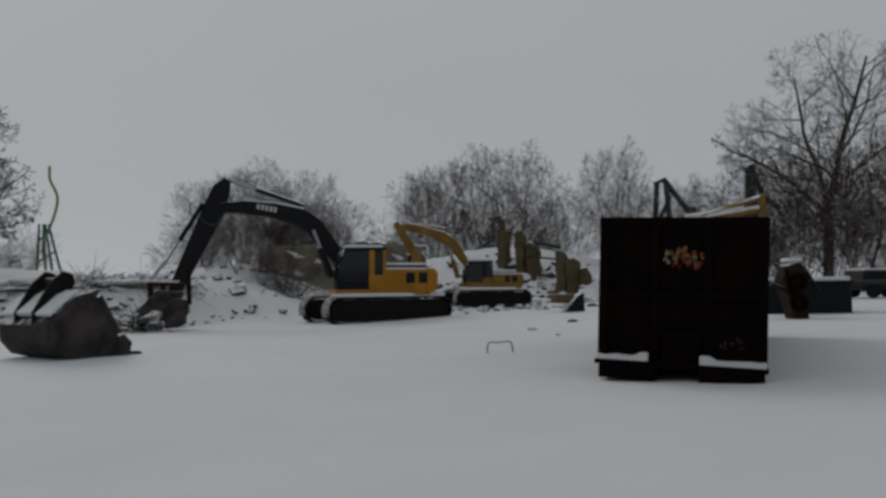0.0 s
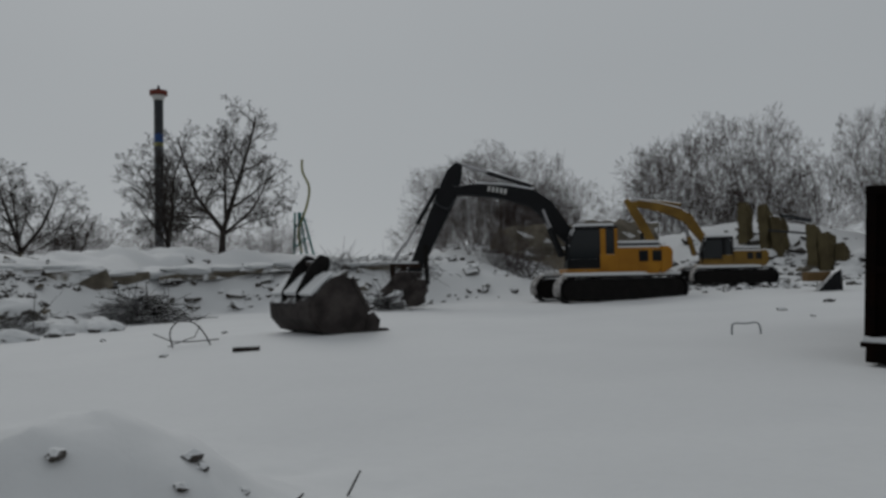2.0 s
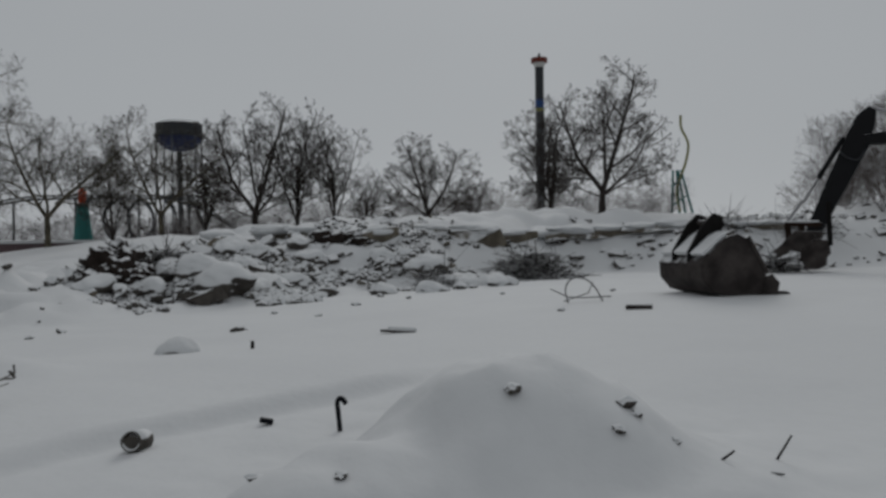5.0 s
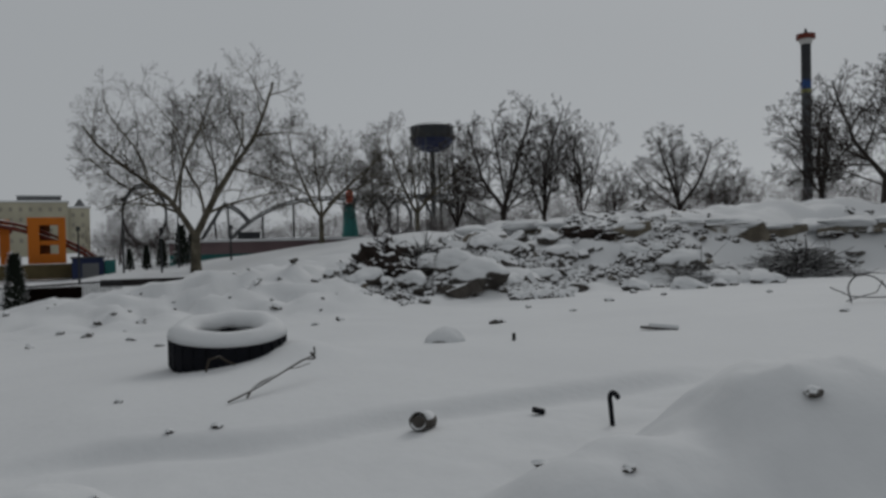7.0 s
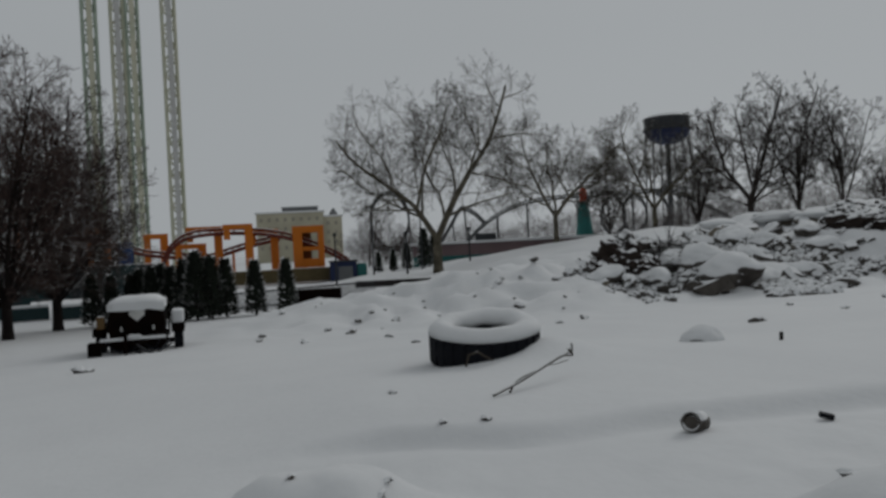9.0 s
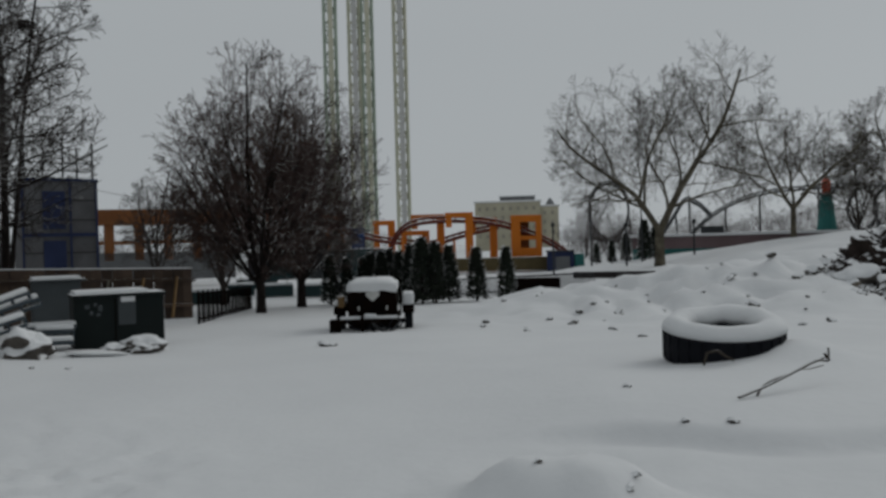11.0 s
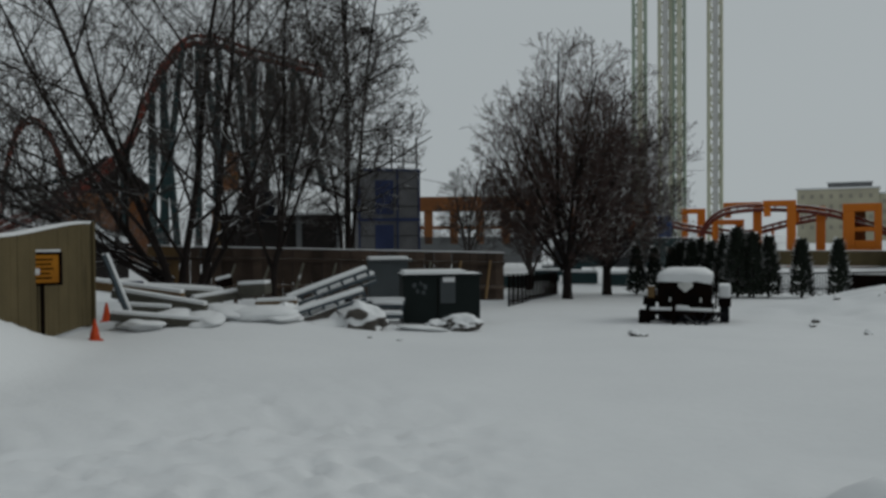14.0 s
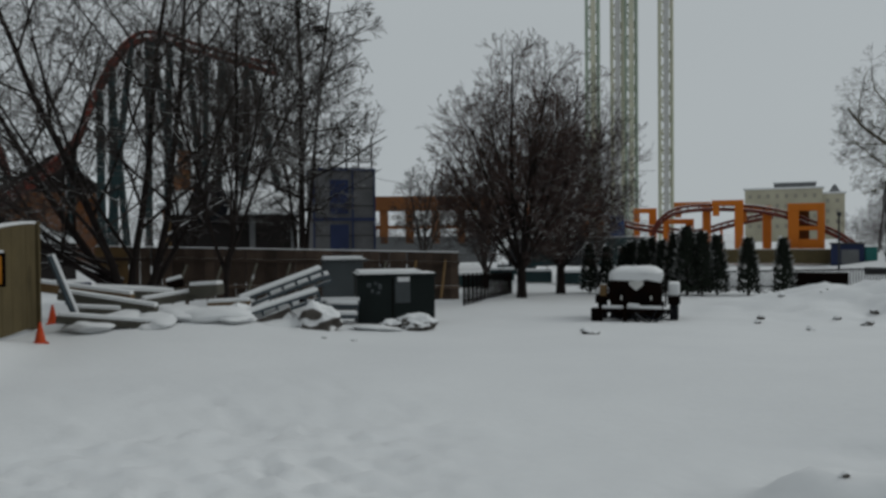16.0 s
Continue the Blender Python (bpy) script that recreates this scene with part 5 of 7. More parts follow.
# uprooted stump and dark root mass at the foot of the bank
def brush(name, place, n, span, rise, r, mat, label, category, seed, length=(0.5, 1.6), flat=0.16):
    rng = random.Random(seed)
    segs = []
    for i in range(n):
        a, q = rng.uniform(0, 6.283), abs(rng.gauss(0, 0.45))
        c = Vector((math.cos(a) * q * span[0], math.sin(a) * q * span[1], rise * max(0.05, (1 - q)) * rng.random()))
        d = Vector((rng.gauss(0, 1), rng.gauss(0, 1), rng.gauss(0.03, flat))).normalized()
        ln = rng.uniform(*length)
        m = c + d * ln * 0.5 + Vector((0, 0, rng.uniform(-0.08, 0.12)))
        e = c + d * ln + Vector((0, 0, rng.uniform(-0.15, 0.2)))
        k = r * rng.uniform(0.5, 1.3)
        segs.append((*c, *m, k, k * 0.7))
        segs.append((*m, *e, k * 0.7, k * 0.3))
    ob = new(name, tubes(name, segs, mat, 4))
    ob.matrix_basis = Matrix.Translation(place)
    return tagged(ob, label, category, kind="stuff")


brush("deadwood_pile", on_ground(38.6, 34.0, 0.0), 1500, (2.1, 1.2), 1.05, 0.03, BARK, "low heap of dark cut branches on snow", "brush", 5)
brush("root_mass", on_ground(68.4, 27.2, 0.1), 130, (1.3, 1.1), 1.5, 0.045, EARTH, "dark uprooted root mass at the foot of the bank", "brush", 6, (0.3, 0.9), 0.6)
brush("root_mass", on_ground(65.0, 28.5, 0.0), 420, (2.3, 1.6), 1.0, 0.022, BARK, "tangle of dark branches and roots on rubble", "brush", 7)
brush("deadwood_pile", on_ground(21.6, 31.5, 0.0), 150, (1.1, 0.7), 0.6, 0.026, BARK, "tangle of dark roots and branches on the snow", "brush", 11)
brush("deadwood_pile", on_ground(19.5, 36.5, 0.0), 160, (2.6, 0.9), 0.7, 0.016, BARK, "thin dry branches along the far bank", "brush", 12, (0.5, 1.8), 0.5)
brush("deadwood_pile", on_ground(24.5, 37.5, 0.0), 120, (2.2, 0.9), 0.6, 0.016, BARK, "thin dry branches along the far bank", "brush", 13, (0.4, 1.4), 0.5)
brush("deadwood_pile", on_ground(11.6, 39.0, 0.0), 200, (2.6, 0.8), 1.1, 0.014, BARK_BROWN, "dry brush standing before the concrete wall", "brush", 14, (0.6, 2.0), 0.9)
brush("deadwood_pile", on_ground(46.0, 30.0, 0.0), 160, (1.2, 0.7), 0.6, 0.018, BARK, "small scatter of dark branches on the bank", "brush", 8)
for i, (brg, d, k) in enumerate(((69.4, 26.4, 1.0), (69.0, 27.0, 1.3), (68.2, 26.6, 1.2), (68.0, 27.4, 1.5), (67.4, 26.2, 0.9), (66.8, 27.0, 1.1), (70.2, 27.2, 0.8), (69.9, 25.9, 0.7), (67.0, 28.0, 1.4), (68.8, 28.2, 1.5), (66.0, 27.4, 0.9), (65.2, 27.8, 0.8))):
    p = P(brg, d)
    lay("earth_clod", clump_mesh("earth_clod", i, EARTH), p.x, p.y, (k, k * 0.9, k * 1.15), -0.1 if k > 1.2 else 0.1, 30, "lump of torn brown earth and roots", "earth", "earth lumps")
for i in range(16):
    p = P(rr.gauss(67.5, 2.6), rr.uniform(25.2, 28.6))
    k = rr.uniform(0.22, 0.6)
    lay("root_clod", rr.choice(CHUNKS), p.x, p.y, (k, k, k * 0.9), 0.0, 40, "dark clod beside the root mass", "earth", "clods at the root mass")
for brg, d, k in ((61.2, 25.6, 2.0), (62.6, 26.6, 1.5), (66.2, 26.2, 1.3), (69.6, 25.6, 1.2), (64.4, 27.6, 1.5), (58.8, 26.4, 1.1)):
    p = P(brg, d)
    lay("snowy_lump", rr.choice(SNOWY), p.x, p.y, (k * 1.1, k * 0.85, k * 0.85), 0.15, 10, "large lump of rubble rounded over by snow", "rubble", "snowy lumps")
for brg, d, k in ((61.6, 26.6, 0.55), (64.0, 26.4, 0.5)):
    p = P(brg, d)
    lay("snowy_boulder", block_mesh("snowy_boulder", int(brg), RUBBLE), p.x, p.y, (k * 1.3, k, k), 0.1, 20, "broken slab leaning in the snow", "boulder", "slabs at the bank foot")
for brg, d, k in ((63.6, 24.9, 0.9), (62.7, 24.7, 1.1), (61.8, 25.0, 0.6), (64.6, 25.4, 0.6), (61.0, 25.6, 0.5)):
    p = P(brg, d)
    lay("dark_boulder", block_mesh("dark_boulder", int(brg * 10), RUBBLE), p.x, p.y, (k, k * 0.8, k * 0.9), 0.05, 18, "dark boulder with snow on top", "boulder", "boulders at the bank foot")
# clods and stones along the low snowy ridge
for i in range(24):
    p = P(rr.uniform(71, 87), rr.uniform(21.0, 26.5))
    k = rr.uniform(0.1, 0.34)
    lay("dark_clod", rr.choice(CHUNKS), p.x, p.y, (k, k * 0.8, k * 0.8), 0.12, 25, "dark clod half sunk in the snowy ridge", "clod", "clods on the ridge")

# ruined concrete walls behind the machines
def ruin(place, turn, prof, thick, mat, label, name="ruined_wall"):
    """A broken wall: prof gives its foot corners and then the ragged top from one end to the other."""
    top = sorted((q for q in prof if q[1] > 0.1), key=lambda q: q[0])
    x0, x1 = prof[0][0], prof[1][0]
    seed = Vector((place[0], place[1], 0))

    def height(x):
        for (xa, za), (xb, zb) in zip(top, top[1:]):
            if xa <= x <= xb:
                return za + (zb - za) * (x - xa) / max(1e-6, xb - xa)
        return top[0][1] if x < top[0][0] else top[-1][1]

    bm = B()
    box(bm, (0.5, 0.5, 0.5), (1, 1, 1))
    bmesh.ops.subdivide_edges(bm, edges=bm.edges[:], cuts=9, use_grid_fill=True)
    for v in bm.verts:
        x = x0 + (x1 - x0) * v.co.x
        q = Vector((x, (v.co.y - 0.5) * thick, v.co.z * (height(x) + 0.22 * noise.noise(Vector((x * 2.3, 0, 0)) + seed) * v.co.z)))
        n = Vector((noise.noise(q * 1.9 + seed), noise.noise(q * 1.9 + seed + Vector((9, 0, 0))), noise.noise(q * 1.9 + seed + Vector((0, 9, 0)))))
        m = noise.noise(q * 5.0 + seed)
        v.co = q + n * 0.16 * min(1.0, (x1 - x0)) + Vector((0, m * 0.07, 0))
    return solo(name, bm, mat, pose(*place, 0, 0, turn), label, "ruin", "ruined walls")


ruin((-7.4, 42.2, 0.7), 10, [(-2.6, 0), (2.3, 0), (2.3, 3.3), (1.2, 3.5), (0.2, 3.45), (-0.8, 3.3), (-1.9, 3.35), (-2.6, 2.7)], 0.7, CONCRETE, "long weathered concrete wall with snow on top")
ruin((-2.6, 43.6, 1.2), 8, [(-2.3, 0), (1.6, 0), (1.6, 2.85), (0.6, 3.0), (-0.6, 3.0), (-2.3, 3.05)], 0.7, CONCRETE, "long weathered concrete wall with snow on top")
MOSSY = material("lichen_stained_concrete", (0.13, 0.108, 0.058), 0.95, 0, 0.4, 1.5, 0.6, 14.0, snow=0.5, tint=(0.10, 0.08, 0.045))
for x, y, z, h, w, lean in ((3.8, 47.4, 3.5, 1.7, 0.6, 30), (4.8, 46.9, 2.95, 2.0, 0.55, 34), (5.5, 46.6, 2.6, 1.7, 0.8, 34), (6.8, 43.8, 1.6, 2.0, 0.5, 34), (7.4, 43.5, 1.4, 1.7, 0.8, 34), (8.0, 43.2, 1.1, 1.5, 0.45, 30)):
    ruin((x, y, z - 0.6), 18 + lean, [(-w / 2, 0), (w / 2, 0), (w / 2, h + 0.2), (w * 0.1, h + 0.55), (-w / 2, h + 0.75)], 0.55, MOSSY, "leaning remnant of a stained concrete wall")
for a, b, r in (((4.9, 46.6, 3.6), (6.9, 43.6, 3.2), 0.06), ((5.6, 46.4, 4.4), (7.0, 45.5, 4.0), 0.1)):
    solo("fallen_rail", rod(B(), a, b, r), STEEL_DARK, Matrix.Identity(4), "dark steel rail across the ruined walls", "rail")

# snow-covered lumps over the spoil heap
for i in range(34):
    x, y = rr.uniform(0.5, 10.5), rr.uniform(40.5, 49.0)
    k = rr.uniform(0.5, 1.5)
    lay("snowy_lump", rr.choice(SNOWY), x, y, (k, k * 0.85, k * 0.7), 0.2, 14, "rubble lump on the spoil heap rounded over by snow", "rubble", "snowy lumps")
# things beside the spoil heap
yb = thing("timber_crate", (4.9, 29.8, ground_z(4.9, 29.8)), 15, "tan crate with a dark panel leaning on it in snow", "crate")
part("crate_body", box(B(), (-0.2, 0.2, 0.5), (0.8, 0.5, 0.35), bevel=0.02), WOOD_RAW, yb)
part("dark_panel", slab(B(), [(-0.35, 0), (0.5, 0.0), (0.45, 0.75), (0.2, 0.62)], -0.3, 0.1, bevel=0.02), BLACK_PAINT, yb)

# machine and bin behind the container
mp = on_ground(-24.4, 23.0)
mc = thing("yard_machine", mp, 0, "rusty dark yard machine half covered in snow", "machine")
part("column", slab(B(), [(-0.1, 0), (0.34, 0), (0.2, 0.3), (0.38, 0.75), (0.34, 1.3), (0.08, 1.55), (-0.22, 1.45), (-0.38, 1.1), (-0.28, 0.7), (-0.16, 0.35)], -0.3, 0.3, bevel=0.05), RUST, mc)
for z, y in ((0.45, -0.38), (1.0, -0.38)):
    part("wheel", ring(B(), [(0.24, -0.05), (0.24, 0.05), (0.12, 0.05), (0.12, -0.05)], 20), RUST_BLACK, mc).matrix_basis = pose(0.0, y, z, 90, 0, 0)
part("brace", rod(B(), (0.25, -0.3, 1.3), (0.55, -0.35, 0.75), 0.045), BLACK_PAINT, mc)
part("brace", rod(B(), (-0.3, -0.3, 1.35), (-0.05, -0.4, 0.25), 0.05), RUST_BLACK, mc)
part("arm", rod(B(), (-0.1, -0.2, 0.7), (-0.75, -0.4, 0.95), 0.06), BLACK_PAINT, mc)
part("snow_strip", box(B(), (0, 0, 1.6), (0.4, 0.5, 0.1), bevel=0.04), SNOW, mc, "snow cap")
gp = on_ground(-25.3, 25.6)
gb = thing("steel_bin", gp, -24, "dark green steel bin with snow on its lid", "bin")
part("bin_body", box(B(), (0, 0, 0.45), (2.3, 1.2, 0.95), bevel=0.03), GREEN_BOX, gb)
part("bin_rim", box(B(), (0, 0, 0.93), (2.4, 1.3, 0.08), bevel=0.02), GREEN_BOX, gb)
part("snow_strip", box(B(), (0, 0, 1.02), (2.25, 1.15, 0.12), bevel=0.05), SNOW, gb, "snow on the lid")
part("drawbar", rod(B(), (1.1, 0, 0.9), (3.0, 0.5, 0.95), 0.06), STEEL_DARK, gb)
# parked utility vehicle far behind
vp = on_ground(-29.6, 35.0)
uv = thing("utility_vehicle", vp, 10, "dark off-road utility vehicle with a snow-covered hood", "vehicle")
uv.scale = (0.7, 0.7, 0.66)
part("body", slab(B(), [(-1.7, 0.45), (1.7, 0.45), (1.75, 0.95), (0.6, 1.05), (0.35, 1.6), (-1.6, 1.65), (-1.75, 0.95)], -0.8, 0.8, bevel=0.06), BLACK_PAINT, uv)
part("window", slab(B(), [(-1.4, 1.08), (0.2, 1.08), (0.1, 1.45), (-1.35, 1.47)], -0.82, 0.82), RUBBER, uv)
part("snow_strip", box(B(), (1.1, 0, 1.05), (1.1, 1.5, 0.12), bevel=0.05), SNOW, uv, "snow on the hood")
part("snow_strip", box(B(), (-0.6, 0, 1.7), (1.9, 1.5, 0.1), bevel=0.05), SNOW, uv, "snow on the roof")
for x in (-1.1, 1.1):
    for y in (-0.8, 0.8):
        part("wheel", rod(B(), (x, y - 0.12, 0.38), (x, y + 0.12, 0.38), 0.38, 0.38, 18), RUBBER, uv)

# folded yellow boom lift behind the container
yt = thing("boom_lift", on_ground(-20.5, 40), 0, "yellow boom lift folded behind the container", "lift")
d0 = P(-20.5, 40)
q = lambda b, z: (P(b, 40).x - d0.x, P(b, 40).y - d0.y, z - ground_z(d0.x, d0.y))
part("lower_arm", rod(B(), q(-17.6, 4.9), q(-22.5, 5.35), 0.18, 0.18, 4), YELLOW_OLD, yt)
part("upper_arm", rod(B(), q(-18.6, 5.1), q(-22.8, 5.95), 0.13, 0.13, 4), YELLOW_OLD, yt)
part("end_frame", box(B(), q(-22.7, 5.5), (0.25, 0.25, 1.1), bevel=0.03), YELLOW_OLD, yt)
part("snow_strip", rod(B(), q(-17.6, 5.1), q(-21.5, 5.45), 0.12, 0.1, 6), SNOW, yt, "snow on the arm")
part("mast", box(B(), q(-20.0, 2.5), (0.5, 0.5, 4.8), bevel=0.05), YELLOW_OLD, yt)
part("chassis", box(B(), q(-20.0, 0.75), (2.2, 1.6, 0.8), bevel=0.08), YELLOW_OLD, yt)

# ---- rides and buildings in the distance ----


def lattice(name, base, top, half, r, mat, step, parent, mat2=None):
    """A square lattice mast from base z to top z."""
    ch, br = [], []
    cs = [(-half, -half), (half, -half), (half, half), (-half, half)]
    for x, y in cs:
        ch.append((x, y, base, x, y, top, r, r))
    z = base
    i = 0
    while z < top:
        z2 = min(top, z + step)
        for k in range(4):
            a, b = cs[k], cs[(k + 1) % 4]
            if (i + k) % 2:
                a, b = b, a
            br.append((*a, z, *b, z2, r * 0.55, r * 0.55))
            br.append((*a, z, *b, z, r * 0.5, r * 0.5))
        z = z2
        i += 1
    o = new("mast_chord", tubes("mast_chord", ch, mat, 6))
    o.parent = parent
    o2 = new("mast_bracing", tubes("mast_bracing", br, mat2 or mat, 4))
    o2.parent = parent
    return o


for brg, half, m2 in ((103.75, 1.1, TOWER_GREEN), (102.0, 1.0, TOWER_STEEL), (101.05, 1.0, TOWER_GREEN), (98.65, 1.1, TOWER_STEEL)):
    p = P(brg, 150, -1)
    t = thing("drop_tower", p, brg + 4, "tall pale green and cream lattice ride tower", "ride tower", "drop towers")
    lattice("mast", 0, 85, half, 0.26, TOWER_STEEL if m2 is TOWER_STEEL else m2, 3.0, t, m2)
    part("lift_rail", box(B(), (0, -half - 0.2, 42), (0.9, 0.3, 84)), WHITE if m2 is TOWER_STEEL else TOWER_STEEL, t)

# observation tower with a red ring cap
ob_t = thing("observation_tower", P(37.1, 180, -1), 0, "tall slim banded observation tower with a red ring cap", "ride tower")
for z0, z1, m, lab in ((0, 31.4, HAZED_STEEL, "grey shaft"), (31.4, 32.2, YG, "yellow-green band"), (32.2, 34.2, BLUE, "blue band"), (34.2, 36.0, STEEL_DARK, "grey band"), (36.0, 42.0, STEEL_DARK, "dark upper shaft")):
    part("shaft_band", rod(B(), (0, 0, z0), (0, 0, z1), 1.0, 1.0, 16), m, ob_t, lab)
part("cap_ring", ring(B(), [(1.9, 42.7), (1.9, 43.7), (1.0, 43.8), (1.0, 42.6)], 24), RED, ob_t, "red ring cap")
part("cap_collar", rod(B(), (0, 0, 41.6), (0, 0, 42.8), 1.1, 1.5, 18), WHITE, ob_t)
part("cap_mast", rod(B(), (0, 0, 43.0), (0, 0, 44.9), 0.6, 0.2, 10), STEEL_DARK, ob_t)

# water tank on legs
wt = thing("water_tank", P(63.2, 170, -1), 0, "dark round water tank on slender steel legs", "water tower")
dome = B()
bmesh.ops.create_uvsphere(dome, u_segments=28, v_segments=14, radius=4.7, matrix=Matrix.Translation((0, 0, 24.6)) @ Matrix.Diagonal((1, 1, 0.7, 1)))
for v in dome.verts:
    v.co.z = min(v.co.z, 25.2)
part("tank_bowl", dome, NAVY, wt, "dark blue tank bowl")
part("tank_drum", rod(B(), (0, 0, 24.6), (0, 0, 27.0), 4.72, 4.72, 28), STEEL_DARK, wt)
part("tank_roof", rod(B(), (0, 0, 27.0), (0, 0, 27.6), 4.85, 3.6, 28), GREY_WALL, wt, "low conical tank roof dusted with snow")
part("walkway", ring(B(), [(5.1, 24.3), (5.1, 24.7), (4.7, 24.7), (4.7, 24.3)], 28), STEEL_DARK, wt)
part("riser", rod(B(), (0, 0, 0), (0, 0, 23), 0.55, 0.55, 12), HAZED_STEEL, wt)
for i in range(6):
    a = radians(60 * i + 15)
    part("leg", rod(B(), (math.cos(a) * 5.2, math.sin(a) * 5.2, 0), (math.cos(a) * 4.5, math.sin(a) * 4.5, 24.5), 0.16, 0.16, 8), HAZED_STEEL, wt)
    b2 = radians(60 * i + 75)
    part("tie_rod", rod(B(), (math.cos(a) * 4.9, math.sin(a) * 4.9, 12), (math.cos(b2) * 4.9, math.sin(b2) * 4.9, 12), 0.12, 0.12, 5), STEEL_DARK, wt)


def track_ride(name, pts, r, mat, label, posts, post_mat, group="", steps=7, post_r=0.16, spine=True):
    """A coaster track through the points on posts to the ground."""
    c = Vector(pts[0])
    t = thing(name, (c.x, c.y, 0), 0, label, "roller coaster", group)
    cur = [p - Vector((c.x, c.y, 0)) for p in smooth_curve(pts, steps)]
    part("rail", path_rod(B(), cur, r, 6), mat, t)
    if spine:
        side = [p + Vector((0, 0, -3.2 * r)) for p in cur]
        part("spine", path_rod(B(), side, r * 1.4, 6), mat, t)
        ties = [(*p, *(p + Vector((0, 0, -3.2 * r))), r * 0.6, r * 0.6) for p in cur[::2]]
        o = new("tie", tubes("tie", ties, mat, 4))
        o.parent = t
        tagged(o, "thin cross ties of the track", kind="stuff")
    for i, lean in posts:
        k = cur[min(len(cur) - 1, int(i * (len(cur) - 1)))]
        foot = Vector((k.x + lean, k.y + lean * 0.4, -1.5))
        part("support_post", rod(B(), foot, (k.x, k.y, k.z - 3 * r), post_r, post_r * 0.8, 8), post_mat, t)
    return t


# orange ride: portal frames and red track
for b0, b1, z1, d, foot in ((101.0, 99.9, 4.2, 84, True), (98.2, 96.3, 4.6, 80, False), (99.0, 97.4, 3.0, 82, True), (95.7, 94.2, 4.65, 78, False), (93.9, 92.4, 4.1, 80, False), (104.6, 103.6, 5.0, 84, True)):
    a, c = P(b0, d, -1), P(b1, d, -1)
    t = thing("orange_portal", a, 0, "orange square-edged coaster portal frame", "ride support", "orange portals")
    v = c - a
    ang = math.degrees(math.atan2(v.y, v.x))
    part("column", box(B(), (v.x, v.y, (z1 + 0.9) / 2), (0.78, 0.8, z1 + 0.9), rot=(0, 0, ang), bevel=0.04), ORANGE, t)
    part("column", box(B(), (0, 0, (z1 + 0.9) / 2 if foot else z1 + 0.2), (0.6, 0.6, z1 + 0.9 if foot else 1.4), rot=(0, 0, ang), bevel=0.04), ORANGE, t)
    part("beam", box(B(), (v.x / 2, v.y / 2, z1 + 0.72), (v.length + 0.78, 0.82, 0.5), rot=(0, 0, ang), bevel=0.04), ORANGE, t)
t = thing("orange_gatehouse", P(90.0, 79, -1), 90, "orange gatehouse block with square openings", "ride building")
part("block", box(B(), (-1.05, 0, 2.6), (0.95, 1.5, 5.2), bevel=0.05), ORANGE, t)
part("block", box(B(), (1.25, 0, 2.6), (0.6, 1.5, 5.2), bevel=0.05), ORANGE, t)
part("lintel", box(B(), (0.0, 0, 4.85), (3.1, 1.55, 0.7), bevel=0.05), ORANGE, t)
part("sill_beam", box(B(), (0.1, 0, 2.9), (2.0, 1.3, 0.4), bevel=0.05), ORANGE, t)
part("sill_beam", box(B(), (0.1, 0, 1.3), (2.0, 1.3, 1.2), bevel=0.05), ORANGE, t)
part("back_panel", box(B(), (-0.2, 0.5, 3.0), (1.0, 0.1, 3.0)), OLD_ORANGE, t)
track_ride("red_coaster", [P(112, 88, 5.5), P(107.5, 86, 5.6), P(103.2, 82, 3.4), P(101, 82, 2.5), P(99.1, 82, 2.1), P(97.1, 82, 1.8), P(95.3, 82, 2.45), P(93.8, 82, 3.0), P(92, 82, 3.5)], 0.14, RED, "low red coaster track weaving between orange portals",
           ((0.1, 0), (0.3, 0), (0.45, 0), (0.6, 0), (0.75, 0)), ORANGE)
track_ride("red_coaster", [P(100.0, 79, 1.7), P(99.4, 79, 3.0), P(98.2, 79, 4.0), P(95.6, 79, 4.25), P(92.6, 79, 3.9), P(90.2, 79, 2.9), P(88.2, 79, 1.6), P(86.8, 79, 0.2)], 0.14, RED, "red coaster hill looping over orange columns",
           ((0.2, 0), (0.5, 0), (0.8, 0)), ORANGE)
solo("ride_platform", box(B(), (0, 0, 0.1), (17.0, 2.0, 1.3), bevel=0.03), TAN, pose(*P(93.0, 76, -0.7), 0, 0, 93), "long tan base wall under the orange ride", "wall")
hd = thing("park_hoarding", P(105.3, 58, -0.8), 105.3, "long dark blue-grey hoarding behind the evergreens", "wall")
for i in range(7):
    part("hoarding_panel", box(B(), (-4.5 + i * 1.5, 0, 1.05), (1.46, 0.08, 2.05 + 0.05 * (i % 2)), bevel=0.01), TEAL_DARK if i % 3 else STEEL_DARK, hd)
for i in range(8):
    part("post", box(B(), (-5.25 + i * 1.5, 0.08, 1.1), (0.1, 0.1, 2.2)), STEEL_DARK, hd)
part("snow_strip", box(B(), (0, 0, 2.14), (10.4, 0.12, 0.06), bevel=0.02), SNOW, hd, "thin line of snow on top")
bs = thing("blue_screen_board", P(102.5, 70, -0.8), 102, "blue signboard on posts", "signboard")
part("panel", box(B(), (0, 0, 3.0), (1.15, 0.1, 1.9), bevel=0.02), BLUE, bs)
for x in (-0.6, 0.6):
    part("post", rod(B(), (x, 0.1, 0), (x, 0.1, 3.2), 0.07), STEEL_DARK, bs)
bk = thing("blue_kiosk", P(87.6, 74, -1.3), 87, "low blue kiosk with a grey shutter", "kiosk")
part("kiosk_wall", box(B(), (0, 0, 0.9), (2.5, 2.4, 1.8), bevel=0.04), NAVY, bk)
part("shutter", box(B(), (0.2, -1.22, 0.75), (1.3, 0.05, 1.2)), GREY_WALL, bk)
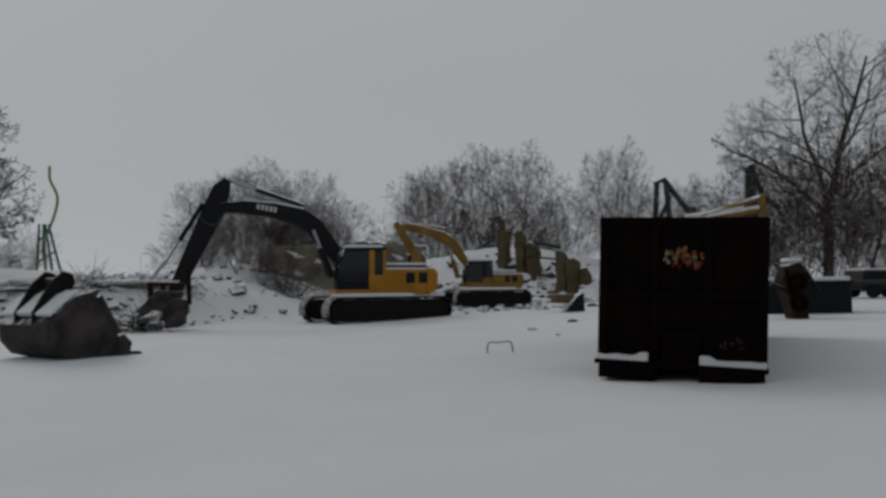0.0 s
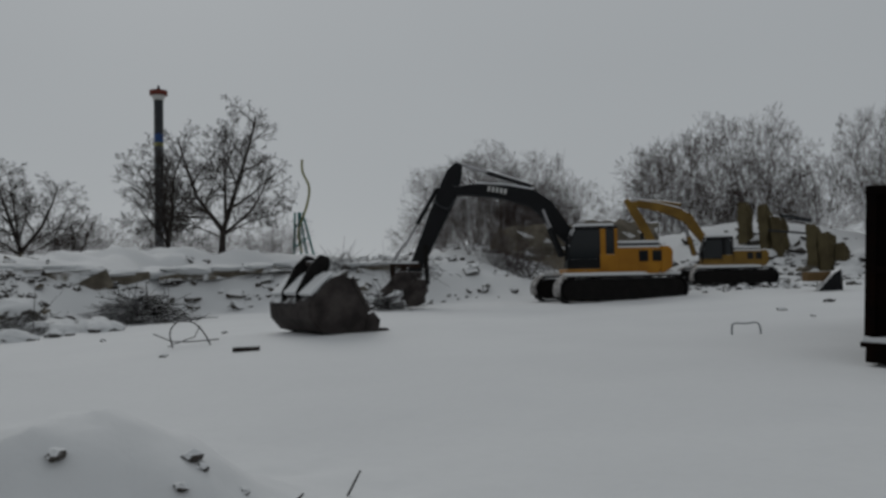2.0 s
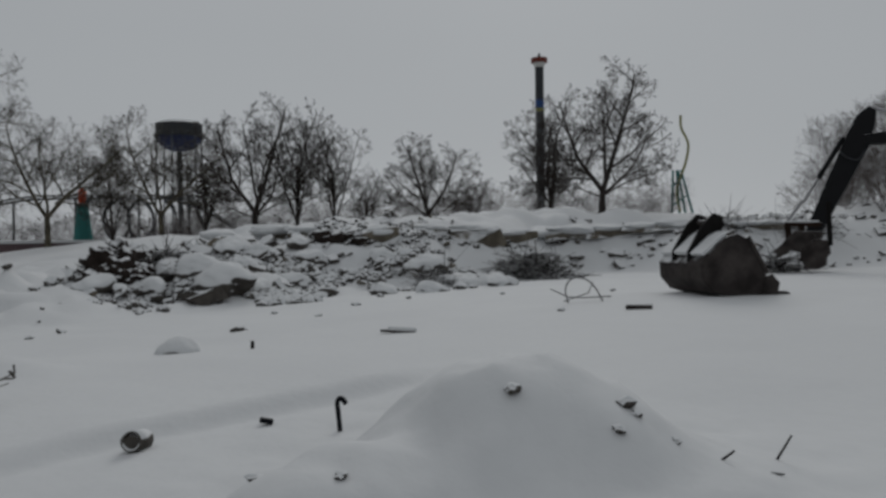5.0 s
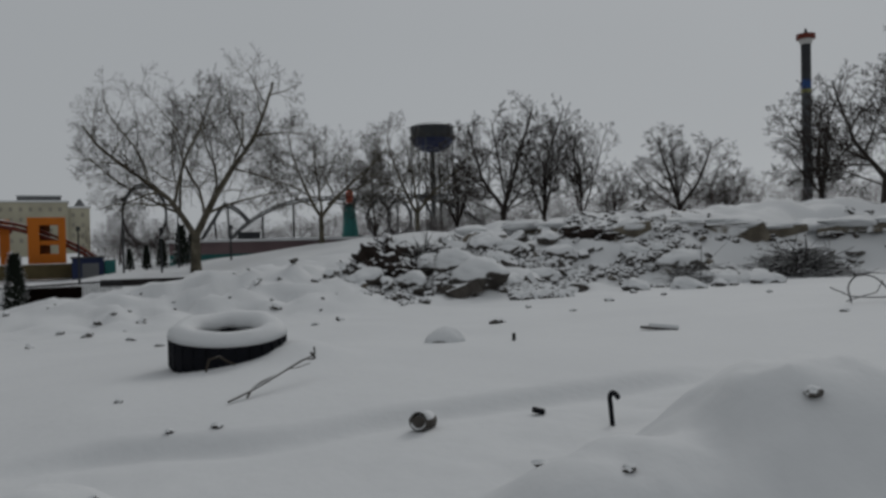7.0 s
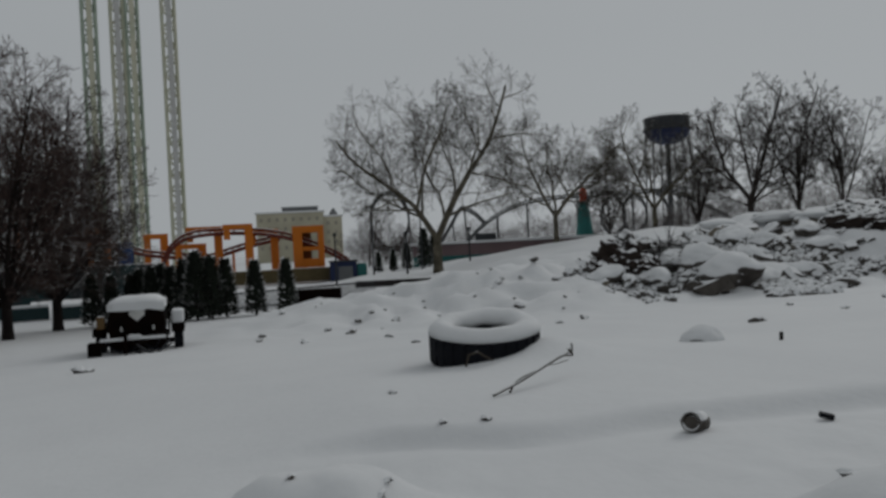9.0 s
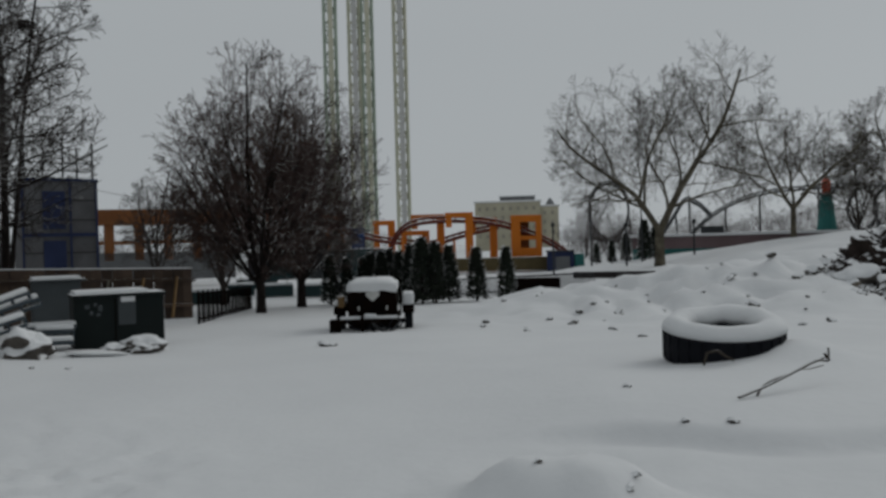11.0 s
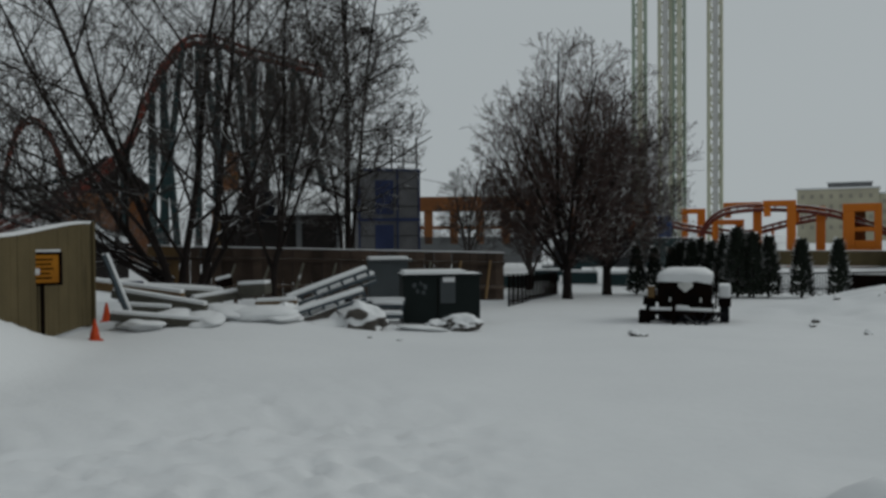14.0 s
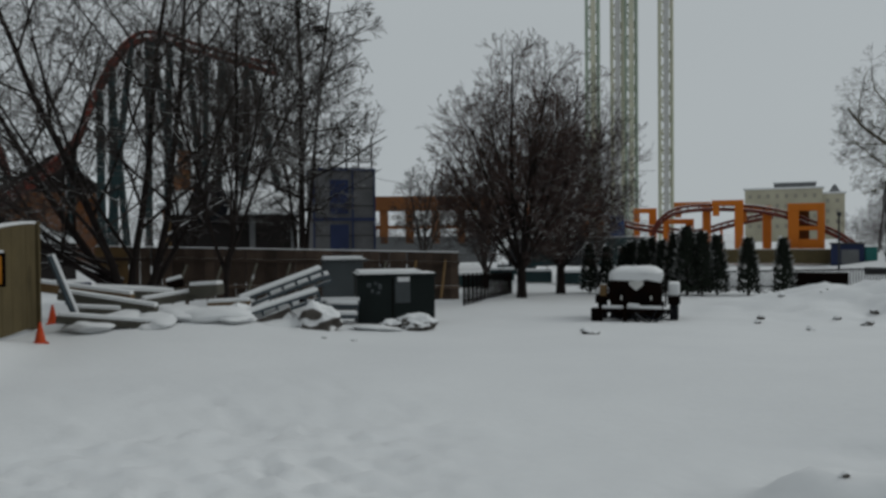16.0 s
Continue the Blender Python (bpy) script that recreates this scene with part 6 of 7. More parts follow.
part("kiosk_roof", box(B(), (0, 0, 1.86), (2.7, 2.6, 0.12), bevel=0.05), STEEL_DARK, bk)
part("side_panel", box(B(), (1.75, 0, 0.8), (0.9, 2.0, 1.6), bevel=0.03), TEAL, bk)

# hotel far away
# panes coloured close to the cream wall, so the windows stay faint
HOTEL_PANE = material("pale_panes", (0.32, 0.3, 0.25), 0.4, 0, 0.2, 0.4, 0.0, 5.0)
ho = thing("hotel_building", P(88.8, 270, -3), 88.8, "far cream hotel with rows of windows and snowy roofs", "building")
ho.scale = (1.2, 1.0, 1.08)
for x, w, h, dd in ((-7.75, 18.5, 16.6, 14), (4.0, 5.2, 15.0, 12)):
    wall = part("wall", box(B(), (x, 0, h / 2), (w, dd, h)), CREAM, ho)
    part("roof", box(B(), (x, 0, h + 0.25), (w + 0.8, dd + 0.8, 0.5), bevel=0.1), SNOW, ho)
    for fl in range(4):
        for i in range(int(w / 2.2)):
            part("window", box(B(), (x - w / 2 + 1.3 + i * 2.2, -dd / 2 - 0.02, h - 2.0 - fl * 2.9), (0.8, 0.1, 1.15)), HOTEL_PANE, ho)
part("roof_house", box(B(), (-5, 0, 17.6), (10, 8, 1.6), bevel=0.1), GREY_WALL, ho)
part("roof", box(B(), (-5, 0, 18.6), (10.5, 8.5, 0.3), bevel=0.1), SNOW, ho)
part("turret", rod(B(), (4.4, 0, 15.0), (4.4, 0, 17.8), 1.8, 0.3, 8), GREY_WALL, ho)

# dark looping coaster
lp = P(83.8, 110)
ld = Vector((math.cos(radians(83.8)), math.sin(radians(83.8)), 0))
loop_pts = [lp + ld * (3.0 * math.sin(radians(a)) + a / 360 * 1.2 - 0.6) + Vector((0, 0, 5.6 - 4.0 * math.cos(radians(a)))) for a in range(-40, 401, 20)]
track_ride("loop_coaster", loop_pts, 0.13, HAZED_STEEL, "dark steel coaster loop seen beyond bare trees", ((0.3, 1.2), (0.7, -1.2)), HAZED_STEEL, "dark coaster", 3)
track_ride("loop_coaster", [P(80.5, 105, 1), P(79.3, 105, 4.5), P(78.5, 105, 6.6), P(77.6, 105, 6.0), P(76.8, 105, 4.5)], 0.13, HAZED_STEEL, "dark steel coaster drop among bare trees", ((0.3, 0.6), (0.6, 0.3)), HAZED_STEEL, "dark coaster")
track_ride("loop_coaster", [P(79.0, 100, 0.6), P(77.0, 100, 4.0), P(75.0, 100, 6.0), P(73.0, 100, 6.9), P(70.0, 100, 7.2), P(66.5, 100, 7.2), P(63.5, 100, 7.0), P(61.0, 100, 5.0), P(59.0, 100, 2.5)], 0.11, HAZED_STEEL, "long dark coaster hill behind bare trees",
           ((0.2, 0), (0.35, 0), (0.5, 0), (0.65, 0), (0.8, 0)), HAZED_STEEL, "dark coaster")
for k in range(3):
    aa = [P(68.2 - k * 1.5 + 1.6 * math.sin(radians(a)), 98, 4.4 - 2.9 * math.cos(radians(a))) for a in range(-150, 151, 25)]
    track_ride("loop_coaster", aa, 0.11, HAZED_STEEL, "dark steel corkscrew loop among trees", ((0.2, 0),), HAZED_STEEL, "dark coaster", 3)

# low teal and pink building with a lighthouse-shaped tower
tb = thing("park_building", P(75.5, 82, -0.9), 75.5, "long low pink building with a teal base", "building")
part("wall", box(B(), (0, 0, 1.9), (19, 6, 1.3)), PINK, tb)
part("base_wall", box(B(), (0.0, -0.05, 0.65), (19, 6.2, 1.4)), TEAL, tb)
part("roof", box(B(), (0, 0, 2.65), (19.6, 6.8, 0.25), bevel=0.08), SNOW, tb)
part("roof_unit", box(B(), (-2.0, 0, 3.1), (2.2, 1.6, 0.8), bevel=0.05), STEEL_DARK, tb)
lh = thing("lighthouse_tower", P(69.6, 90, -0.8), 69, "small teal lighthouse with a red lantern", "tower")
part("shaft", rod(B(), (0, 0, 0), (0, 0, 6.4), 1.3, 0.55, 12), TEAL, lh)
part("gallery", rod(B(), (0, 0, 6.4), (0, 0, 6.6), 0.8, 0.8, 12), STEEL_DARK, lh)
part("lantern", rod(B(), (0, 0, 6.6), (0, 0, 7.7), 0.42, 0.42, 10), CONE, lh, "red lantern")
part("cap", rod(B(), (0, 0, 7.7), (0, 0, 8.3), 0.5, 0.08, 10), CONE, lh)
part("base_house", box(B(), (0, 0, 1.2), (3.8, 3.2, 2.4), bevel=0.05), TEAL, lh)
for brg, d, h in ((85.4, 70, 6.0), (81.8, 72, 5.0), (88.2, 66, 4.0), (78.3, 66, 2.6), (83.0, 64, 3.2)):
    po = thing("lamp_post", on_ground(brg, d), 0, "dark park lamp post", "lamp post", "lamp posts")
    part("post", rod(B(), (0, 0, -0.2), (0, 0, h), 0.09, 0.06), STEEL_DARK, po)
    part("lamp_head", box(B(), (0, 0, h + 0.15), (0.3, 0.3, 0.35), bevel=0.06), STEEL_DARK, po)
solo("park_hedge_wall", box(B(), (0, 0, 0.2), (6, 0.5, 0.4), bevel=0.05), DARK_ROOF, pose(*on_ground(83.5, 47), 0, 0, 80), "low dark wall with snow on top", "wall")

# yellow ride spike with green legs over the far bank
track_ride("ride_spike", [P(27.3, 125, 5.0), P(27.5, 125, 8.5), P(26.9, 125, 12.5), P(26.7, 125, 15.5), P(27.15, 125, 18.0), P(27.2, 125, 20.0)], 0.2, YG, "yellow twisted ride track on green legs", (), TEAL, spine=False)
gl = thing("green_support_tower", P(27.2, 125, 0), 0, "green lattice legs under a yellow ride track", "ride support")
for a, b in ((27.9, 27.75), (27.2, 27.5), (26.6, 27.4), (25.9, 27.2)):
    part("leg", rod(B(), P(a, 125, 0) - P(27.2, 125), P(b, 125, 11.5) - P(27.2, 125), 0.2, 0.16, 6), TEAL, gl)
for z in (3, 6, 9):
    part("brace", rod(B(), P(27.8, 125, z) - P(27.2, 125), P(26.4 + z * 0.07, 125, z + 1.5) - P(27.2, 125), 0.15, 0.15, 5), TEAL, gl)
# green ride frames over the trees behind the container
for b0, b1, z, d in ((-15.2, -16.8, 13.2, 90), (-17.5, -18.6, 10.0, 92), (-21.6, -22.3, 15.0, 95)):
    gt = thing("green_ride_frame", P(b0, d, 0), 0, "green steel ride frame rising over the trees", "ride support", "green ride frames")
    v = P(b1, d) - P(b0, d)
    part("leg", rod(B(), (0, 0, 0), (v.x * 0.3, v.y * 0.3, z), 0.35, 0.3, 6), TEAL_DARK, gt)
    part("leg", rod(B(), v * 1.1, (v.x * 0.7, v.y * 0.7, z), 0.35, 0.3, 6), TEAL_DARK, gt)
    part("brace", rod(B(), (v.x * 0.1, v.y * 0.1, z * 0.6), (v.x * 0.9, v.y * 0.9, z * 0.9), 0.25, 0.25, 6), TEAL_DARK, gt)
    part("top_rail", path_rod(B(), [(v.x * 0.2, v.y * 0.2, z), (v.x * 0.6, v.y * 0.6, z + 0.6), (v.x * 1.6, v.y * 1.6, z - 3.0), (v.x * 3.0, v.y * 3.0, z - 4.5)], 0.35, 6), TEAL_DARK, gt)

# red coaster hill and loop over the fence trees
rt = track_ride("red_hill_coaster", [P(149.5, 82, 2.0), P(145.4, 81, 4.6), P(142.4, 80, 7.5), P(140.3, 80, 10.6), P(139.2, 80, 14.4), P(137.9, 80, 18.2), P(136.4, 80, 20.8), P(134.5, 80, 21.2), P(132.0, 80, 20.2), P(129.0, 80, 19.3), P(127.0, 80, 18.6)],
                0.22, RED, "red coaster hill on dark teal legs behind bare trees", ((0.3, 1.0), (0.45, 0), (0.5, 0)), TEAL_DARK, "red coaster", post_r=0.42)
for b0, z0, b1 in ((135.6, 20.6, 135.7), (138.0, 17.0, 137.0), (135.3, 20.2, 133.3), (133.0, 19.0, 131.8), (131.8, 19.2, 132.1), (130.8, 19.0, 131.2), (130.7, 18.6, 128.6), (129.05, 18.9, 129.4), (128.7, 18.0, 125.9), (133.7, 11.5, 132.3), (136.6, 20.4, 138.4), (134.2, 20.3, 134.6)):
    part("support_post", rod(B(), P(b1, 80, -1.0) - Vector((rt.matrix_basis.translation.x, rt.matrix_basis.translation.y, 0)), P(b0, 80, z0) - Vector((rt.matrix_basis.translation.x, rt.matrix_basis.translation.y, 0)), 0.36, 0.3, 8), TEAL_DARK, rt)
lpt = P(145.8, 95)
le = Vector((math.cos(radians(145.8)), math.sin(radians(145.8)), 0))
track_ride("red_hill_coaster", [lpt + le * (-3.4 * s) + Vector((0, 0, z)) for s, z in ((-1.25, 0), (-1.05, 5), (-0.85, 9), (-0.45, 13), (0, 14.6), (0.45, 13.4), (0.8, 9), (0.95, 4), (1.0, 0))][::-1], 0.17, RED, "red coaster loop on dark legs", ((0.3, 2), (0.7, -2)), TEAL_DARK, "red coaster")
track_ride("red_hill_coaster", [P(153, 90, 5.5), P(149, 90, 6.3), P(146, 90, 6.8), P(143.5, 90, 7.5), P(141, 90, 4)], 0.25, TEAL_DARK, "dark coaster run below the loop", ((0.2, 0.8), (0.4, -0.8), (0.6, 0.6), (0.8, 0)), TEAL_DARK, "red coaster", spine=False)

# buildings behind the board fence
bl = thing("service_tower", P(122.8, 55, -0.8), 122.8 + 8, "grey panelled service tower with blue doors", "building")
SLATE = material("slate_grey_panels", (0.125, 0.125, 0.13), 0.8, 0, 0.3, 0.7, 0.1, 8.0)
part("wall", box(B(), (0, 0, 3.4), (4.2, 3.6, 6.8), bevel=0.03), SLATE, bl)
for z in (1.2, 2.4, 4.4, 5.6):
    part("panel_joint", box(B(), (0, -1.81, z), (4.2, 0.04, 0.06)), DARK_ROOF, bl)
for z in (2.0, 5.0):
    part("door", box(B(), (-0.35, -1.83, z), (1.25, 0.08, 2.3), bevel=0.02), NAVY, bl)
for x in (-2.05, 0.55, 2.05):
    part("corner_trim", box(B(), (x, -1.84, 3.4), (0.12, 0.1, 6.8)), NAVY, bl)
part("floor_band", box(B(), (0, -1.82, 3.5), (4.1, 0.12, 0.2)), NAVY, bl)
part("floor_band", box(B(), (0, 0, 6.85), (4.3, 3.9, 0.15), bevel=0.02), NAVY, bl)
for i, (x, h) in enumerate(((-1.9, 1.6), (-0.9, 1.2), (0.2, 2.6), (1.0, 1.9), (1.9, 2.2))):
    part("roof_rail_post", rod(B(), (x, -1.7, 6.9), (x, -1.7, 6.9 + h), 0.06, 0.06), STEEL_DARK, bl)
for z in (7.4, 7.9):
    part("roof_rail", rod(B(), (-1.9, -1.7, z), (1.9, -1.7, z), 0.04, 0.04), STEEL_DARK, bl)
og = thing("orange_scaffold_hall", P(116.6, 70, -0.9), 116.6, "long orange framed hall with open bays", "building")
part("top_beam", box(B(), (0, 0, 5.3), (13, 1.5, 1.3), bevel=0.04), OLD_ORANGE, og)
part("lower_wall", box(B(), (0, 0, 1.2), (13, 1.2, 2.4), bevel=0.04), GREY_WALL, og)
for i in range(6):
    part("bay_column", box(B(), (-5.8 + i * 2.3, 0, 3.4), (0.75, 1.2, 3.4), bevel=0.03), OLD_ORANGE, og)
part("rail_beam", box(B(), (0, -0.3, 3.2), (13, 0.3, 0.3)), OLD_ORANGE, og)
of = thing("orange_facade", P(133.4, 78, -0.9), 133.4, "stepped rust-orange ride facade", "building")
part("wall", slab(B(), [(-3.2, 0), (3.4, 0), (3.4, 3.5), (2.2, 3.5), (2.2, 7.0), (1.0, 7.0), (1.0, 10.6), (-0.9, 10.6), (-0.9, 8.0), (-2.4, 8.0), (-2.4, 5.0), (-3.2, 5.0)], -1.0, 1.0), OLD_ORANGE, of)
of.scale = (0.6, 1.0, 1.0)
for z in (3.0, 5.6, 8.2):
    part("ledge", box(B(), (0.0, -1.05, z), (3.4, 0.15, 0.3)), WOOD_RAW, of)
of2 = thing("orange_facade", P(141.5, 84, -0.9), 141.5, "low rust-orange ride hall", "building")
part("wall", box(B(), (0, 0, 3.4), (9, 3, 6.8), bevel=0.05), OLD_ORANGE, of2)
part("dark_roof", slab(B(), [(-5, 6.8), (5, 6.8), (0, 10.5)], -1.6, 1.6), DARK_ROOF, of2)
dk = thing("station_shed", P(130.6, 44, -0.8), 130.6, "dark shed with a snowy roof and a round front", "building")
dk.scale = (1.1, 1.1, 1.2)
part("wall", box(B(), (0, 0, 1.5), (6.0, 4.0, 3.0), bevel=0.04), DARK_ROOF, dk)
part("gable", slab(B(), [(-3.0, 2.9), (3.0, 2.9), (2.9, 3.35), (-0.5, 3.8), (-2.9, 3.28)], -2.1, 2.1), DARK_ROOF, dk)
part("roof", slab(B(), [(-3.3, 3.22), (-3.3, 3.36), (-0.5, 3.96), (3.3, 3.46), (3.3, 3.32), (-0.5, 3.82)], -2.4, 2.4, bevel=0.03), SNOW, dk)
part("roof_slope", box(B(), (0.2, -2.75, 3.42), (5.9, 1.9, 0.14), rot=(30, 0, 0), bevel=0.04), SNOW, dk, "snow-covered front roof slope")
part("round_front", ring(B(), [(0.85, -0.15), (0.85, 0.15), (0.5, 0.15), (0.5, -0.15)], 24), RUBBER, dk).matrix_basis = pose(-1.0, -3.75, 3.3, 90, 0, 0)
part("round_back", rod(B(), (-1.0, -3.5, 3.3), (-1.0, -3.65, 3.3), 0.7, 0.7, 20), DARK_ROOF, dk)
part("boiler", rod(B(), (-1.0, -3.6, 3.3), (-1.0, 1.5, 3.3), 0.75, 0.75, 20), DARK_ROOF, dk)
for x in (-2.8, 0.9, 2.8):
    part("post", box(B(), (x, -2.1, 1.5), (0.25, 0.25, 3.0)), WOOD_RAW if x < 0 else GREY_WALL, dk)
hut = thing("timber_hut", P(143.0, 52, -0.8), 143, "small dark hut with a snowy pitched roof", "hut")
part("wall", box(B(), (0, 0, 1.1), (4.5, 3, 2.2)), DARK_ROOF, hut)
part("roof", slab(B(), [(-2.7, 2.1), (2.7, 2.1), (0, 3.4)], -1.9, 1.9), SNOW, hut)
bb = solo("blue_box", box(B(), (0, 0, 0.4), (0.9, 0.6, 0.8), bevel=0.03), NAVY, pose(*on_ground(140.6, 33), 0, 0, 140), "small blue box standing in snow", "box")

# low fences and parked rows beyond the trees
for b0, d0, b1, d1, n in ((114.8, 27.5, 110.8, 38, 14),):
    a, c = on_ground(b0, d0), on_ground(b1, d1)
    ft = thing("iron_fence", a, 0, "black iron picket fence in snow", "fence")
    v = c - a
    for z in (0.15, 1.0):
        part("rail", rod(B(), (0, 0, z), (v.x, v.y, v.z + z), 0.03), RUST_BLACK, ft)
    for i in range(n + 1):
        part("post", rod(B(), v * (i / n), v * (i / n) + Vector((0, 0, 1.1)), 0.04), RUST_BLACK, ft)
    pk = [(*(v * (i / 70)), *(v * (i / 70) + Vector((0, 0, 1.0))), 0.012, 0.012) for i in range(70)]
    o = new("picket", tubes("picket", pk, RUST_BLACK, 4))
    o.parent = ft
    tagged(o, "thin black pickets", kind="stuff")
a, c = on_ground(86.0, 37.5), on_ground(105.0, 40)
ft = thing("white_picket_fence", a, 0, "dark railing fence behind the evergreens", "fence")
v = c - a
for z in (0.2, 0.9):
    part("rail", rod(B(), (0, 0, z), (v.x, v.y, v.z + z), 0.035), STEEL_DARK, ft)
pk = [(*(v * (i / 120)), *(v * (i / 120) + Vector((0, 0, 0.95))), 0.022, 0.022) for i in range(121)]
o = new("picket", tubes("picket", pk, STEEL_DARK, 4))
o.parent = ft
tagged(o, "thin grey pickets", kind="stuff")
for brg, d, w in ((108.8, 50, 2.2), (111.3, 52, 2.0), (105.6, 48, 2.4), (113.4, 46, 2.0), (109.9, 60, 3.0), (102.0, 46, 2.0)):
    bn = thing("park_bench", on_ground(brg, d), brg, "teal park bench unit with snow on it", "bench", "benches")
    part("seat_box", box(B(), (0, 0, 0.4), (w, 0.7, 0.7), bevel=0.04), TEAL_DARK, bn)
    part("snow_strip", box(B(), (0, 0, 0.82), (w, 0.7, 0.16), bevel=0.06), SNOW, bn, "snow cap")
dbar = solo("dark_barrier", box(B(), (0, 0, 0.3), (2.2, 0.5, 0.7), bevel=0.04), RUST_BLACK, pose(*on_ground(90.1, 37.5, 0.35), 0, 0, 88), "low dark barrier capped by snow", "barrier")

# ---- towed compressor in the snow ----
cp = on_ground(103.3, 20.6, -0.1)
tc = thing("towed_compressor", cp, 103.3 - 6, "black towed compressor trailer heaped with snow", "trailer")
tc.scale = (0.86, 0.86, 0.92)
part("canopy", slab(B(), [(-0.74, 0.5), (0.68, 0.5), (0.72, 0.95), (0.66, 1.26), (-0.72, 1.26), (-0.78, 0.95)], -0.1, 2.0, bevel=0.05), RUST_BLACK, tc)
sn = B()
box(sn, (0, 0.95, 1.28), (1.78, 2.15, 0.34))
bmesh.ops.subdivide_edges(sn, edges=sn.edges[:], cuts=6, use_grid_fill=True)
for vtx in sn.verts:
    u = max(0.0, 1 - (vtx.co.x / 0.98) ** 4) * max(0.0, 1 - ((vtx.co.y - 0.95) / 1.2) ** 4)
    if vtx.co.z > 1.28:
        vtx.co.z = 1.2 + (vtx.co.z - 1.2) * (0.35 + 0.75 * u) + 0.05 * noise.noise(vtx.co * 2.2)
    else:
        vtx.co.z += 0.07 * noise.noise(vtx.co * 3.5)
for f in sn.faces:
    f.smooth = True
part("snow_cap", sn, SNOW, tc, "thick slab of snow on the canopy").matrix_basis = pose(-0.03, 0, 0.1) @ Matrix.Diagonal((0.84, 1, 1, 1))
part("badge", slab(B(), [(-0.2, 1.2), (0.2, 1.2), (0.2, 1.1), (0, 0.94), (-0.2, 1.1)], -0.14, -0.11), WHITE, tc, "pale shield-shaped badge")
for x in (-0.42, 0.42):
    part("lifting_eye", box(B(), (x, -0.13, 0.75), (0.05, 0.05, 0.12)), WHITE, tc)
for x in (-1.05, 1.05):
    w = part("wheel", rod(B(), (x - 0.12, 0.9, 0.3), (x + 0.12, 0.9, 0.3), 0.36, 0.36, 20), RUBBER, tc)
    part("rim", rod(B(), (x - 0.13, 0.9, 0.3), (x + 0.13, 0.9, 0.3), 0.18, 0.18, 14), STEEL_DARK, w)
    part("mudguard", slab(B(), [(0.35, 0.55), (0.45, 0.72), (0.9, 0.8), (1.35, 0.72), (1.45, 0.55), (1.4, 0.55), (0.9, 0.74), (0.4, 0.55)], -0.18, 0.18), RUST_BLACK, tc).matrix_basis = pose(x, 0, 0, 0, 0, 90) @ pose(0, 0, 0, 0, 0, 0)
    part("snow_strip", box(B(), (x, 0.9, 0.87 if x < 0 else 0.95), (0.34, 0.85, 0.18 if x < 0 else 0.36), bevel=0.07), SNOW, tc, "snow on the mudguard")
part("bumper_bar", box(B(), (0, -0.45, 0.42), (2.0, 0.1, 0.12), bevel=0.02), RUST_BLACK, tc)
part("snow_strip", box(B(), (-0.1, -0.45, 0.52), (1.7, 0.12, 0.08), bevel=0.03), SNOW, tc, "snow along the bar")
# Added dark panel that fills the open front below the canopy.
part("dark_infill", box(B(), (0, -0.05, 0.38), (1.5, 0.12, 0.4), bevel=0.02), RUST_BLACK, tc)
part("drawbar", path_rod(B(), [(-0.5, -0.1, 0.45), (0, -0.95, 0.4), (0.5, -0.1, 0.45)], 0.05, 6), RUST_BLACK, tc)
part("jack_stand", rod(B(), (-0.28, -0.7, 0.0), (-0.28, -0.7, 0.6), 0.05), RUST_BLACK, tc)
part("amber_box", box(B(), (-0.95, 0.0, 0.95), (0.2, 0.3, 0.32), bevel=0.03), WOOD_RAW, tc, "small tan box on the fender")
part("side_box", box(B(), (-1.12, -0.2, 0.25), (0.32, 0.4, 0.42), bevel=0.03), RUST_BLACK, tc)
part("marker_pole", rod(B(), (0.82, 0.1, 0.5), (0.84, 0.1, 1.55), 0.025), RUST_BLACK, tc)
part("axle", rod(B(), (-1.0, 0.9, 0.3), (1.0, 0.9, 0.3), 0.05), RUST_BLACK, tc)
part("underframe", box(B(), (0, 0.9, 0.45), (1.5, 2.0, 0.14)), RUST_BLACK, tc)
chain = smooth_curve([(0.0, -0.95, 0.42), (0.3, -0.9, 0.2), (0.55, -0.75, 0.16), (0.85, -0.5, 0.42)], 6)
part("hose", path_rod(B(), chain, 0.035, 5), STEEL_DARK, tc, "sagging pale hose")
for i, (x0, x1, sag) in enumerate(((-0.8, 0.1, 0.22), (-0.2, 0.6, 0.3), (0.1, 1.0, 0.2))):
    c2 = smooth_curve([(x0, -0.5, 0.46), (x0 * 0.7 + x1 * 0.3, -0.58, 0.46 - sag), (x0 * 0.3 + x1 * 0.7, -0.6, 0.44 - sag), (x1, -0.5, 0.46)], 5)
    part("hose", path_rod(B(), c2, 0.025, 5), RUBBER, tc)
part("snow_lump", slab(B(), [(-0.3, 0.5), (0.2, 0.5), (0.1, 0.62), (-0.2, 0.64)], -0.62, -0.5, bevel=0.03), SNOW, tc, "snow clinging to the drawbar")

# ---- transformer cabinet, grey cabinet and rocks ----
tfp = on_ground(120.4, 19.2)
tf = thing("transformer_cabinet", tfp, 120.4 + 6, "dark green transformer cabinet with snow on top", "cabinet")
part("body", box(B(), (0, 0.45, 0.55), (1.85, 0.95, 1.2), bevel=0.03), GREEN_BOX, tf)
part("lid", box(B(), (0, 0.42, 1.17), (1.92, 1.05, 0.08), bevel=0.02), GREEN_BOX, tf)
part("snow_strip", box(B(), (-0.15, 0.42, 1.24), (1.5, 0.9, 0.09), bevel=0.04), SNOW, tf, "snow on the lid")
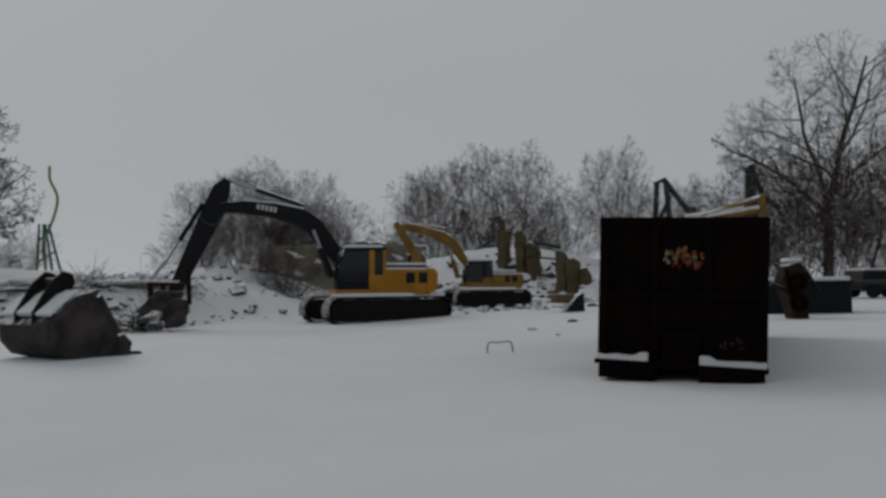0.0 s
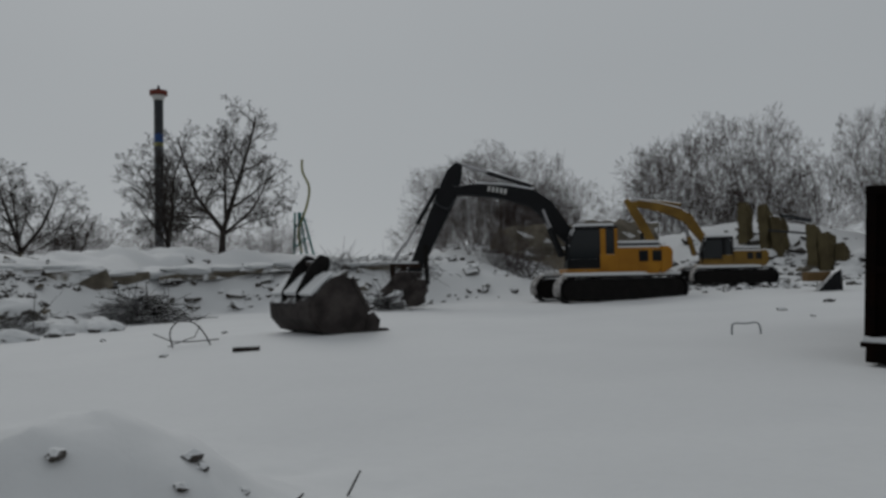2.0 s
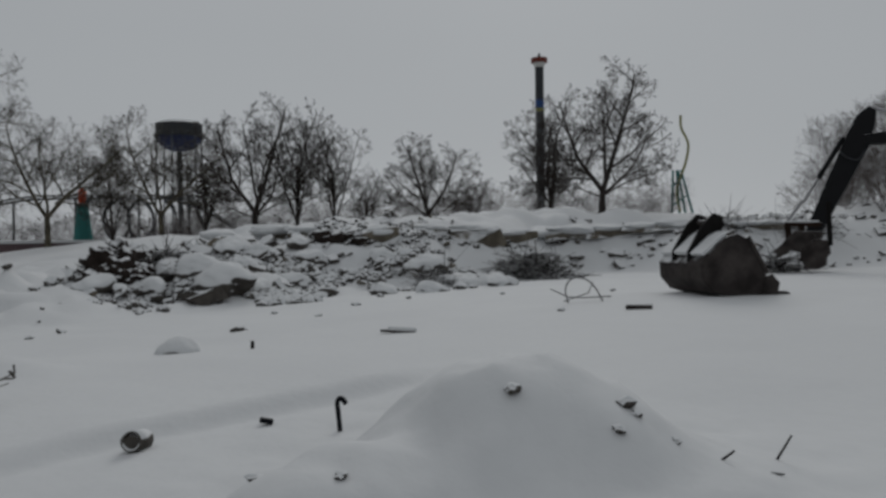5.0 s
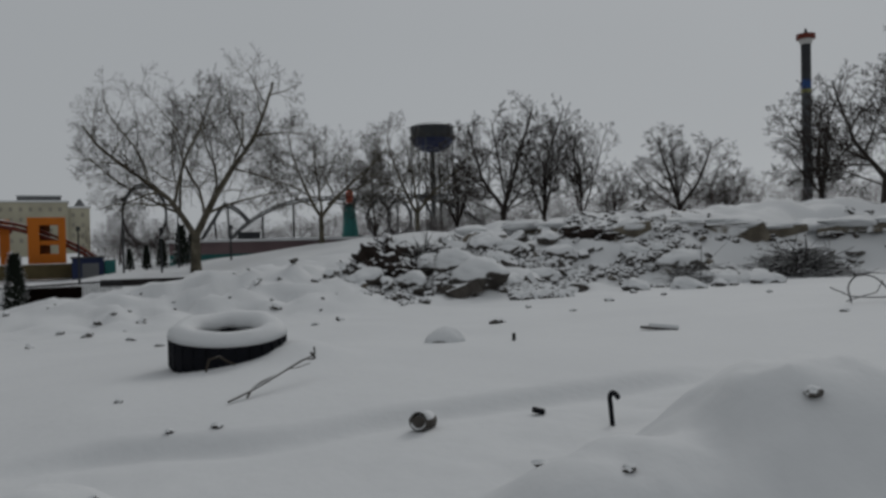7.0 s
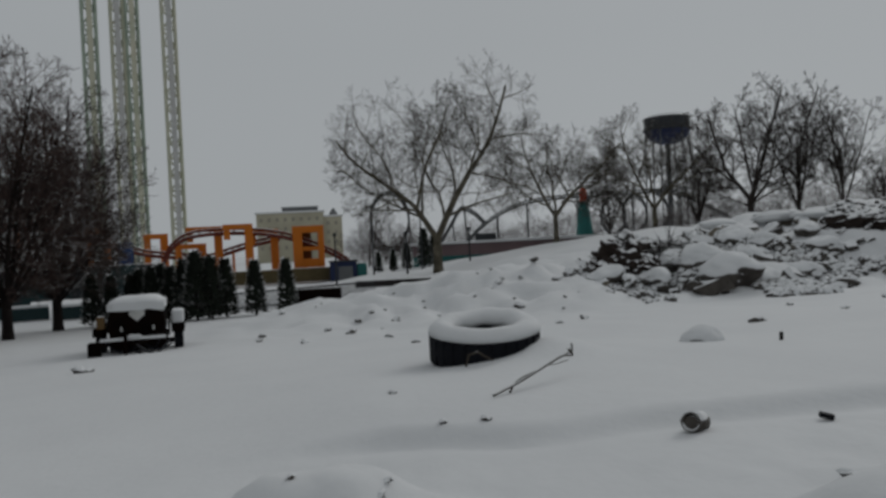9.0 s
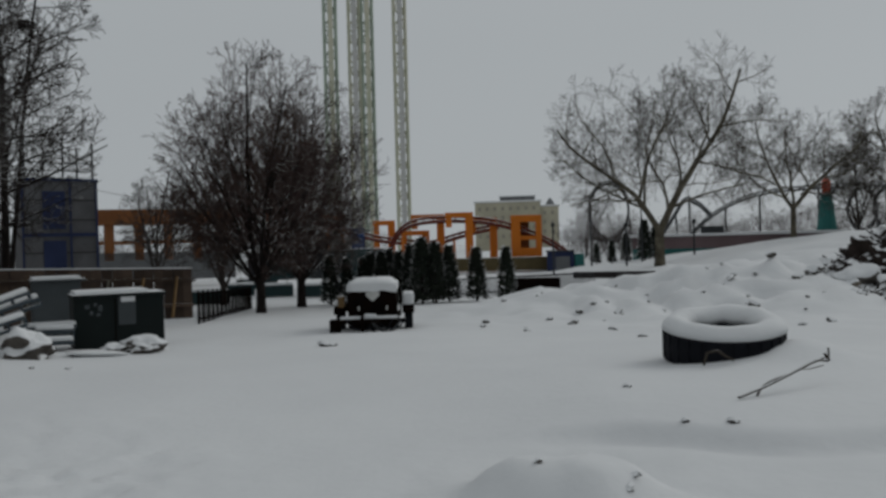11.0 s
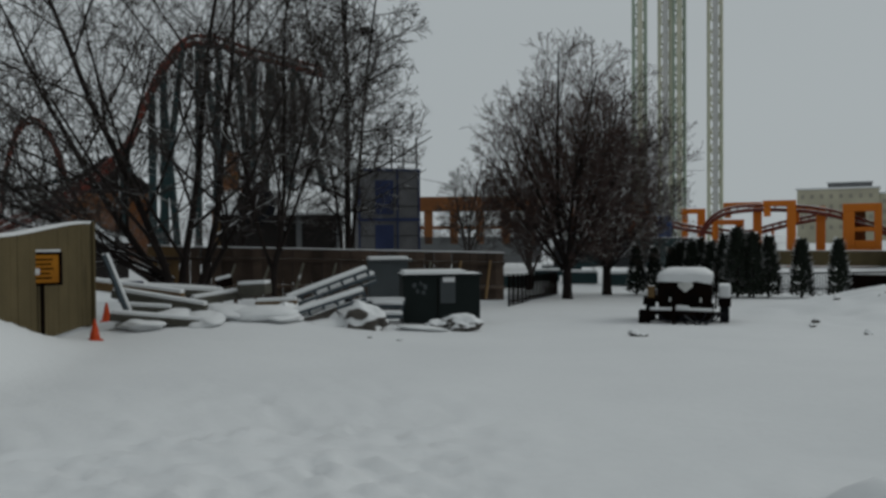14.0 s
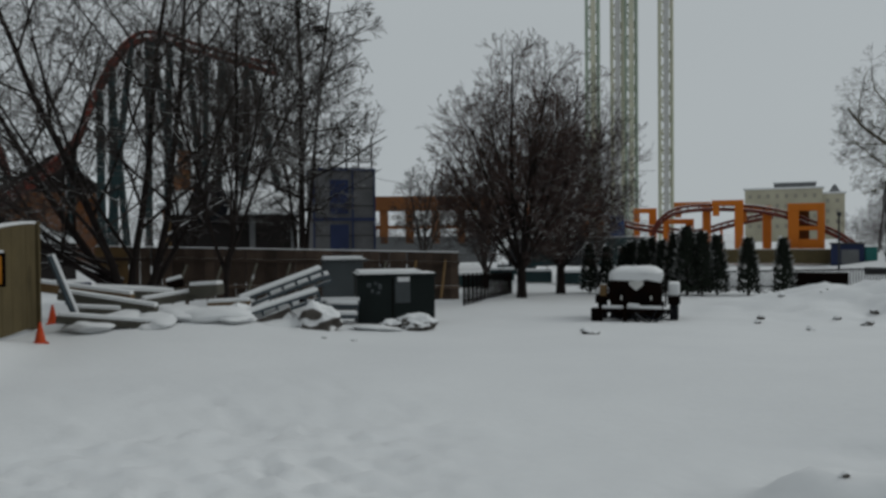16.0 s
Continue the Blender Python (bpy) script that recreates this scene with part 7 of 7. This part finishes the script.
part("label_plate", box(B(), (0.14, -0.04, 0.82), (0.36, 0.03, 0.62), bevel=0.01), GREY_BOX, tf, "grey plate on the door")
part("snow_strip", box(B(), (0.16, -0.04, 1.12), (0.3, 0.06, 0.22), bevel=0.03), SNOW, tf, "clinging snow")
for x, z, w, h in ((-0.66, 0.94, 0.1, 0.09), (-0.5, 0.98, 0.06, 0.07), (-0.4, 0.9, 0.08, 0.12), (-0.58, 0.8, 0.07, 0.08), (-0.44, 0.76, 0.09, 0.06)):
    part("notice", box(B(), (x, -0.035, z), (w, 0.015, h)), GREY_BOX, tf, "weathered pale notice")
part("door_seam", box(B(), (-0.1, -0.035, 0.55), (0.02, 0.02, 1.1)), RUST_BLACK, tf)
gc = thing("grey_cabinet", on_ground(123.8, 22.4), 123.8 + 4, "tall grey electrical cabinet with a snow cap", "cabinet")
part("body", box(B(), (0, 0.3, 0.75), (1.1, 0.6, 1.55), bevel=0.03), GREY_BOX, gc)
part("lid", box(B(), (0.05, 0.3, 1.55), (1.25, 0.7, 0.07), bevel=0.02), GREY_BOX, gc)
part("snow_strip", box(B(), (0, 0.3, 1.62), (1.1, 0.6, 0.08), bevel=0.035), SNOW, gc, "snow cap")
part("handle", box(B(), (0.35, -0.03, 0.8), (0.05, 0.04, 0.2)), STEEL_DARK, gc)
for brg, d, s, lab in ((126.2, 17.6, (1.15, 0.9, 0.85), "snow-capped boulder beside the cabinet"), (119.3, 17.8, (0.85, 0.7, 0.55), "snow-dusted rocks at the transformer cabinet"), (121.0, 18.0, (0.6, 0.5, 0.4), "snow-dusted rocks at the transformer cabinet"),
                       (131.0, 18.6, (0.9, 0.6, 0.4), "snow-capped boulder beside the beams")):
    p = P(brg, d)
    lay("snowy_boulder", lump_mesh("snowy_boulder", int(brg) % 13, RUBBLE, 0.85, 0.75), p.x, p.y, s, 0.2, 8, lab, "boulder")

# ---- board fence with braces ----
fa, fb = on_ground(139.8, 25.5), on_ground(115.2, 26.6)
fv = fb - fa
flen = Vector((fv.x, fv.y)).length
fence = thing("board_fence", (fa.x, fa.y, -0.55), math.degrees(math.atan2(fv.y, fv.x)), "tall weathered brown board fence with diagonal braces", "fence")
nb = int(flen / 0.3)
bm = B()
box(bm, (0, 0, 0.76), (0.285, 0.035, 1.56))
board = bpy.data.meshes.new("board")
bm.to_mesh(board)
bm.free()
board.materials.append(WOOD)
board_raw = board.copy()
board_raw.materials[0] = WOOD_RAW
for i in range(nb):
    f = (i + 0.5) / nb
    ob = new("board", board_raw if f < 0.09 else board)
    ob.parent = fence
    ob.matrix_basis = pose(f * flen, rr.uniform(-0.015, 0.015), (0.35 * (1 - f) if f < 1 else 0) + rr.uniform(-0.02, 0.02), 0, rr.uniform(-0.6, 0.6), 0)
for z in (0.4, 1.2):
    part("rail", box(B(), (flen / 2, -0.06, z + 0.16), (flen, 0.06, 0.1), rot=(0, math.degrees(0.35 / flen), 0)), WOOD, fence)
for i in range(9):
    x = 2.5 + i * (flen - 3.0) / 8
    part("brace", rod(B(), (x, -0.05, 1.3), (x - 0.45, -0.9, 0.1), 0.045, 0.045, 4), WOOD_RAW if i > 6 else PIPE, fence)
    part("fence_post", box(B(), (x, 0.08, 0.8), (0.12, 0.12, 1.6)), WOOD, fence)
part("snow_strip", box(B(), (flen / 2, 0, 1.73), (flen, 0.07, 0.03), rot=(0, math.degrees(0.35 / flen), 0), bevel=0.015), SNOW, fence, "thin line of snow on the boards")

# ---- tan plank screen with its sign and cones ----
wa, wb = Vector((-3.2, -9.4, 0)), Vector((-10.75, -14.6, 0))
wv = wb - wa
wl2 = wv.length
ws = thing("plank_screen", (wa.x, wa.y, -0.15), math.degrees(math.atan2(wv.y, wv.x)), "tan painted plank screen wall with a snow line on top", "wall")
bm = B()
box(bm, (0, 0, 1.0), (0.235, 0.05, 2.0), bevel=0.006)
plank = bpy.data.meshes.new("plank")
bm.to_mesh(plank)
bm.free()
plank.materials.append(TAN)
npl = int(wl2 / 0.24)
top_at = lambda x: 0.86 + 0.14 * smoothstep(wl2 - 4.6, wl2, x)
for i in range(npl):
    ob = new("plank", plank)
    ob.parent = ws
    ob.matrix_basis = scaled(pose((i + 0.5) * 0.24, rr.uniform(-0.004, 0.004), 0.02, 0, 0, 0), (1, 1, top_at((i + 0.5) * 0.24)))
edge = [(x * 0.24, 2.0 * top_at(x * 0.24) + 0.02) for x in range(npl + 1)]
part("snow_strip", slab(B(), edge + [(x, z + 0.05) for x, z in edge[::-1]], -0.05, 0.05), SNOW, ws, "snow on the wall top")
part("end_post", box(B(), (npl * 0.24 + 0.03, 0.1, 1.0), (0.13, 0.22, 2.08), bevel=0.015), TAN, ws)
part("gap_strip", box(B(), (npl * 0.24 - 0.12, 0.034, 1.0), (0.05, 0.02, 1.95)), RUST_BLACK, ws, "dark gap by the end post")
part("end_post", box(B(), (npl * 0.24 + 0.18, 0.0, 1.02), (0.1, 0.12, 2.1), bevel=0.015), TAN, ws)
sg = thing("amber_sign", (-8.62, -13.01, 0.27), -35.0, "amber notice board with rounded corners on a dark stake", "sign")
sg.scale = (0.85, 0.85, 0.85)
part("board", box(B(), (0, 0, 0.95), (0.72, 0.05, 0.66), bevel=0.02), RUST_BLACK, sg)
part("face", box(B(), (0, 0.03, 0.95), (0.58, 0.012, 0.54)), SIGN, sg, "amber face with worn lines")
for i, w in enumerate((0.4, 0.34, 0.42, 0.3, 0.36)):
    part("text_bar", box(B(), (0.01, 0.038, 1.13 - i * 0.09), (w, 0.006, 0.03)), RUST_BLACK, sg)
part("snow_patch", box(B(), (0.12, 0.045, 0.9), (0.16, 0.02, 0.12), bevel=0.008), SNOW, sg, "splash of snow on the face")
part("snow_patch", box(B(), (0, 0, 1.3), (0.66, 0.06, 0.05), bevel=0.02), SNOW, sg, "snow on the board top")
part("stake", box(B(), (0, -0.01, 0.2), (0.08, 0.05, 1.2)), RUST_BLACK, sg)


def cone(place, s):
    t = thing("traffic_cone", place, rr.uniform(0, 90), "orange rubber traffic cone standing in snow", "cone", "traffic cones")
    part("cone_body", rod(B(), (0, 0, 0.03), (0, 0, 0.7 * s), 0.17 * s, 0.03 * s, 20), CONE, t)
    part("cone_foot", box(B(), (0, 0, 0.02), (0.38 * s, 0.38 * s, 0.05), bevel=0.012), CONE, t)
    part("collar", rod(B(), (0, 0, 0.36 * s), (0, 0, 0.46 * s), 0.105 * s, 0.082 * s, 20), CONE, t, "faded collar band")
    return t


cone(on_ground(143.55, 16.1, -0.02), 0.56)
cone(on_ground(142.6, 19.6, -0.02), 0.62)

# ---- stacked beams, pipes and truss lengths ----


def beam(a, b, w, h, mat, name, label, group="stacked beams"):
    a, b = Vector(a), Vector(b)
    m = (a + b) / 2
    d = b - a
    t = thing(name, m, 0, label, "beam", group)
    t.matrix_basis = Matrix.Translation(m) @ d.to_track_quat("X", "Z").to_matrix().to_4x4()
    part("beam_body", box(B(), (0, 0, 0), (d.length, w, h), bevel=0.03), mat, t)
    part("snow_strip", box(B(), (0, 0, h / 2 + 0.03), (d.length * 0.98, w * 0.9, 0.07), bevel=0.03), SNOW, t, "snow lying along the beam")
    return t


def gz(b, d, dz):
    p = on_ground(b, d)
    return (p.x, p.y, p.z + dz)


beam((-11.59, -15.69, 0.58), (-12.44, -13.82, 0.30), 0.24, 0.2, WOOD_RAW, "timber_beam", "long timber beam under snow in a stack")
beam((-11.51, -14.86, 0.41), (-12.23, -12.94, 0.10), 0.2, 0.18, PIPE, "steel_beam", "pale steel beam under snow in a stack")
beam((-10.58, -13.81, 0.06), (-11.82, -12.49, -0.16), 0.2, 0.16, PIPE, "steel_beam", "pale steel beam half buried in snow")
beam((-11.31, -14.26, 0.13), (-11.86, -13.54, 0.06), 0.2, 0.16, PIPE, "steel_beam", "pale steel beam under snow in a stack")
beam((-12.72, -13.84, 0.17), (-14.31, -13.10, 0.35), 0.2, 0.18, PIPE, "steel_beam", "pale steel beam leaning across the stack")
beam((-13.60, -13.26, 0.40), (-13.72, -12.56, 0.44), 0.3, 0.24, PIPE, "log_offcut", "snow-capped log end on the stack")
beam((-12.80, -15.37, 0.40), (-14.05, -14.23, 0.26), 0.9, 0.16, PIPE, "steel_beam", "broad snow-covered panel on the stack")
beam((-14.10, -14.47, 0.45), (-14.35, -14.21, 0.54), 0.3, 0.2, RUST_BLACK, "beam_end", "dark beam end capped with snow")
beam((-13.23, -12.50, 0.11), (-13.66, -11.72, 0.14), 0.2, 0.16, WOOD_RAW, "timber_beam", "short timber beam poking from the snow")
beam((-10.62, -14.04, 1.27), (-11.08, -13.93, 0.08), 0.09, 0.09, TRUSS, "leaning_pole", "grey pole leaning on the screen wall")
beam((-15.56, -11.25, 0.02), (-16.10, -10.46, 0.02), 0.35, 0.1, TRUSS, "steel_rack", "grey-blue rack shelf under snow")
beam((-15.15, -10.79, -0.23), (-15.55, -10.20, -0.25), 0.35, 0.1, TRUSS, "steel_rack", "grey-blue rack shelf under snow")


def truss(a, b, h, name="steel_truss"):
    a, b = Vector(a), Vector(b)
    d = b - a
    t = thing(name, a, 0, "grey-blue steel truss length with a snow ridge", "truss", "stacked trusses")
    t.matrix_basis = Matrix.Translation(a) @ d.to_track_quat("X", "Z").to_matrix().to_4x4()
    L = d.length
    part("top_chord", box(B(), (L / 2, 0, h / 2), (L, 0.16, 0.07), bevel=0.01), TRUSS, t)
    part("bottom_chord", box(B(), (L / 2, 0, -h / 2), (L, 0.16, 0.07), bevel=0.01), TRUSS, t)
    n = max(4, int(L / 0.3))
    for i in range(n + 1):
        part("web", box(B(), (L * i / n, 0, 0), (0.04, 0.1, h)), TRUSS, t)
    part("snow_strip", box(B(), (L / 2, 0, h / 2 + 0.07), (L * 1.0, 0.2, 0.1), bevel=0.045), SNOW, t, "ridge of snow")
    return t


truss((-13.70, -11.99, 0.13), (-15.11, -10.85, 0.74), 0.16)
truss((-13.13, -11.73, -0.21), (-14.56, -10.58, 0.29), 0.16)
truss((-14.73, -12.00, 0.14), (-15.71, -11.03, 0.59), 0.14)
truss((-15.40, -10.95, -0.11), (-15.81, -10.35, -0.14), 0.2)
for i in range(5):
    p = P(rr.uniform(128, 134), rr.uniform(17.6, 19.0))
    lay("beam_offcut", BLOCKS[i % 3], p.x, p.y, (0.7, 0.5, 0.5), 0.1, 20, "snow-covered offcut lying by the beams", "rubble", "offcuts")

for brg, d, k, f in ((140.6, 17.6, 1.3, 0.5), (138.6, 18.0, 1.6, 0.55), (136.8, 17.7, 1.4, 0.5), (135.0, 18.2, 1.5, 0.6), (133.4, 17.8, 1.5, 0.65), (131.8, 17.8, 1.3, 0.55), (130.4, 18.2, 1.2, 0.5), (128.6, 17.6, 1.1, 0.4), (121.8, 17.6, 1.0, 0.35), (118.6, 17.9, 0.8, 0.35)):
    q = P(brg, d)
    lay("snow_drift", rr.choice(DRIFTS), q.x, q.y, (k * 1.1, k * 0.8, k * f * 0.5), 0.2, 6, "soft drift of snow banked against the beams", "snow", "snow drifts")

# ---- small things on the snow in the yard ----
wi = thing("bent_wire", (1.1, 15.2, ground_z(1.1, 15.2)), 10, "bent steel bar standing out of the snow", "wire")
part("bar", path_rod(B(), smooth_curve([(-0.24, 0, -0.1), (-0.24, 0, 0.14), (-0.18, 0.02, 0.21), (0.0, 0.03, 0.2), (0.2, 0.02, 0.22), (0.26, 0, 0.12), (0.27, 0, -0.1)], 4), 0.014, 6), TRUSS, wi)
lb = B()
rod(lb, (-0.26, 0, 0.02), (0.22, 0, 0.04), 0.04, 0.085, 9)
for vtx in lb.verts:
    vtx.co += Vector((0.5, 1, 1)) * 0.05 * noise.noise(vtx.co * 6)
solo("dark_log", lb, EARTH, Matrix.Translation(on_ground(31.6, 14.0)) @ pose(0, 0, 0, 0, 0, 25), "short dark log end showing in the snow", "log")
tw = on_ground(35.9, 15.6)
twig_ring = B()
path_rod(twig_ring, smooth_curve([(-0.2, 0, 0.0), (-0.25, 0.02, 0.3), (-0.1, 0, 0.5), (0.15, 0.05, 0.48), (0.35, 0, 0.3), (0.5, 0, 0.02)], 5), 0.014, 5)
path_rod(twig_ring, [(-0.55, 0, 0.28), (-0.2, 0.0, 0.12), (0.1, 0.1, 0.1), (0.65, 0.0, 0.14)], 0.012, 5)
path_rod(twig_ring, [(-0.3, 0.1, 0.02), (0.2, 0.1, 0.2), (0.3, 0.0, 0.42)], 0.01, 5)
solo("bent_branch", twig_ring, BARK, Matrix.Translation(tw) @ pose(0, 0, 0, 0, 0, 30), "thin branch bent into a hoop on the snow", "branch")
pl = on_ground(49.8, 12.3)
pk = thing("snowy_plank", pl, 0, "short plank end capped by snow", "plank")
pk.matrix_basis = Matrix.Translation(pl) @ pose(0, 0, 0, 0, 4, 48)
part("board", box(B(), (0, 0, 0.03), (0.56, 0.12, 0.05), bevel=0.012), RUBBLE, pk)
part("snow_strip", box(B(), (0.07, 0.01, 0.07), (0.46, 0.13, 0.06), bevel=0.028), SNOW, pk, "snow on the plank")
# pipe end sticking out
bpz = on_ground(70.1, 6.3)
pe = thing("pipe_end", (bpz.x, bpz.y, bpz.z + 0.07), 45, "short clay pipe end with a snow-filled mouth", "pipe")
part("pipe_shell", ring(B(), [(0.08, -0.12), (0.08, 0.12), (0.06, 0.12), (0.06, -0.12)], 22), RUBBLE, pe).matrix_basis = pose(0, 0, 0, 78, 0, 0)
part("pipe_core", rod(B(), (0, 0.02, 0), (0, -0.1, 0), 0.062, 0.062, 16), RUBBLE, pe)
# hooked rebar near the mound
hk = on_ground(56.2, 6.2)
hb = B()
path_rod(hb, smooth_curve([(0.0, 0, -0.1), (0.02, 0, 0.12), (0.03, 0, 0.24), (0.0, 0, 0.29), (-0.05, 0, 0.27), (-0.08, 0, 0.22)], 4), 0.034, 7)
solo("hooked_bar", hb, RUBBER, Matrix.Translation(hk + Vector((0, 0, 0.07))) @ pose(0, 0, 0, 0, 0, 236) @ Matrix.Diagonal((0.6, 0.6, 0.66, 1)), "dark hooked bar standing in the snow", "rebar")
ch = on_ground(61.3, 6.6)
solo("black_chip", slab(B(), [(-0.07, 0.0), (0.07, -0.02), (0.08, 0.05), (-0.06, 0.07)], -0.04, 0.04, bevel=0.008), RUBBER, Matrix.Translation(ch + Vector((0, 0, 0.02))) @ pose(0, 0, 0, 0, 8, 65) @ Matrix.Diagonal((0.75, 0.75, 0.6, 1)), "black rubber scrap lying on snow", "scrap")
# long forked branch beside the tyre
fbz, fbe = on_ground(82.8, 7.5), on_ground(75.6, 8.6)
fdir = math.degrees(math.atan2(fbe.y - fbz.y, fbe.x - fbz.x))
fbz = (fbz + fbe) / 2
fk = thing("forked_branch", fbz, fdir, "long forked bare branch resting on the snow", "branch")
fk.scale = (1.25, 1.0, 0.75)
part("stem", path_rod(B(), smooth_curve([(-0.62, 0, 0.02), (-0.3, 0, 0.1), (0.05, 0.0, 0.22), (0.3, 0, 0.3), (0.45, 0, 0.28), (0.42, 0.02, 0.38)], 4), 0.014, 6), TWIG_PALE, fk)
part("fork", path_rod(B(), smooth_curve([(-0.42, 0, 0.0), (-0.3, 0.02, 0.12), (0.0, 0.02, 0.2)], 4), 0.011, 6), TWIG_PALE, fk)
part("side_twig", path_rod(B(), [(0.3, 0, 0.3), (0.48, 0.02, 0.33), (0.45, 0, 0.45)], 0.009, 6), TWIG_PALE, fk)
part("side_twig", path_rod(B(), [(0.1, 0, 0.23), (0.25, 0.03, 0.2), (0.42, 0.03, 0.22)], 0.007, 6), TWIG_PALE, fk)
hp = on_ground(82.2, 9.5)
hb = B()
path_rod(hb, [(-0.2, 0, 0.0), (-0.16, 0, 0.14), (-0.05, 0, 0.17), (0.05, 0, 0.1), (0.13, 0, 0.06)], 0.015, 5)
solo("bent_branch", hb, TWIG_PALE, Matrix.Translation(hp) @ pose(0, 0, 0, 0, 0, 82), "small bent twig in front of the tyre", "branch")
# capped stone
cs = P(65.6, 11.9)
lay("capped_stone", lump_mesh("capped_stone", 17, RUBBLE_SNOWY, 0.8, 0.2), cs.x, cs.y, (0.62, 0.55, 0.62), 0.3, 4, "rounded stone under a dome of snow", "stone")
st2 = on_ground(60.5, 11.6)
solo("short_stake", rod(B(), (0, 0, -0.1), (0.01, 0, 0.12), 0.03, 0.025, 6), BARK, Matrix.Translation(st2), "short dark stake in the snow", "stake")
# litter: small dark clods and sticks by bearing and distance
for brg, d, s in ((85.0, 15.5, 0.2), (83.0, 16.5, 0.2), (80.0, 13.4, 0.26), (78.0, 12.7, 0.32), (92.5, 18.5, 0.25), (89.0, 19.5, 0.3), (86.5, 18, 0.22), (90.5, 21, 0.28), (107.4, 16.6, 0.34), (106.8, 16.6, 0.22), (95.5, 20, 0.22),
                  (74.0, 18, 0.2), (72.0, 19, 0.25), (61.0, 15, 0.3), (58.0, 20, 0.2), (52.0, 21, 0.25), (48.0, 23, 0.2), (41.0, 22, 0.2), (37.3, 14.2, 0.16), (33.0, 20, 0.2), (50.0, 25, 0.3), (43.0, 28, 0.35),
                  (55.0, 17.5, 0.16), (-6.6, 21, 0.25), (-8.5, 19, 0.14), (-9.5, 24, 0.35), (124.0, 15.5, 0.12), (126.0, 15.8, 0.12), (36.4, 4.44, 0.15), (35.7, 4.36, 0.09), (32.9, 4.36, 0.07), (44.9, 4.35, 0.14), (37.2, 4.18, 0.1), (64.2, 4.35, 0.1), (58.6, 3.95, 0.1), (100.2, 5.1, 0.08), (94.6, 4.9, 0.08), (101, 5.5, 0.07), (94.0, 5.0, 0.07), (87.4, 6.7, 0.1), (84.4, 6.65, 0.12), (89.6, 8.2, 0.1)):
    p = P(brg, d)
    lay("dark_clod", rr.choice(CHUNKS), p.x, p.y, (s, s * 0.8, s * 0.7), 0.15, 20, "small dark clod poking out of the snow", "clod", "clods on the snow")
for brg, d, ln, tilt, turn in ((25.4, 4.8, 0.17, 62, 20), (29.5, 4.4, 0.08, 40, 30), (26.0, 4.4, 0.05, 5, 10), (52.0, 5.6, 0.09, 25, 70)):
    p = on_ground(brg, d)
    e = Vector((math.cos(radians(turn)) * math.cos(radians(tilt)), math.sin(radians(turn)) * math.cos(radians(tilt)), math.sin(radians(tilt)))) * ln
    solo("stick_end", rod(B(), p - e * 0.4, p + e, 0.009, 0.006, 5), BARK, Matrix.Identity(4), "thin dark stick end in the snow", "stick", "stick ends")
# black hose hoop close to the walker
hh = on_ground(84.3, 4.6, -0.03)
hb = B()
path_rod(hb, smooth_curve([(-0.26, 0, -0.05), (-0.2, 0, 0.06), (-0.05, 0, 0.11), (0.12, 0, 0.1), (0.24, 0, 0.03), (0.3, 0, -0.06)], 5), 0.016, 6)
solo("hose_hoop", hb, RUBBER, Matrix.Translation(hh) @ pose(0, 0, 0, 0, 0, 72), "black hose hoop rising from the snow", "hose")
